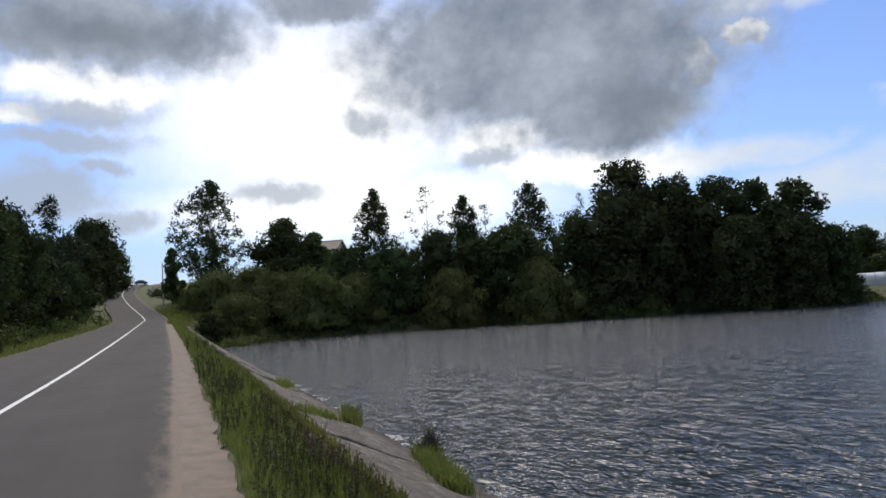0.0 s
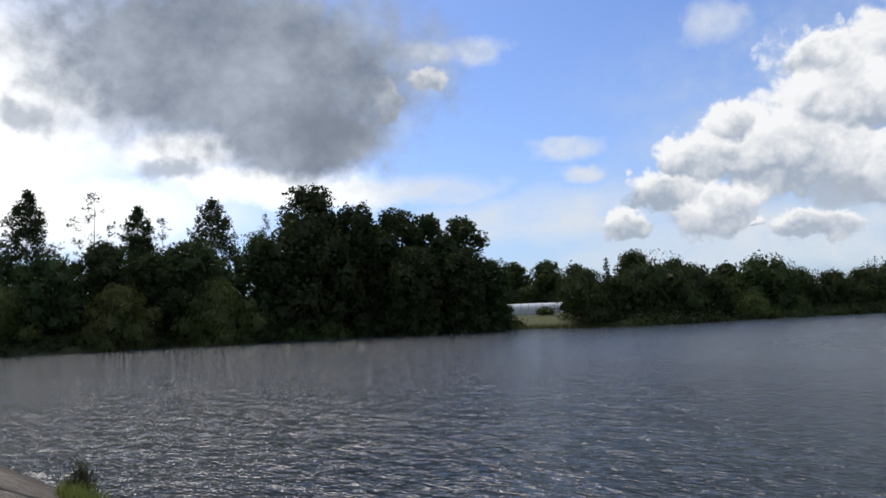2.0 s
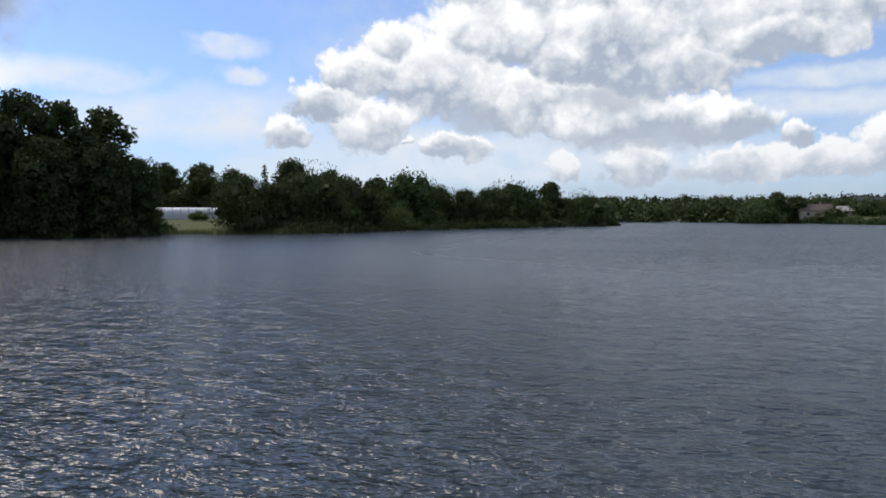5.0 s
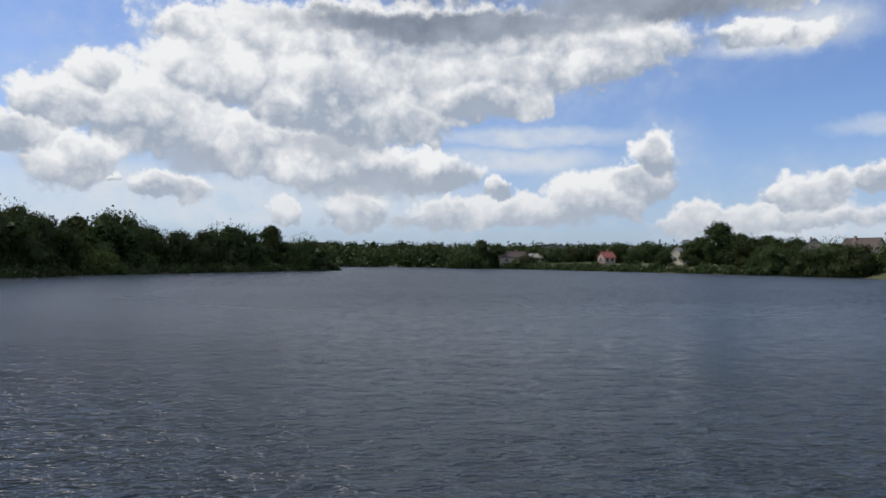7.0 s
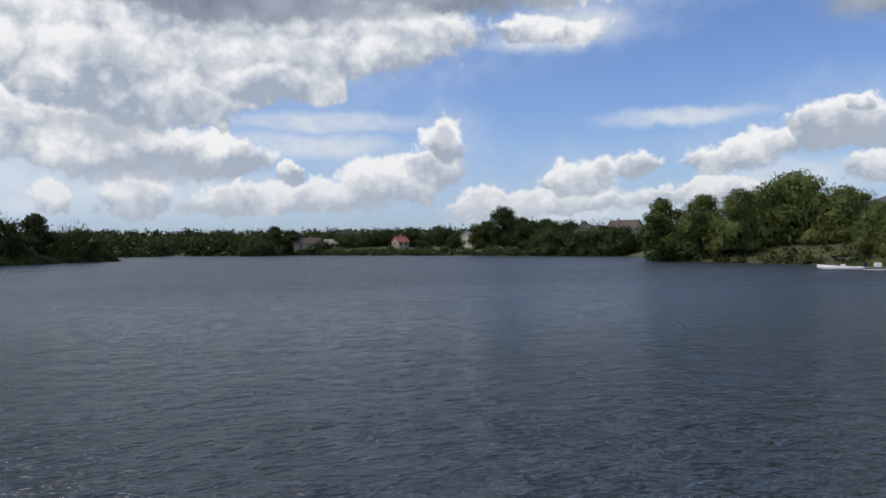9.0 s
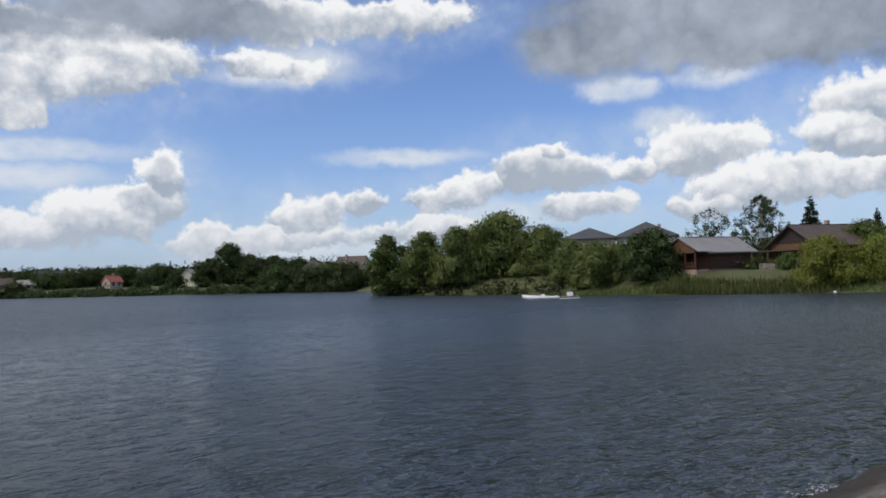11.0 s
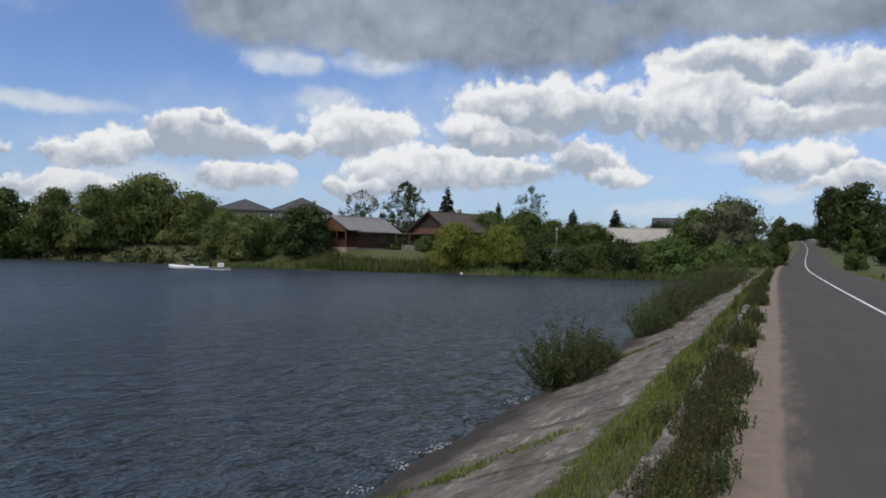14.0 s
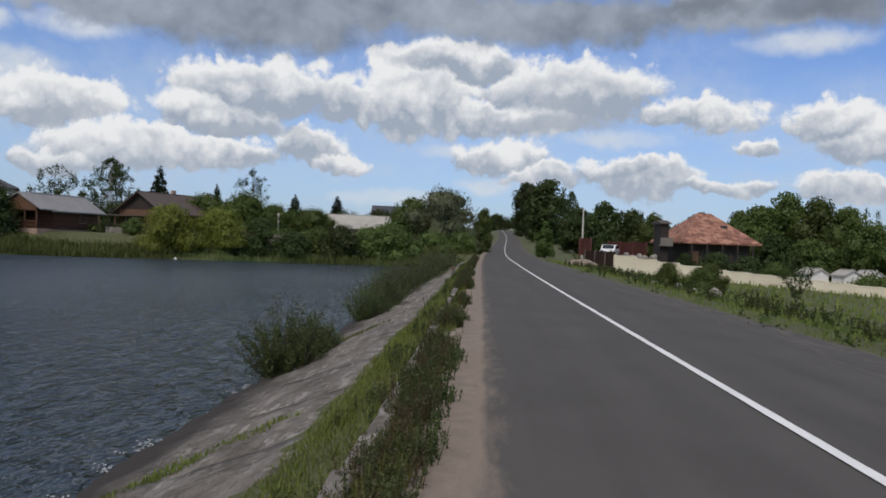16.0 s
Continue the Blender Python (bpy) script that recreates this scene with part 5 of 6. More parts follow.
def verge_spots(n, x0, x1, v0, v1, rnd, near=10.0, patch=0.0, v_is_edge=True):
    """Places in a band beside the road, thinner far from the viewer: x, y, z, share of the height."""
    out = []
    while len(out) < n:
        x = rnd.uniform(x0, x1, 4000)
        x = x[rnd.uniform(size=4000) < np.clip(near / (np.abs(x) + 2), 0.06, 1)]
        v = rnd.uniform(v0, v1, len(x)) + (0.10 * np.sin(x * 2.1) + 0.08 * np.sin(x * 5.3)) * (v1 - v0) * 0.4
        y = road_y(x) + v
        z = ground(x, y)
        for q in zip(x, y, z):
            k = noise.noise(Vector((q[0] * 0.55, q[1] * 0.9, 2.0)))
            if k > patch - 0.45:
                out.append((*q, 0.7 + 0.8 * max(0.0, k + 0.2) + 0.01 * abs(q[0])))
    return out[:n]


rnd = np.random.default_rng(3)
blades(verge_spots(21000, -75, -0.5, ROAD_HALF + 0.55, ROAD_HALF + 2.1, rnd, 9), 0.27, 0.0055, rnd, 0.5, GRASS, "grass", "long green grass on the dam's verge")
blades(verge_spots(21000, -0.8, 75, ROAD_HALF + 0.75, ROAD_HALF + 1.66, rnd, 14, -0.5), 0.115, 0.005, rnd, 0.6, GRASS, "grass", "short green grass between kerb and slabs")
blades(verge_spots(5000, 2, 18, ROAD_HALF + 1.35, ROAD_HALF + 1.85, rnd, 14, -0.2), 0.07, 0.005, rnd, 0.7, GRASS, "grass", "low turf along the slabs' upper edge")
blades(verge_spots(7000, 0.5, 75, ROAD_HALF + 0.42, ROAD_HALF + 0.78, rnd, 9), 0.17, 0.005, rnd, 0.6, GRASS, "grass", "thin grass between shoulder and kerb")
blades(verge_spots(5000, -95, -20, ROAD_HALF + 0.6, ROAD_HALF + 1.9, rnd, 60), 0.34, 0.024, rnd, 0.4, GRASS, "grass", "green grass on the dam's verge further off")
blades(verge_spots(15000, 9, 95, -ROAD_HALF - 6.5, -ROAD_HALF - 0.5, rnd, 22), 0.15, 0.011, rnd, 0.5, GRASS, "grass", "rough grass on the verge below the road")
blades(verge_spots(7000, -120, -14, -ROAD_HALF - 6.0, -ROAD_HALF - 0.5, rnd, 30), 0.2, 0.03, rnd, 0.5, GRASS, "grass", "rough grass on the verge below the trees")
blades(verge_spots(6000, 20, 95, -ROAD_HALF - 26, -ROAD_HALF - 6, rnd, 50), 0.22, 0.035, rnd, 0.5, GRASS, "grass", "meadow grass before the white wall")
blades(verge_spots(3000, -135, -85, ROAD_HALF + 0.3, ROAD_HALF + 6, rnd, 150), 0.45, 0.05, rnd, 0.5, GRASS, "grass", "grass on the slope at the dam's end")


def weeds(spots, height, rnd, mat, name, label, stems=3, leaf_size=0.035, leaves=16):
    """Upright herbs: thin stalks with small leaves to the top."""
    cards = []
    for x, y, z, k in spots:
        for s in range(stems):
            h = height * k * rnd.uniform(0.5, 1.1)
            lx, ly = rnd.normal(0, 0.14 * h, 2)
            bx, by = x + rnd.normal(0, 0.05), y + rnd.normal(0, 0.05)
            w = 0.004 + 0.0006 * abs(x)
            base, tip = np.array([bx, by, z]), np.array([bx + lx, by + ly, z + h])
            sd = np.array([w, w * 0.6, 0])
            cards.append(np.stack([base - sd, base + sd, tip + sd * 0.4, tip - sd * 0.4])[None])
            t = rnd.uniform(0.15, 1.02, (leaves, 1))
            c = base + (tip - base) * t + rnd.normal(size=(leaves, 3)) * 0.05 * h
            nm = rnd.normal(size=(leaves, 3)) + np.array([0, 0, 0.6])
            nm /= np.linalg.norm(nm, axis=1, keepdims=True)
            cards.append(leaf_cards(c, nm, leaf_size * (1 + 0.02 * abs(x)), rnd, 0.35, -0.4))
    return tagged(new(name, quads_mesh(name, np.concatenate(cards), mat)), label, "weeds", kind="stuff")


weeds(verge_spots(420, 0.5, 70, ROAD_HALF + 0.32, ROAD_HALF + 0.84, rnd, 14, 0.40), 0.30, rnd, WEED, "weeds", "dark tall weeds along the sandy shoulder", 4, 0.0145, 34)
weeds(verge_spots(90, 2.5, 60, ROAD_HALF + 0.90, ROAD_HALF + 1.5, rnd, 14, 0.5), 0.20, rnd, WEED, "weeds", "low leafy weeds between kerb and slabs", 4, 0.018, 22)
weeds(verge_spots(170, 3, 70, ROAD_HALF + 0.36, ROAD_HALF + 0.9, rnd, 14, 0.4), 0.3, rnd, DRY, "dry_weeds", "brown seeding weeds along the shoulder", 5, 0.010, 30)
weeds(verge_spots(230, -45, -3, ROAD_HALF + 0.55, ROAD_HALF + 1.6, rnd, 10, 0.1), 0.42, rnd, WEED, "weeds", "leafy weeds in the green verge", 3, 0.02, 20)
weeds(verge_spots(60, -14, -4, ROAD_HALF + 1.3, ROAD_HALF + 2.0, rnd, 12, 0.1), 0.5, rnd, DRY, "dry_weeds", "brown dock stalks beside the slabs", 2, 0.024, 22)
weeds(verge_spots(260, 12, 75, -ROAD_HALF - 6.0, -ROAD_HALF - 0.8, rnd, 26, 0.3), 0.36, rnd, WEED, "weeds", "tall weeds on the verge below the road", 3, 0.03, 18)


weeds(verge_spots(150, 2, 45, ROAD_HALF + 0.22, ROAD_HALF + 0.55, rnd, 12, 0.55), 0.17, rnd, WEED, "weeds", "low weeds creeping out over the sandy shoulder", 5, 0.014, 22)
bank_cover("rough weeds and low brush below the road", [(12, -8.2), (30, -8.8), (50, -9.4), (78, -10.2)], (0, -0.6, 2), 0.75, (0.18, 0.5), LEAF_MID, 0.075, 21, per=110)
bank_cover("dark nettles and docks below the road", [(10, -9.8), (28, -10.8), (48, -12.2), (66, -13.0)], (0, -0.7, 3), 1.1, (0.15, 0.42), WEED, 0.07, 22, per=110)


def slab_point(x, v):
    """A place on the concrete facing, v metres out from the road's edge."""
    t = slab_top(x)
    q = (v - t) / (5.7 - t)
    return x, float(road_y(x)) + ROAD_HALF + v, -0.40 - 1.54 * q + float(road_z(x)) * (1 - q)


def joint_grass(x0, x1, v0, v1, n, h, label):
    out = []
    for i in range(n):
        t = rnd.uniform()
        x, y, z = slab_point(x0 + (x1 - x0) * t + rnd.normal(0, 0.12), v0 + (v1 - v0) * t + rnd.normal(0, 0.10))
        out.append((x, y, z - 0.02, rnd.uniform(0.5, 1.2)))
    return blades(out, h, 0.012, rnd, 0.7, GRASS, "grass", label)


joint_grass(7.2, 9.6, 4.3, 2.4, 800, 0.085, "grass growing from a joint in the slabs")
joint_grass(18.5, 22.5, 4.1, 2.8, 700, 0.12, "grass growing from a joint in the slabs")
joint_grass(-10.0, -14.4, 3.7, 4.6, 3200, 0.34, "tuft of long grass at the water's edge")
joint_grass(-17.5, -20.5, 3.8, 4.6, 900, 0.42, "tuft of grass at the water's edge")
joint_grass(-15.0, -17.0, 2.2, 3.4, 500, 0.25, "grass growing from a joint in the slabs")
joint_grass(-24.0, -32.0, 3.0, 4.6, 500, 0.3, "grass growing from a joint in the slabs")
joint_grass(1.0, 30.0, 1.45, 1.60, 3000, 0.10, "low grass creeping over the slabs' top edge")
joint_grass(-30.0, -3.0, 2.0, 2.1, 2600, 0.16, "low grass creeping over the slabs' top edge")


def slab_bush(x, v, width, height, seed, leaves=3600, leaf=None):
    """A willow bush of upright shoots rooted in a joint of the facing."""
    rs, r0 = np.random.default_rng(seed), random.Random(seed)
    bx, by, bz = slab_point(x, v)
    tv, tf, cards = [], [], []
    shoots = 110
    for k in range(shoots):
        a, q = r0.uniform(0, 6.283), r0.uniform(0, 1) ** 0.6
        ox, oy = math.cos(a) * q * width * 0.34, math.sin(a) * q * width * 0.26
        h = height * (1 - 0.55 * q * q) * r0.uniform(0.5, 1.18)
        tip = (ox * 1.35 + r0.gauss(0, 0.08) * height, oy * 1.35 + r0.gauss(0, 0.08) * height, h)
        pts = [(ox * 0.5, oy * 0.5, -0.15), (ox * 1.05, oy * 1.05, h * 0.5), tip]
        tube(tv, tf, pts, [0.012, 0.008, 0.003], 4)
        m = int(leaves * 1.5) // shoots
        t = rs.uniform(0.05, 1.02, (m, 1)) ** 1.15
        p0, p1, p2 = (np.array(p) for p in pts)
        c = p0 * (1 - t) ** 2 + 2 * p1 * t * (1 - t) + p2 * t * t + rs.normal(size=(m, 3)) * (0.075 - 0.045 * t)
        nm = rs.normal(size=(m, 3)) + np.array([math.cos(a), math.sin(a), 0.3]) * 0.5
        nm /= np.linalg.norm(nm, axis=1, keepdims=True)
        cards.append(leaf_cards(c, nm, 0.036 + 0.0004 * abs(x), rs, 0.24, -0.9))
    ob = thing("willow_shrub", "upright leafy willow shrub rooted in the concrete slope", "shrub", (bx, by, bz), group="shrubs on the dam's facing")
    part_mesh("woody_base", mesh_of("woody_base", tv, tf, BARK, True), ob)
    part_mesh("crown", quads_mesh("crown", np.concatenate(cards), leaf or BUSH), ob)
    return ob


slab_bush(16.6, 4.4, 3.0, 1.5, 1, 7000)
slab_bush(18.2, 4.2, 1.9, 1.15, 21, 3600)
slab_bush(19.2, 4.0, 1.5, 0.7, 2, 2000)
slab_bush(27.5, 4.1, 2.8, 1.45, 3, 4200)
slab_bush(30.2, 3.8, 2.6, 1.6, 4, 3600)
slab_bush(33.5, 4.2, 3.0, 1.8, 5, 3600)
slab_bush(38.5, 4.3, 4.0, 1.9, 6, 3600)
slab_bush(44.5, 4.3, 4.5, 2.0, 7, 3600)
slab_bush(52, 4.2, 5.5, 2.2, 8, 3600)
slab_bush(60, 4.0, 5.5, 2.3, 9, 3600)
slab_bush(68, 3.8, 6, 2.4, 10, 3600)
slab_bush(77, 3.8, 6, 2.6, 11, 3600)
slab_bush(-13.6, 4.5, 0.7, 0.75, 12, 900)


def reeds(points, n, inland, height, seed, label):
    rs = np.random.default_rng(seed)
    pts = scatter_along(points, 1.0, rs)
    spots = []
    for i in range(n):
        x, y = pts[int(rs.integers(len(pts)))]
        px, py = x + rs.uniform(-0.8, inland), y + rs.normal(0, 0.9)
        spots.append((px, py, 0.0, rs.uniform(0.8, 1.15)))
    arr = np.array(spots)
    arr[:, 2] = np.maximum(WATER_Z - 0.1, ground(arr[:, 0], arr[:, 1]))
    return blades(arr, height, 0.045, rs, 0.35, REED, "reeds", label, "reeds")


reeds([(78.5, 55), (80, 46), (84.5, 36)], 5200, 3.5, 1.1, 1, "green reed bed at the water below the cabin")
reeds([(84.5, 37), (87, 26)], 1300, 4.5, 0.8, 5, "sedge along the east bank")
reeds([(73, 68), (78.5, 55)], 1500, 4.0, 0.8, 6, "sedge below the willows on the bank")
reeds([(87, 26), (88.5, 22)], 700, 2.5, 0.7, 2, "reeds along the east bank")
reeds([(88, 24), (91, 12), (89, 6)], 3600, 4.0, 1.2, 3, "reeds in the bay's corner")
reeds([(-88, 106), (-66, 112), (-61, 138)], 2600, 2.0, 1.0, 4, "reeds along the spit's edge")


# froth where the ripples break on the slabs
rs = np.random.default_rng(17)
froth = []
for x0, x1, n in ((-45, -8, 1900), (5, 20, 900), (20, 60, 200)):
    for k in range(n):
        x = rs.uniform(x0, x1)
        if noise.noise(Vector((x * 0.9, 0, 5))) < 0.05:
            continue
        t = slab_top(x)
        q = (WATER_Z + 0.40 - float(road_z(x))) / (-1.54 - float(road_z(x)))
        y = float(road_y(x)) + ROAD_HALF + t + (5.7 - t) * q + abs(rs.normal(0, 0.16)) + 0.02
        a, b = rs.uniform(0.01, 0.05), rs.uniform(0.005, 0.016)
        if -42 < x < -17:
            a, b = a * 2.2, b * 3.0
        w = rs.normal(0, 0.25)
        pts = [(math.cos(g) * a * rs.uniform(0.6, 1.2), math.sin(g) * b * rs.uniform(0.6, 1.2)) for g in np.arange(6) * 1.0472]
        froth.append([(x + px - py * w, y + py + px * w, WATER_Z + 0.008) for px, py in pts])
tagged(new("foam", quads_mesh("foam", np.array(froth), FROTH)), "white froth at the edge of the slabs", "foam", kind="stuff")


# ---- buildings ----
DARK_LOG = surface("tarred_timber", (0.016, 0.011, 0.009), (0.038, 0.026, 0.020), 1.2, 22, 0.75, 0.5, 0.02, (0.3, 0.3, 3.0))
LOG = surface("dark_log", (0.050, 0.022, 0.013), (0.115, 0.050, 0.028), 1.2, 22, 0.7, 0.5, 0.02, (0.3, 0.3, 3.0))
TIMBER = surface("brown_timber", (0.075, 0.038, 0.020), (0.150, 0.078, 0.042), 1.2, 22, 0.7, 0.4, 0.01, (0.4, 0.4, 2.0))
GREY_ROOF = surface("grey_roof_sheet", (0.17, 0.165, 0.16), (0.27, 0.265, 0.26), 0.8, 12, 0.6, 0.3, 0.02)
BROWN_ROOF = surface("brown_tiles", (0.055, 0.041, 0.035), (0.105, 0.078, 0.066), 0.9, 14, 0.7, 0.5, 0.03)
SLATE_ROOF = surface("dark_slate", (0.035, 0.036, 0.042), (0.075, 0.076, 0.085), 0.9, 14, 0.6, 0.5, 0.03)
PALE_ROOF = surface("weathered_asbestos", (0.26, 0.25, 0.225), (0.42, 0.405, 0.37), 0.5, 9, 0.85, 0.4, 0.03)
WHITE_WALL = surface("white_render", (0.60, 0.59, 0.56), (0.78, 0.77, 0.74), 0.5, 20, 0.85, 0.2, 0.01)
CREAM_WALL = surface("cream_render", (0.58, 0.53, 0.40), (0.76, 0.70, 0.55), 0.4, 16, 0.85, 0.3, 0.01, vary=0.06)
BEIGE_WALL = surface("beige_render", (0.36, 0.31, 0.24), (0.50, 0.44, 0.35), 0.5, 18, 0.85, 0.3, 0.01)
PINK_WALL = surface("pinkish_render", (0.34, 0.26, 0.22), (0.48, 0.38, 0.33), 0.5, 18, 0.85, 0.3, 0.01)
PINK_STONE = surface("pinkish_stone", (0.24, 0.165, 0.13), (0.38, 0.28, 0.23), 2.0, 15, 0.9, 0.6, 0.03)
STONE = surface("field_stone", (0.16, 0.15, 0.135), (0.32, 0.30, 0.27), 2.5, 14, 0.9, 0.6, 0.03, vary=0.2)
RED_FENCE = surface("red_brown_sheet", (0.085, 0.026, 0.020), (0.135, 0.045, 0.034), 0.7, 18, 0.55, 0.3, 0.01)
BROWN_FENCE = surface("dark_brown_sheet", (0.035, 0.020, 0.016), (0.070, 0.038, 0.030), 0.7, 18, 0.6, 0.3, 0.01)
GREY_WOOD = surface("grey_weathered_wood", (0.11, 0.10, 0.085), (0.21, 0.195, 0.17), 2.0, 20, 0.9, 0.5, 0.01, (1, 1, 0.3))
RED_ROOF = surface("red_tiles_far", (0.22, 0.060, 0.045), (0.34, 0.11, 0.085), 0.6, 10, 0.75, 0.4, 0.03)
FILM = surface("milky_greenhouse_film", (0.55, 0.57, 0.58), (0.76, 0.78, 0.80), 0.5, 8, 0.4, 0.2, 0.02)
BOAT_WHITE = surface("white_gelcoat", (0.74, 0.75, 0.76), (0.84, 0.85, 0.86), 1.0, 12, 0.25, 0.05, 0.002)
RUBBER = surface("black_rubber", (0.012, 0.012, 0.012), (0.03, 0.03, 0.03), 3, 30, 0.8, 0.2, 0.003)


def glass_material():
    m, nt, b = material("window_glass")
    v = nodes_noise(nt, nodes_coord(nt), 1.5, 3)
    nt.links.new(nodes_ramp(nt, v, [(0.3, (0.012, 0.015, 0.018)), (0.7, (0.035, 0.042, 0.048))]), b.inputs["Base Color"])
    b.inputs["Roughness"].default_value, b.inputs["IOR"].default_value = 0.06, 1.5
    return m


def shingle_material():
    """Mixed red and brown flat tiles in rows."""
    m, nt, b = material("red_brown_shingle")
    vo = nt.nodes.new("ShaderNodeTexVoronoi")
    vo.inputs["Scale"].default_value = 1.0
    nt.links.new(nodes_coord(nt, (1.9, 1.9, 3.0)), vo.inputs["Vector"])
    c = nodes_ramp(nt, vo.outputs["Color"], [(0.2, (0.120, 0.048, 0.034)), (0.5, (0.255, 0.115, 0.075)), (0.75, (0.40, 0.215, 0.145))])
    grain = nodes_noise(nt, nodes_coord(nt), 12, 5)
    c = nodes_mix(nt, 0.3, c, nodes_ramp(nt, grain, [(0.3, (0.10, 0.042, 0.030)), (0.7, (0.27, 0.125, 0.082))]))
    nt.links.new(c, b.inputs["Base Color"])
    b.inputs["Roughness"].default_value = 0.8
    nodes_bump(nt, vo.outputs["Distance"], 0.5, 0.04, b)
    return m


GLASS, SHINGLE = glass_material(), shingle_material()


def add_window(parent, x, y, z, w, h, face, frame_mat=None):
    """A window on a wall face: '+x', '-x', '+y' or '-y' is the way it looks."""
    turn = {"-y": 0, "+x": 90, "+y": 180, "-x": 270}[face]
    bm = bmesh.new()
    t = 0.09
    box(bm, -w / 2 - t, -0.06, -t, -w / 2, 0.05, h + t)
    box(bm, w / 2, -0.06, -t, w / 2 + t, 0.05, h + t)
    box(bm, -w / 2, -0.06, h, w / 2, 0.05, h + t)
    box(bm, -w / 2, -0.08, -t, w / 2, 0.05, 0)
    box(bm, -0.025, -0.04, 0, 0.025, 0.03, h)
    win = part("window", bm, frame_mat or WHITE_WALL, parent)
    win.matrix_local = pose(x, y, z, 0, 0, turn)
    pane = part("pane", boxed(-w / 2, -0.015, 0, w / 2, 0.015, h), GLASS, win, "dark reflecting window glass")
    return win


def gable_house(name, label, at, turn, length, width, eave, ridge, wall_mat, roof_mat, over=0.5, windows=(), chimney=None, plinth=None, sink=0.5, group="", gable_mat=None):
    """A house with a ridge along its local x; origin at the middle of its floor."""
    ob = thing(name, label, "house", at, turn, group)
    L, W = length / 2, width / 2
    part("wall", prism(bmesh.new(), [(-W, -sink), (W, -sink), (W, eave), (0, ridge - 0.12), (-W, eave)], -L, L), wall_mat, ob)
    if gable_mat:
        for s in (-1, 1):
            part("gable", prism(bmesh.new(), [(-W, eave + 0.05), (W, eave + 0.05), (0, ridge - 0.14)], s * (L + 0.01), s * (L + 0.06)), gable_mat, ob)
    if plinth:
        part("plinth", boxed(-L - 0.08, -W - 0.08, -sink, L + 0.08, W + 0.08, plinth[0], bevel=0.03), plinth[1], ob)
    slope = (ridge - eave) / W
    for s in (-1, 1):
        y1, z1 = s * (W + over), eave - slope * over
        part("roof", prism(bmesh.new(), [(0, ridge), (y1, z1), (y1, z1 - 0.16), (0, ridge - 0.16)], -L - over, L + over), roof_mat, ob)
    part("ridge_cap", boxed(-L - over, -0.14, ridge - 0.05, L + over, 0.14, ridge + 0.06, bevel=0.03), roof_mat, ob)
    for w in windows:
        add_window(ob, *w)
    if chimney:
        cx, cy, cz = chimney
        part("chimney", boxed(cx - 0.3, cy - 0.3, eave, cx + 0.3, cy + 0.3, cz, bevel=0.03), PINK_STONE, ob)
    return ob


def hip_house(name, label, at, turn, length, width, eave, ridge, ridge_len, wall_mat, roof_mat, over=0.6, windows=(), chimney=None, sink=0.5, group="", door=None):
    ob = thing(name, label, "house", at, turn, group)
    L, W = length / 2, width / 2
    part("wall", boxed(-L, -W, -sink, L, W, eave + 0.1, bevel=0.02), wall_mat, ob)
    bm = bmesh.new()
    c = [bm.verts.new(p) for p in ((-L - over, -W - over, eave), (L + over, -W - over, eave), (L + over, W + over, eave), (-L - over, W + over, eave))]
    lo = [bm.verts.new((v.co.x, v.co.y, eave - 0.18)) for v in c]
    r = [bm.verts.new((-ridge_len / 2, 0, ridge)), bm.verts.new((ridge_len / 2, 0, ridge))]
    for f in ((c[0], c[1], r[1], r[0]), (c[1], c[2], r[1]), (c[2], c[3], r[0], r[1]), (c[3], c[0], r[0])):
        bm.faces.new(f)
    for i in range(4):
        bm.faces.new((lo[i], lo[(i + 1) % 4], c[(i + 1) % 4], c[i]))
    bm.faces.new(lo[::-1])
    bmesh.ops.recalc_face_normals(bm, faces=bm.faces)
    part("roof", bm, roof_mat, ob)
    for w in windows:
        add_window(ob, *w)
    if door:
        part("door", boxed(*door, bevel=0.02), TIMBER, ob, "brown timber door")
    if chimney:
        cx, cy, cz = chimney
        part("chimney", boxed(cx - 0.35, cy - 0.35, eave, cx + 0.35, cy + 0.35, cz, bevel=0.04), PINK_STONE, ob)
    return ob


# the log cabin at the water
cz = 1.25
ang = radians(-13.4)
cx, cy = 86.0 + 4.2 * math.cos(ang) + 2.9 * -math.sin(ang) * 1.0, 51.6 + 4.2 * math.sin(ang) + 2.9 * math.cos(ang)
cabin = gable_house("log_cabin", "dark red-brown log cabin with a grey roof and open porch", (cx, cy, cz), -13.4, 7.4, 5.6, 2.75, 4.4, LOG, GREY_ROOF, 0.75,
                    [(1.2, -2.83, 1.0, 0.9, 0.8, "-y")], None, (0.12, PINK_STONE), 1.2, gable_mat=TIMBER)
for k in range(13):
    z = 0.2 + 0.2 * k
    tv, tf = [], []
    tube(tv, tf, [(-3.75, -2.84, z), (3.75, -2.84, z)], [0.105, 0.105], 7)
    tube(tv, tf, [(-3.74, 2.84, z), (-3.74, -2.84, z)], [0.105, 0.105], 7)
    part_mesh("log", mesh_of("log", tv, tf, LOG, True), cabin)
porch = part("porch", boxed(-5.9, -2.8, -1.0, -3.86, 2.8, 0.1, bevel=0.03), PINK_STONE, cabin, "pinkish stone porch base")
part("porch_roof", prism(bmesh.new(), [(-3.5, 2.45), (-3.5, 2.32), (0, 4.22), (3.5, 2.32), (3.5, 2.45), (0, 4.4)], -6.2, -3.8), GREY_ROOF, cabin)
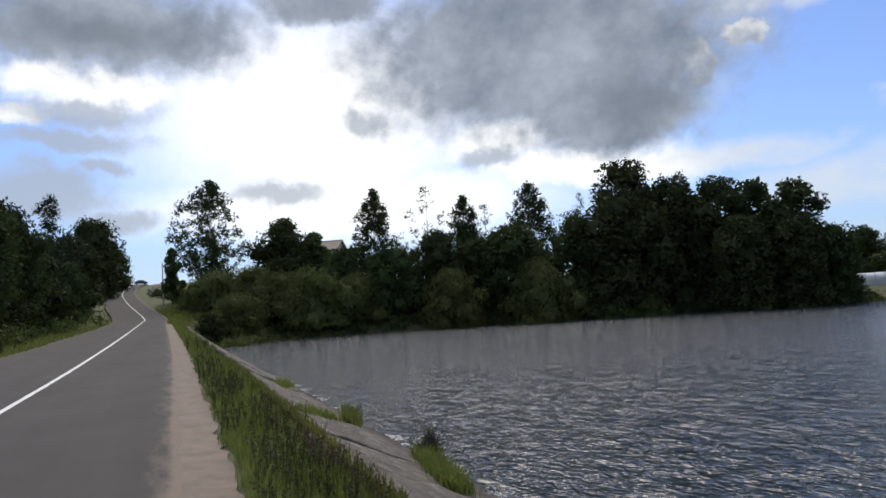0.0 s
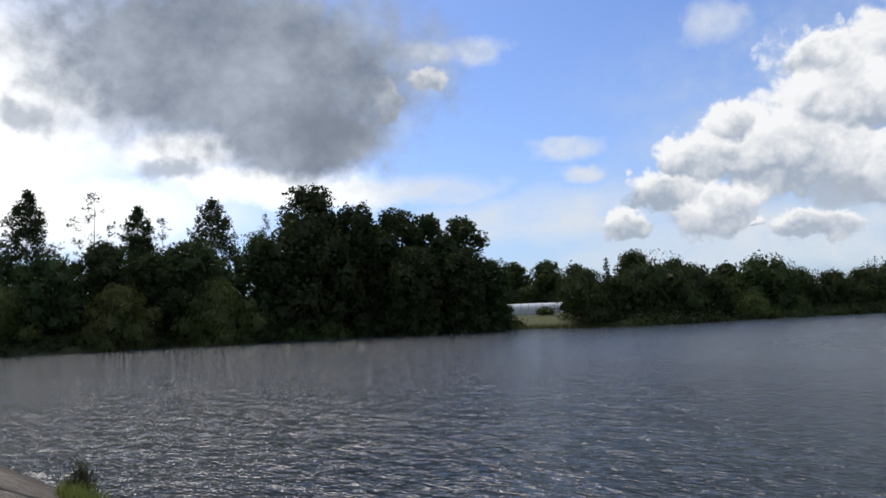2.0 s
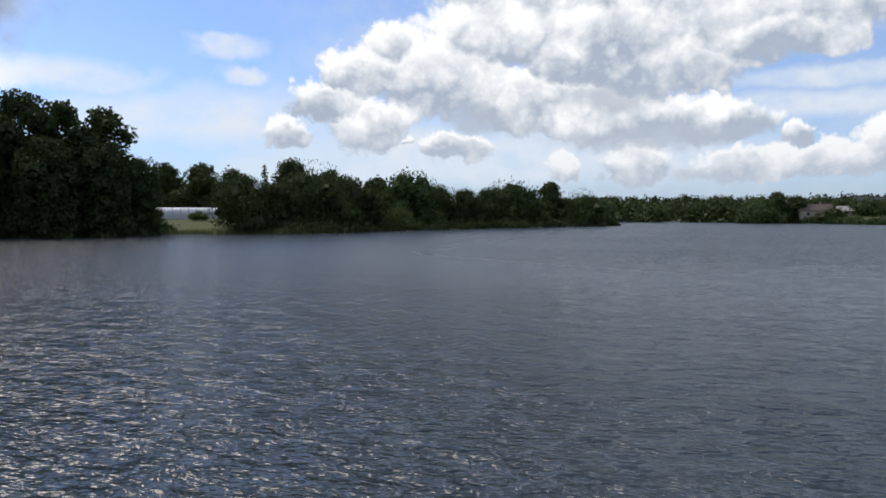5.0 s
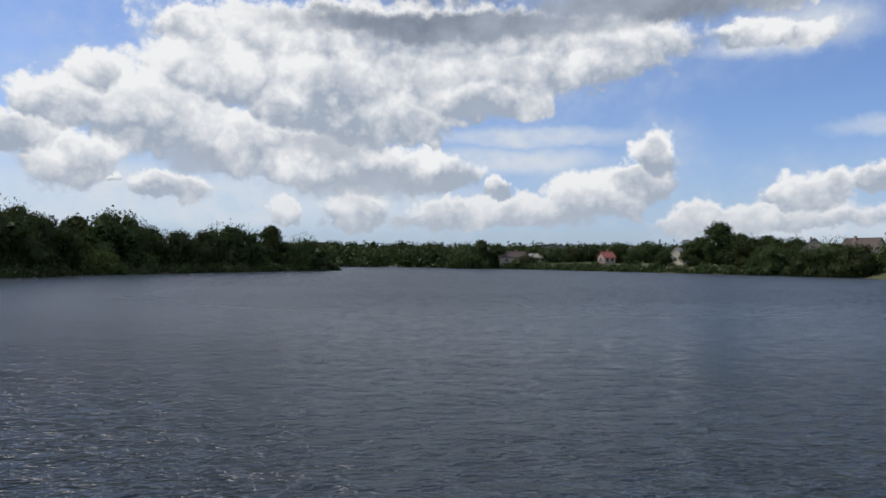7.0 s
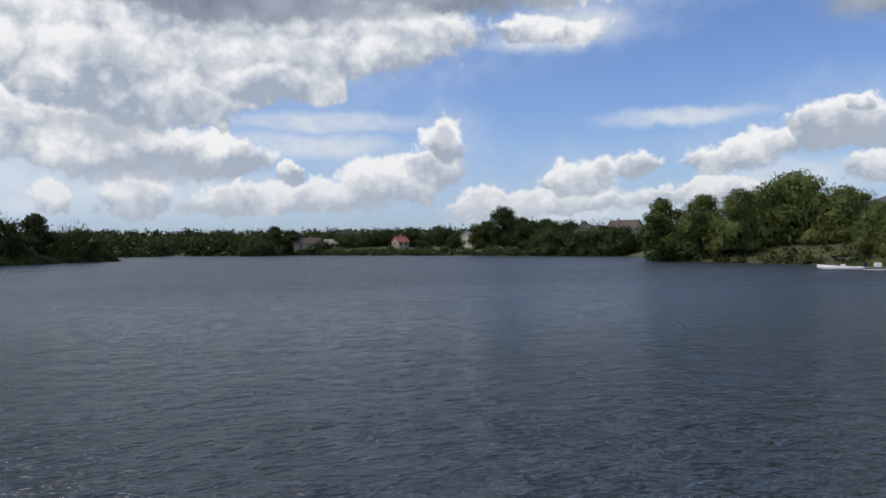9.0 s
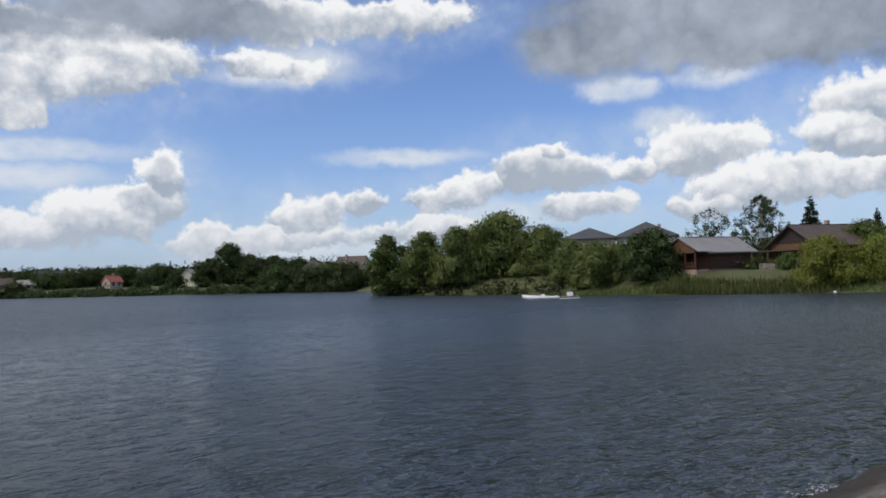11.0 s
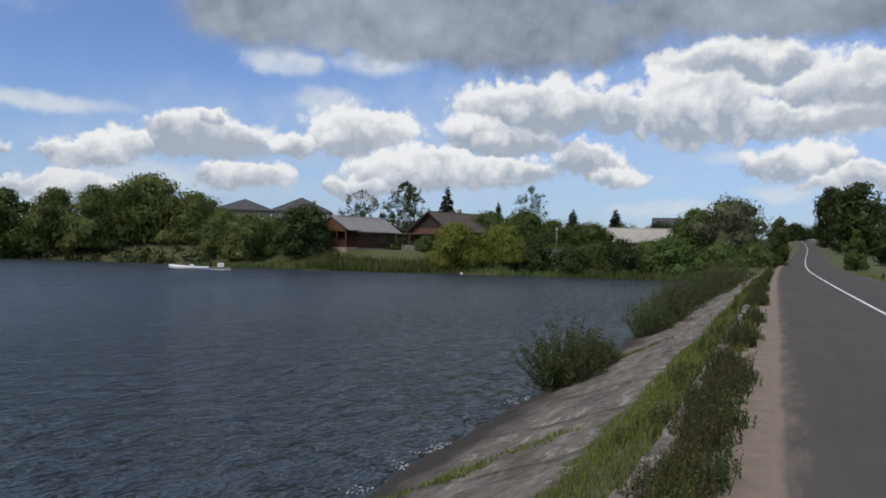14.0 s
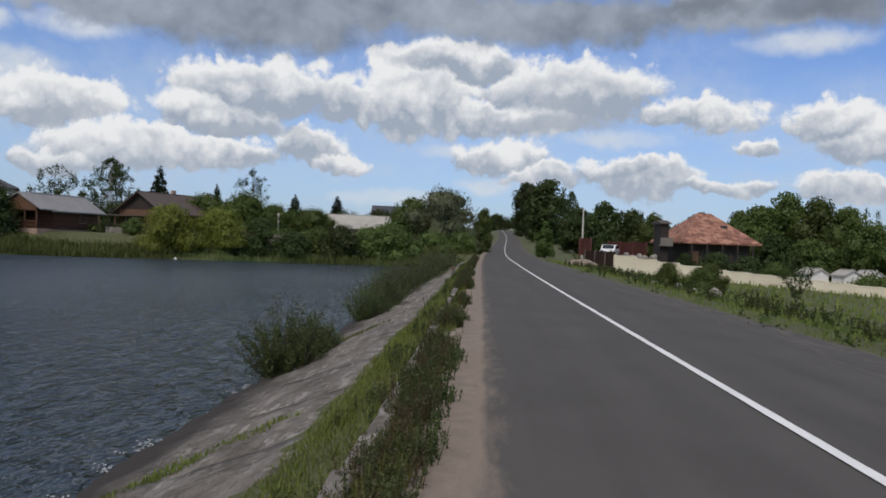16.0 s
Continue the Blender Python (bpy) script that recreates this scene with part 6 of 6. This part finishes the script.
part("porch_gable", prism(bmesh.new(), [(-2.6, 2.25), (2.6, 2.25), (2.6, 2.75), (0, 4.1), (-2.6, 2.75)], -5.95, -5.85), TIMBER, cabin)
for y in (-2.65, -0.9, 0.9, 2.65):
    part("post", boxed(-5.95, y - 0.09, 0.1, -5.77, y + 0.09, 2.3, bevel=0.015), LOG, cabin)
for z in (0.45, 0.95):
    part("rail", boxed(-5.93, -2.6, z, -5.83, 2.6, z + 0.09, bevel=0.01), TIMBER, cabin)
for k in range(20):
    part("baluster", boxed(-5.91, -2.5 + k * 0.26, 0.12, -5.86, -2.44 + k * 0.26, 0.95), TIMBER, cabin)

# brown-roofed house behind the yellow willows
bz = ground_at(114, 50)
gable_house("log_house", "large timber house with a brown tiled roof", (116.5, 50.0, bz), -22, 12, 9, 7.5 - bz - 2.7, 7.6 - bz, TIMBER, BROWN_ROOF, 0.8,
            [(-6.08, -2.2, 1.0, 1.1, 1.1, "-x"), (-6.08, 2.2, 1.0, 1.1, 1.1, "-x"), (-2, -4.55, 1.0, 1.0, 1.1, "-y")], (1.5, 0.9, 8.3 - bz), (0.4, PINK_STONE), gable_mat=DARK_LOG)
ver = thing("veranda", "low brown veranda roof on timber posts", "veranda", (109.4, 52.9, ground_at(109.4, 52.9)), -22)
part("roof", prism(bmesh.new(), [(-5.5, 2.3), (-5.5, 2.16), (5.5, 2.16), (5.5, 2.3)], -1.6, 1.6), BROWN_ROOF, ver)
for y in (-5.2, -1.8, 1.8, 5.2):
    part("post", boxed(-1.45, y - 0.09, -0.4, -1.27, y + 0.09, 2.2), TIMBER, ver)
part("railing", boxed(-1.42, -5.2, 0.75, -1.32, 5.2, 0.85), TIMBER, ver)
wz = ground_at(150, 56)
gable_house("white_house", "white rendered house with a dark gabled roof", (150, 56, wz), 20, 8, 5.5, 8.0 - wz, 9.6 - wz, WHITE_WALL, SLATE_ROOF, 0.4, [(-4.05, 0, 5.2 - wz + 2.0, 0.9, 0.9, "-x")])
az_ = ground_at(116, 95)
hip_house("brick_villa", "two-storey beige house with a dark hipped roof", (118.5, 97, az_), 38, 12, 10, 8.0 - az_, 10.3 - az_, 4.5, BEIGE_WALL, SLATE_ROOF, 0.7, [(-6.02, -2, 3.2, 1.2, 1.3, "-x"), (-6.02, 2, 3.2, 1.2, 1.3, "-x")])
az_ = ground_at(126, 88)
hip_house("brick_villa", "two-storey pale house with a dark hipped roof and chimney", (127.5, 89.5, az_), 32, 14.5, 11, 8.1 - az_, 11.1 - az_, 7.0, WHITE_WALL, SLATE_ROOF, 0.7,
          [(-7.27, -2.4, 3.6, 1.3, 1.4, "-x"), (-7.27, 2.4, 3.6, 1.3, 1.4, "-x"), (-3, -5.52, 3.6, 1.3, 1.4, "-y")], (3.6, -2.2, 10.9 - az_))
# long barn and grey roofs near the road
bz = ground_at(126, 21)
gable_house("barn", "long low barn with a weathered pale sheet roof", (128.0, 21.0, bz), 99, 10.5, 6.5, 3.6 - bz, 5.7 - bz, GREY_WOOD, PALE_ROOF, 0.4, [(-2, -3.27, 0.7, 0.8, 0.6, "-y"), (2.5, -3.27, 0.7, 0.8, 0.6, "-y")])
bz = ground_at(160, 18)
gable_house("farmhouse", "grey house with a dark slate roof", (162, 17.5, bz), 95, 12, 8, 6.9 - bz, 9.0 - bz, BEIGE_WALL, SLATE_ROOF, 0.5, (), (-2.5, 0.5, 9.8 - bz))

# hipped house behind the white wall
hz = -0.4
house = hip_house("tiled_house", "dark timber house with a mottled red tiled hipped roof", (85.2, -25.3, hz), 98, 7.0, 8.0, 3.05, 6.4, 1.6, DARK_LOG, SHINGLE, 0.9,
                  [(-2.4, 4.03, 0.9, 1.2, 1.2, "+y", DARK_LOG), (-0.6, 4.03, 0.9, 1.2, 1.2, "+y", DARK_LOG), (1.2, 4.03, 0.9, 1.2, 1.2, "+y", DARK_LOG)], None, 1.2, door=(2.3, 4.0, 0.1, 3.2, 4.08, 2.1))
for xx in (-3.4, -1.7, 0, 1.7, 3.4):
    part("post", boxed(xx - 0.08, 4.7, -0.9, xx + 0.08, 4.86, 2.9), DARK_LOG, house)
part("roof_window", boxed(-1.6, 2.2, 4.45, -0.9, 2.5, 4.95), GLASS, house, "small pale roof window")
wing = thing("tower", "dark timber stair tower with a small roof", "house wing", (82.8, -20.0, 0), 98)
part("wall", boxed(-0.42, -1.1, -1.5, 0.42, 1.1, 4.5, bevel=0.02), DARK_LOG, wing)
part("roof", prism(bmesh.new(), [(-1.4, 4.5), (1.4, 4.5), (1.4, 4.6), (0, 4.95), (-1.4, 4.6)], -0.62, 0.62), BROWN_ROOF, wing)
part("balcony", boxed(-0.7, 1.1, 2.1, 0.7, 1.7, 2.25), GREY_WOOD, wing)
part("railing", boxed(-0.7, 1.64, 2.25, 0.7, 1.7, 3.0), GREY_WOOD, wing)

# cream wall, stepping down with the ground
wall = thing("garden_wall", "cream rendered garden wall in stepped panels", "wall", group="")
wp = [(71.2, -13.0), (65.2, -19.6), (54.7, -29.3), (47.0, -36.4)]
wt_ = [1.05, 0.2, -0.5, -0.95]
run, segs = 0.0, []
for (p, q), (h0, h1) in zip(zip(wp, wp[1:]), zip(wt_, wt_[1:])):
    n = round(math.hypot(q[0] - p[0], q[1] - p[1]) / 2.1)
    for i in range(n):
        t0, t1 = i / n, (i + 1) / n
        segs.append(((p[0] + (q[0] - p[0]) * t0, p[1] + (q[1] - p[1]) * t0), (p[0] + (q[0] - p[0]) * t1, p[1] + (q[1] - p[1]) * t1), h0 + (h1 - h0) * (t0 + 0.3 / n)))
for a, b, h in segs:
    L = math.hypot(b[0] - a[0], b[1] - a[1])
    turn = math.degrees(math.atan2(b[1] - a[1], b[0] - a[0]))
    m = pose(a[0], a[1], 0, 0, 0, turn)
    for nm, bm, mt in (("panel", boxed(0.14, -0.09, h - 1.9, L - 0.14, 0.09, h - 0.06, bevel=0.01), CREAM_WALL), ("post", boxed(-0.14, -0.14, h - 2.0, 0.14, 0.14, h + 0.05, bevel=0.015), CREAM_WALL), ("coping", boxed(0.14, -0.12, h - 0.06, L - 0.14, 0.12, h, bevel=0.01), CREAM_WALL)):
        part(nm, bm, mt, wall).matrix_world = m

# red-brown fences and gate of the yard
def sheet_fence(label, a, b, top, height, mat, name="fence"):
    ob = thing(name, label, "fence", (a[0], a[1], 0), math.degrees(math.atan2(b[1] - a[1], b[0] - a[0])))
    L = math.hypot(b[0] - a[0], b[1] - a[1])
    n = max(1, round(L / 2.2))
    for i in range(n + 1):
        part("post", boxed(L * i / n - 0.06, -0.06, top - height - 0.6, L * i / n + 0.06, 0.06, top + 0.1), GREY_WOOD if mat is BROWN_FENCE else mat, ob)
    for i in range(n):
        bm = bmesh.new()
        w = L / n - 0.14
        k = 12
        vs = [[bm.verts.new((L * i / n + 0.07 + w * j / k, 0.03 if j % 2 else -0.03, z)) for j in range(k + 1)] for z in (top - height - 0.3, top)]
        for j in range(k):
            bm.faces.new((vs[0][j], vs[0][j + 1], vs[1][j + 1], vs[1][j]))
        bmesh.ops.solidify(bm, geom=bm.faces[:], thickness=0.015)
        part("panel", bm, mat, ob)
    return ob


sheet_fence("red-brown corrugated sheet fence beside the yard", (89.5, -12.0), (88.5, -13.2), 2.7, 1.7, RED_FENCE)
sheet_fence("dark brown sheet gate between grey posts", (87.2, -12.4), (80.8, -14.8), 1.25, 1.5, BROWN_FENCE, "gate_fence")
sheet_fence("red-brown sheet fence at the yard's back", (96.5, -16.6), (91.5, -20.4), 2.5, 1.7, RED_FENCE)
rs = random.Random(4)
for k in range(16):
    bm = bmesh.new()
    bmesh.ops.create_icosphere(bm, subdivisions=2, radius=1.0)
    for v in bm.verts:
        v.co *= 1 + 0.22 * noise.noise(v.co * 1.3 + Vector((k, 0, 0)))
    for f in bm.faces:
        f.smooth = True
    me = bpy.data.meshes.new("boulder")
    bm.to_mesh(me)
    bm.free()
    me.materials.append(STONE)
    if k < 11:
        x, y, z = 80.5 + rs.uniform(-1.0, 3.5), -16.2 - k * 0.28, 0.55 + rs.uniform(0, 0.35)
        r = rs.uniform(0.3, 0.5)
        lab = "pale rough boulder piled above the wall"
    else:
        x, y = rs.uniform(34, 52), -10.6 + rs.uniform(-0.9, 0.9)
        z, r = ground_at(x, y) + 0.1, rs.uniform(0.25, 0.45)
        lab = "grey boulder lying in the verge grass"
    o = new("boulder", me)
    o.matrix_world = pose(x, y, z, rs.uniform(0, 90), rs.uniform(0, 90), 0) @ Matrix.Diagonal((r, r * rs.uniform(0.8, 1.2), r * 0.75, 1))
    tagged(o, lab, "boulder", "boulders by the yard")
bm = bmesh.new()
bmesh.ops.create_uvsphere(bm, u_segments=28, v_segments=14, radius=1.0)
for v in bm.verts:
    v.co *= 1 + 0.12 * noise.noise(v.co * 2.2)
    v.co.z = max(-0.2, v.co.z)
for f in bm.faces:
    f.smooth = True
me = bpy.data.meshes.new("sand_heap")
bm.to_mesh(me)
bm.free()
me.materials.append(SAND)
heap = tagged(new("sand_heap", me), "heap of pale sand beside the road", "sand heap")
heap.matrix_world = pose(78.5, -10.8, ground_at(78.5, -10.8), 0, 0, 20) @ Matrix.Diagonal((2.6, 1.5, 0.75, 1))


def utility_pole(x, y, top, label):
    z = ground_at(x, y)
    ob = thing("utility_pole", label, "utility pole", (x, y, z))
    tv, tf = [], []
    tube(tv, tf, [(0, 0, -0.5), (0, 0, top - z)], [0.15, 0.10], 10)
    part_mesh("pole", mesh_of("pole", tv, tf, PALE_ROOF, True), ob)
    part("crossarm", boxed(-0.7, -0.05, top - z - 0.5, 0.7, 0.05, top - z - 0.4), GREY_WOOD, ob)
    for k in (-0.6, 0.6):
        bm = bmesh.new()
        bmesh.ops.create_cone(bm, cap_ends=True, segments=8, radius1=0.05, radius2=0.03, depth=0.16, matrix=Matrix.Translation((k, 0, top - z - 0.32)))
        part("insulator", bm, WHITE_WALL, ob)


utility_pole(104.0, -14.3, 7.1, "pale concrete utility pole beside the yard")
utility_pole(-150, 0.3, 13.4, "slim utility pole on the hill road")
x, y = at_az(-74.5, 118)
utility_pole(x, y, 5.2, "utility pole among the garden trees")

# marker post on the facing
px, py, pz = slab_point(45, 1.6)
post = thing("marker_post", "short dark timber post at the slabs' edge", "post", (px, py, pz - 0.1))
part("shaft", boxed(-0.1, -0.1, -0.3, 0.1, 0.1, 0.55, bevel=0.02), GREY_WOOD, post)
part("cap", boxed(-0.15, -0.15, 0.55, 0.15, 0.15, 0.65, bevel=0.02), TIMBER, post)


# ---- boats, car ----
def motor_boat(at, turn, length, label):
    ob = thing("motor_boat", label, "boat", at, turn)
    bm = bmesh.new()
    rings, n = [], 14
    for i in range(n + 1):
        t = i / n
        half = 0.85 * (1 - max(0.0, (t - 0.45) / 0.55) ** 2.2) + 0.02
        sheer = 0.36 + 0.22 * t * t
        keel = -0.25 + 0.45 * max(0.0, (t - 0.6) / 0.4) ** 2
        x = (t - 0.5) * length
        rings.append([bm.verts.new((x, s * half * k, z)) for s, k, z in ((-1, 1.0, sheer), (-1, 0.92, 0.1), (-1, 0.45, keel + 0.08), (1, 0.0, keel), (1, 0.45, keel + 0.08), (1, 0.92, 0.1), (1, 1.0, sheer), (1, 0.86, sheer + 0.03), (1, 0.80, sheer - 0.06), (-1, 0.80, sheer - 0.06), (-1, 0.86, sheer + 0.03))])
    for a, b in zip(rings, rings[1:]):
        m = len(a)
        for k in range(m):
            bm.faces.new((a[k], a[(k + 1) % m], b[(k + 1) % m], b[k]))
    bm.faces.new(rings[0])
    bmesh.ops.recalc_face_normals(bm, faces=bm.faces)
    for f in bm.faces:
        f.smooth = True
    part("hull", bm, BOAT_WHITE, ob)
    part("windscreen", prism(bmesh.new(), [(-0.62, 0.4), (0.62, 0.4), (0.5, 0.8), (-0.5, 0.8)], length * 0.08, length * 0.08 + 0.04), GLASS, ob, "low tinted windscreen")
    for y in (-0.35, 0.35):
        part("seat", boxed(-length * 0.12, y - 0.22, 0.25, -length * 0.02, y + 0.22, 0.62, bevel=0.05), BOAT_WHITE, ob)
    for px in (-length * 0.3, length * 0.02):
        tv, tf = [], []
        tube(tv, tf, [(px, -0.7, 0.4), (px, -0.62, 1.2), (px, 0.62, 1.2), (px, 0.7, 0.4)], [0.02] * 4, 6)
        part_mesh("canopy_hoop", mesh_of("canopy_hoop", tv, tf, RUBBER, True), ob)
    part("canopy", boxed(-length * 0.31, -0.66, 1.2, length * 0.03, 0.66, 1.26, bevel=0.02), SLATE_ROOF, ob, "folded dark canopy")
    part("outboard_motor", boxed(-length / 2 - 0.35, -0.18, 0.35, -length / 2 - 0.02, 0.18, 0.95, bevel=0.06), RUBBER, ob, "black outboard motor")
    return ob


motor_boat((64.2, 60.3, WATER_Z + 0.02), 138, 4.3, "small white motor boat lying off the willows")
raft = thing("pontoon", "low grey pontoon with a white frame", "pontoon", (68.2, 59.4, WATER_Z), 138)
part("deck", boxed(-1.2, -0.8, 0.1, 1.2, 0.8, 0.28, bevel=0.03), GREY_WOOD, raft)
for s in (-0.6, 0.6):
    part("float", boxed(-1.2, s - 0.2, -0.2, 1.2, s + 0.2, 0.1, bevel=0.06), BOAT_WHITE, raft)
part("locker", boxed(-0.5, -0.4, 0.28, 0.2, 0.3, 0.75, bevel=0.04), BOAT_WHITE, raft, "white locker")


def parked_car(at, turn, paint, label):
    ob = thing("car", label, "car", at, turn)
    bm = prism(bmesh.new(), [(-2.1, 0.3), (2.1, 0.3), (2.15, 0.75), (1.3, 0.92), (0.75, 1.42), (-0.9, 1.46), (-1.7, 1.0), (-2.12, 0.9)], -0.82, 0.82)
    bmesh.ops.bevel(bm, geom=bm.edges[:], offset=0.06, segments=2, affect="EDGES")
    part("body", bm, paint, ob)
    for s in (-1, 1):
        part("side_window", prism(bmesh.new(), [(1.1, 0.95), (0.68, 1.34), (-0.85, 1.38), (-1.45, 1.0)], s * 0.815, s * 0.835), GLASS, ob)
    part("windscreen", prism(bmesh.new(), [(1.31, 0.95), (0.80, 1.40), (0.83, 1.42), (1.34, 0.96)], -0.68, 0.68), GLASS, ob)
    part("rear_window", prism(bmesh.new(), [(-1.72, 1.03), (-0.98, 1.44), (-1.0, 1.47), (-1.75, 1.06)], -0.65, 0.65), GLASS, ob)
    for y in (-1.3, 1.3):
        for s in (-1, 1):
            bm = bmesh.new()
            bmesh.ops.create_cone(bm, cap_ends=True, segments=20, radius1=0.32, radius2=0.32, depth=0.2, matrix=Matrix.Translation((s * 0.76, y, 0.32)) @ Matrix.Rotation(radians(90), 4, "Y"))
            wheel = part("wheel", bm, RUBBER, ob)
            bm = bmesh.new()
            bmesh.ops.create_cone(bm, cap_ends=True, segments=14, radius1=0.19, radius2=0.17, depth=0.03, matrix=Matrix.Translation((s * 0.87, y, 0.32)) @ Matrix.Rotation(radians(90), 4, "Y"))
            part("rim", bm, GREY_ROOF, wheel)
    for s in (-0.55, 0.55):
        part("headlight", boxed(s - 0.16, 2.1, 0.62, s + 0.16, 2.16, 0.74, bevel=0.02), GLASS, ob)
    return ob


parked_car((91.2, -15.9, 0.62), 70, BOAT_WHITE, "white hatchback car parked in the yard")
parked_car((-276, -6.5, float(road_z(-276)) + 0.02), 8, SLATE_ROOF, "dark car far up the hill road")

# ---- white greenhouse, house on the hill, far village ----
gx, gy = -91.5, 118.5
gz = ground_at(gx, gy)
gh = thing("greenhouse", "long low greenhouse covered in milky film", "greenhouse", (gx, gy, gz), 37)
outline = [(math.cos(a) * 1.5, max(0, math.sin(a)) * 1.3 + 0.9) for a in np.linspace(0, math.pi, 11)]
part("cover", prism(bmesh.new(), [(1.5, -0.6)] + outline + [(-1.5, -0.6)], -5.8, 5.8), FILM, gh)
for k in range(9):
    tv, tf = [], []
    tube(tv, tf, [(-5.8 + 1.45 * k, y * 1.015, z * 1.015) for y, z in outline], [0.035] * len(outline), 5)
    part_mesh("hoop", mesh_of("hoop", tv, tf, GREY_WOOD, True), gh)
hx, hy = at_az(78.3, 174)
hz2 = ground_at(hx, hy)
gable_house("hill_house", "two-storey brick house half hidden by trees", (hx, hy, hz2), 60, 9, 8, 16.6 - hz2, 18.7 - hz2, BEIGE_WALL, BROWN_ROOF, 0.6, [(4.53, 0, 15.2 - hz2, 1.2, 1.4, "+x"), (0, -4.03, 15.2 - hz2, 1.2, 1.4, "-y")])

village = (("red", -15.2, 272, 5.2, 4.6, 4.4, 20), ("white", -20.4, 272, 6.6, 6, 5, 50), ("slate", -0.6, 425, 8.6, 12, 8, 10), ("brown", -8.0, 306, 5.6, 11, 7, 5), ("white", -13.0, 335, 8.0, 9, 7, 70), ("slate", -11.4, 365, 9.2, 14, 8, 15),
           ("white", -26.1, 262, 8.2, 8, 7, 40), ("slate", -29.4, 232, 8.4, 16, 8, 62), ("brown", -32.4, 228, 8.4, 9, 8, 120), ("slate", -33.4, 235, 8.0, 9, 7, 60), ("brown", -16.8, 330, 7.6, 9, 7, 30), ("white", -6.2, 380, 8.4, 9, 7, 80), ("pale", -10.2, 300, 4.6, 9, 6, 12), ("white", -23.0, 300, 8.0, 8, 7, 65), ("slate", -18.6, 340, 8.6, 10, 7, 25), ("pale", -4.0, 345, 5.0, 8, 6, 70))
looks = {"red": (PINK_WALL, RED_ROOF, "pinkish house with a red tiled roof"), "white": (CREAM_WALL, PALE_ROOF, "cream rendered house with a pale roof"), "slate": (BEIGE_WALL, SLATE_ROOF, "beige house with a dark roof"),
         "brown": (BEIGE_WALL, BROWN_ROOF, "beige house with a brown tiled roof"), "pale": (CREAM_WALL, PALE_ROOF, "small cream cottage with a pale roof")}
for look_name, az, d, top, L, W, turn in village:
    x, y = at_az(az, d)
    z = ground_at(x, y)
    wm, rm, lab = looks[look_name]
    h = max(3.6, top - z)
    gable_house("village_house", lab + " in the far village", (x, y, z), turn, L, W, h * 0.58, h, wm, rm, 0.4,
                [(-L / 4, -W / 2 - 0.02, h * 0.2, 1.1, 1.2, "-y"), (L / 4, -W / 2 - 0.02, h * 0.2, 1.1, 1.2, "-y"), (-L / 2 - 0.02, 0, h * 0.25, 1.1, 1.2, "-x")], (L * 0.2, 0.6, h + 0.6), group="houses of the far village")
# low garden walls on the east bank
gw = thing("bank_wall", "low grey concrete wall along the east bank", "wall", (0, 0, 0))
pts = [(90.5, 47), (92.5, 38), (94.5, 28), (96, 18)]
for a, b in zip(pts, pts[1:]):
    L = math.hypot(b[0] - a[0], b[1] - a[1])
    n = int(L / 2.4)
    for i in range(n):
        x, y = a[0] + (b[0] - a[0]) * i / n, a[1] + (b[1] - a[1]) * i / n
        part("panel", boxed(0, -0.1, -0.8, L / n - 0.05, 0.1, 0.75, bevel=0.02), CONCRETE, gw).matrix_world = pose(x, y, ground_at(x, y), 0, 0, math.degrees(math.atan2(b[1] - a[1], b[0] - a[0])))
buoy = bmesh.new()
bmesh.ops.create_uvsphere(buoy, u_segments=14, v_segments=10, radius=0.16)
bo = thing("buoy", "small white float on the water", "buoy", (83.5, 35.0, WATER_Z + 0.08))
part("float", buoy, BOAT_WHITE, bo)

# side track and sheds
tz = [(-96.0, -6.0), (-99.0, -9.0), (-104.0, -13.0), (-112.0, -18.0), (-124.0, -23.0)]
tvs, tfs = [], []
for i, (x, y) in enumerate(tz):
    for s in (-1.6, 0.0, 1.6):
        tvs.append((x + s * 0.8, y - s * 0.6 * -1, ground_at(x + s * 0.8, y + s * 0.6) + 0.05))
for i in range(len(tz) - 1):
    for k in range(2):
        a = i * 3 + k
        tfs.append((a, a + 1, a + 4, a + 3))
tagged(new("track", mesh_of("track", tvs, tfs, SAND, True)), "pale sandy side track leaving the road", "track", kind="structure")
for az, d, L in ((-113.8, 95, 2.4), (-115.9, 95, 1.8), (-117.2, 97, 2.0)):
    x, y = at_az(az, d)
    z = ground_at(x, y)
    gable_house("garden_shed", "small white garden shed among the bushes", (x, y, z), 20, L, 2.4, max(1.0, -0.3 - z), max(1.4, 0.25 - z), WHITE_WALL, PALE_ROOF, 0.15, group="sheds in the garden")
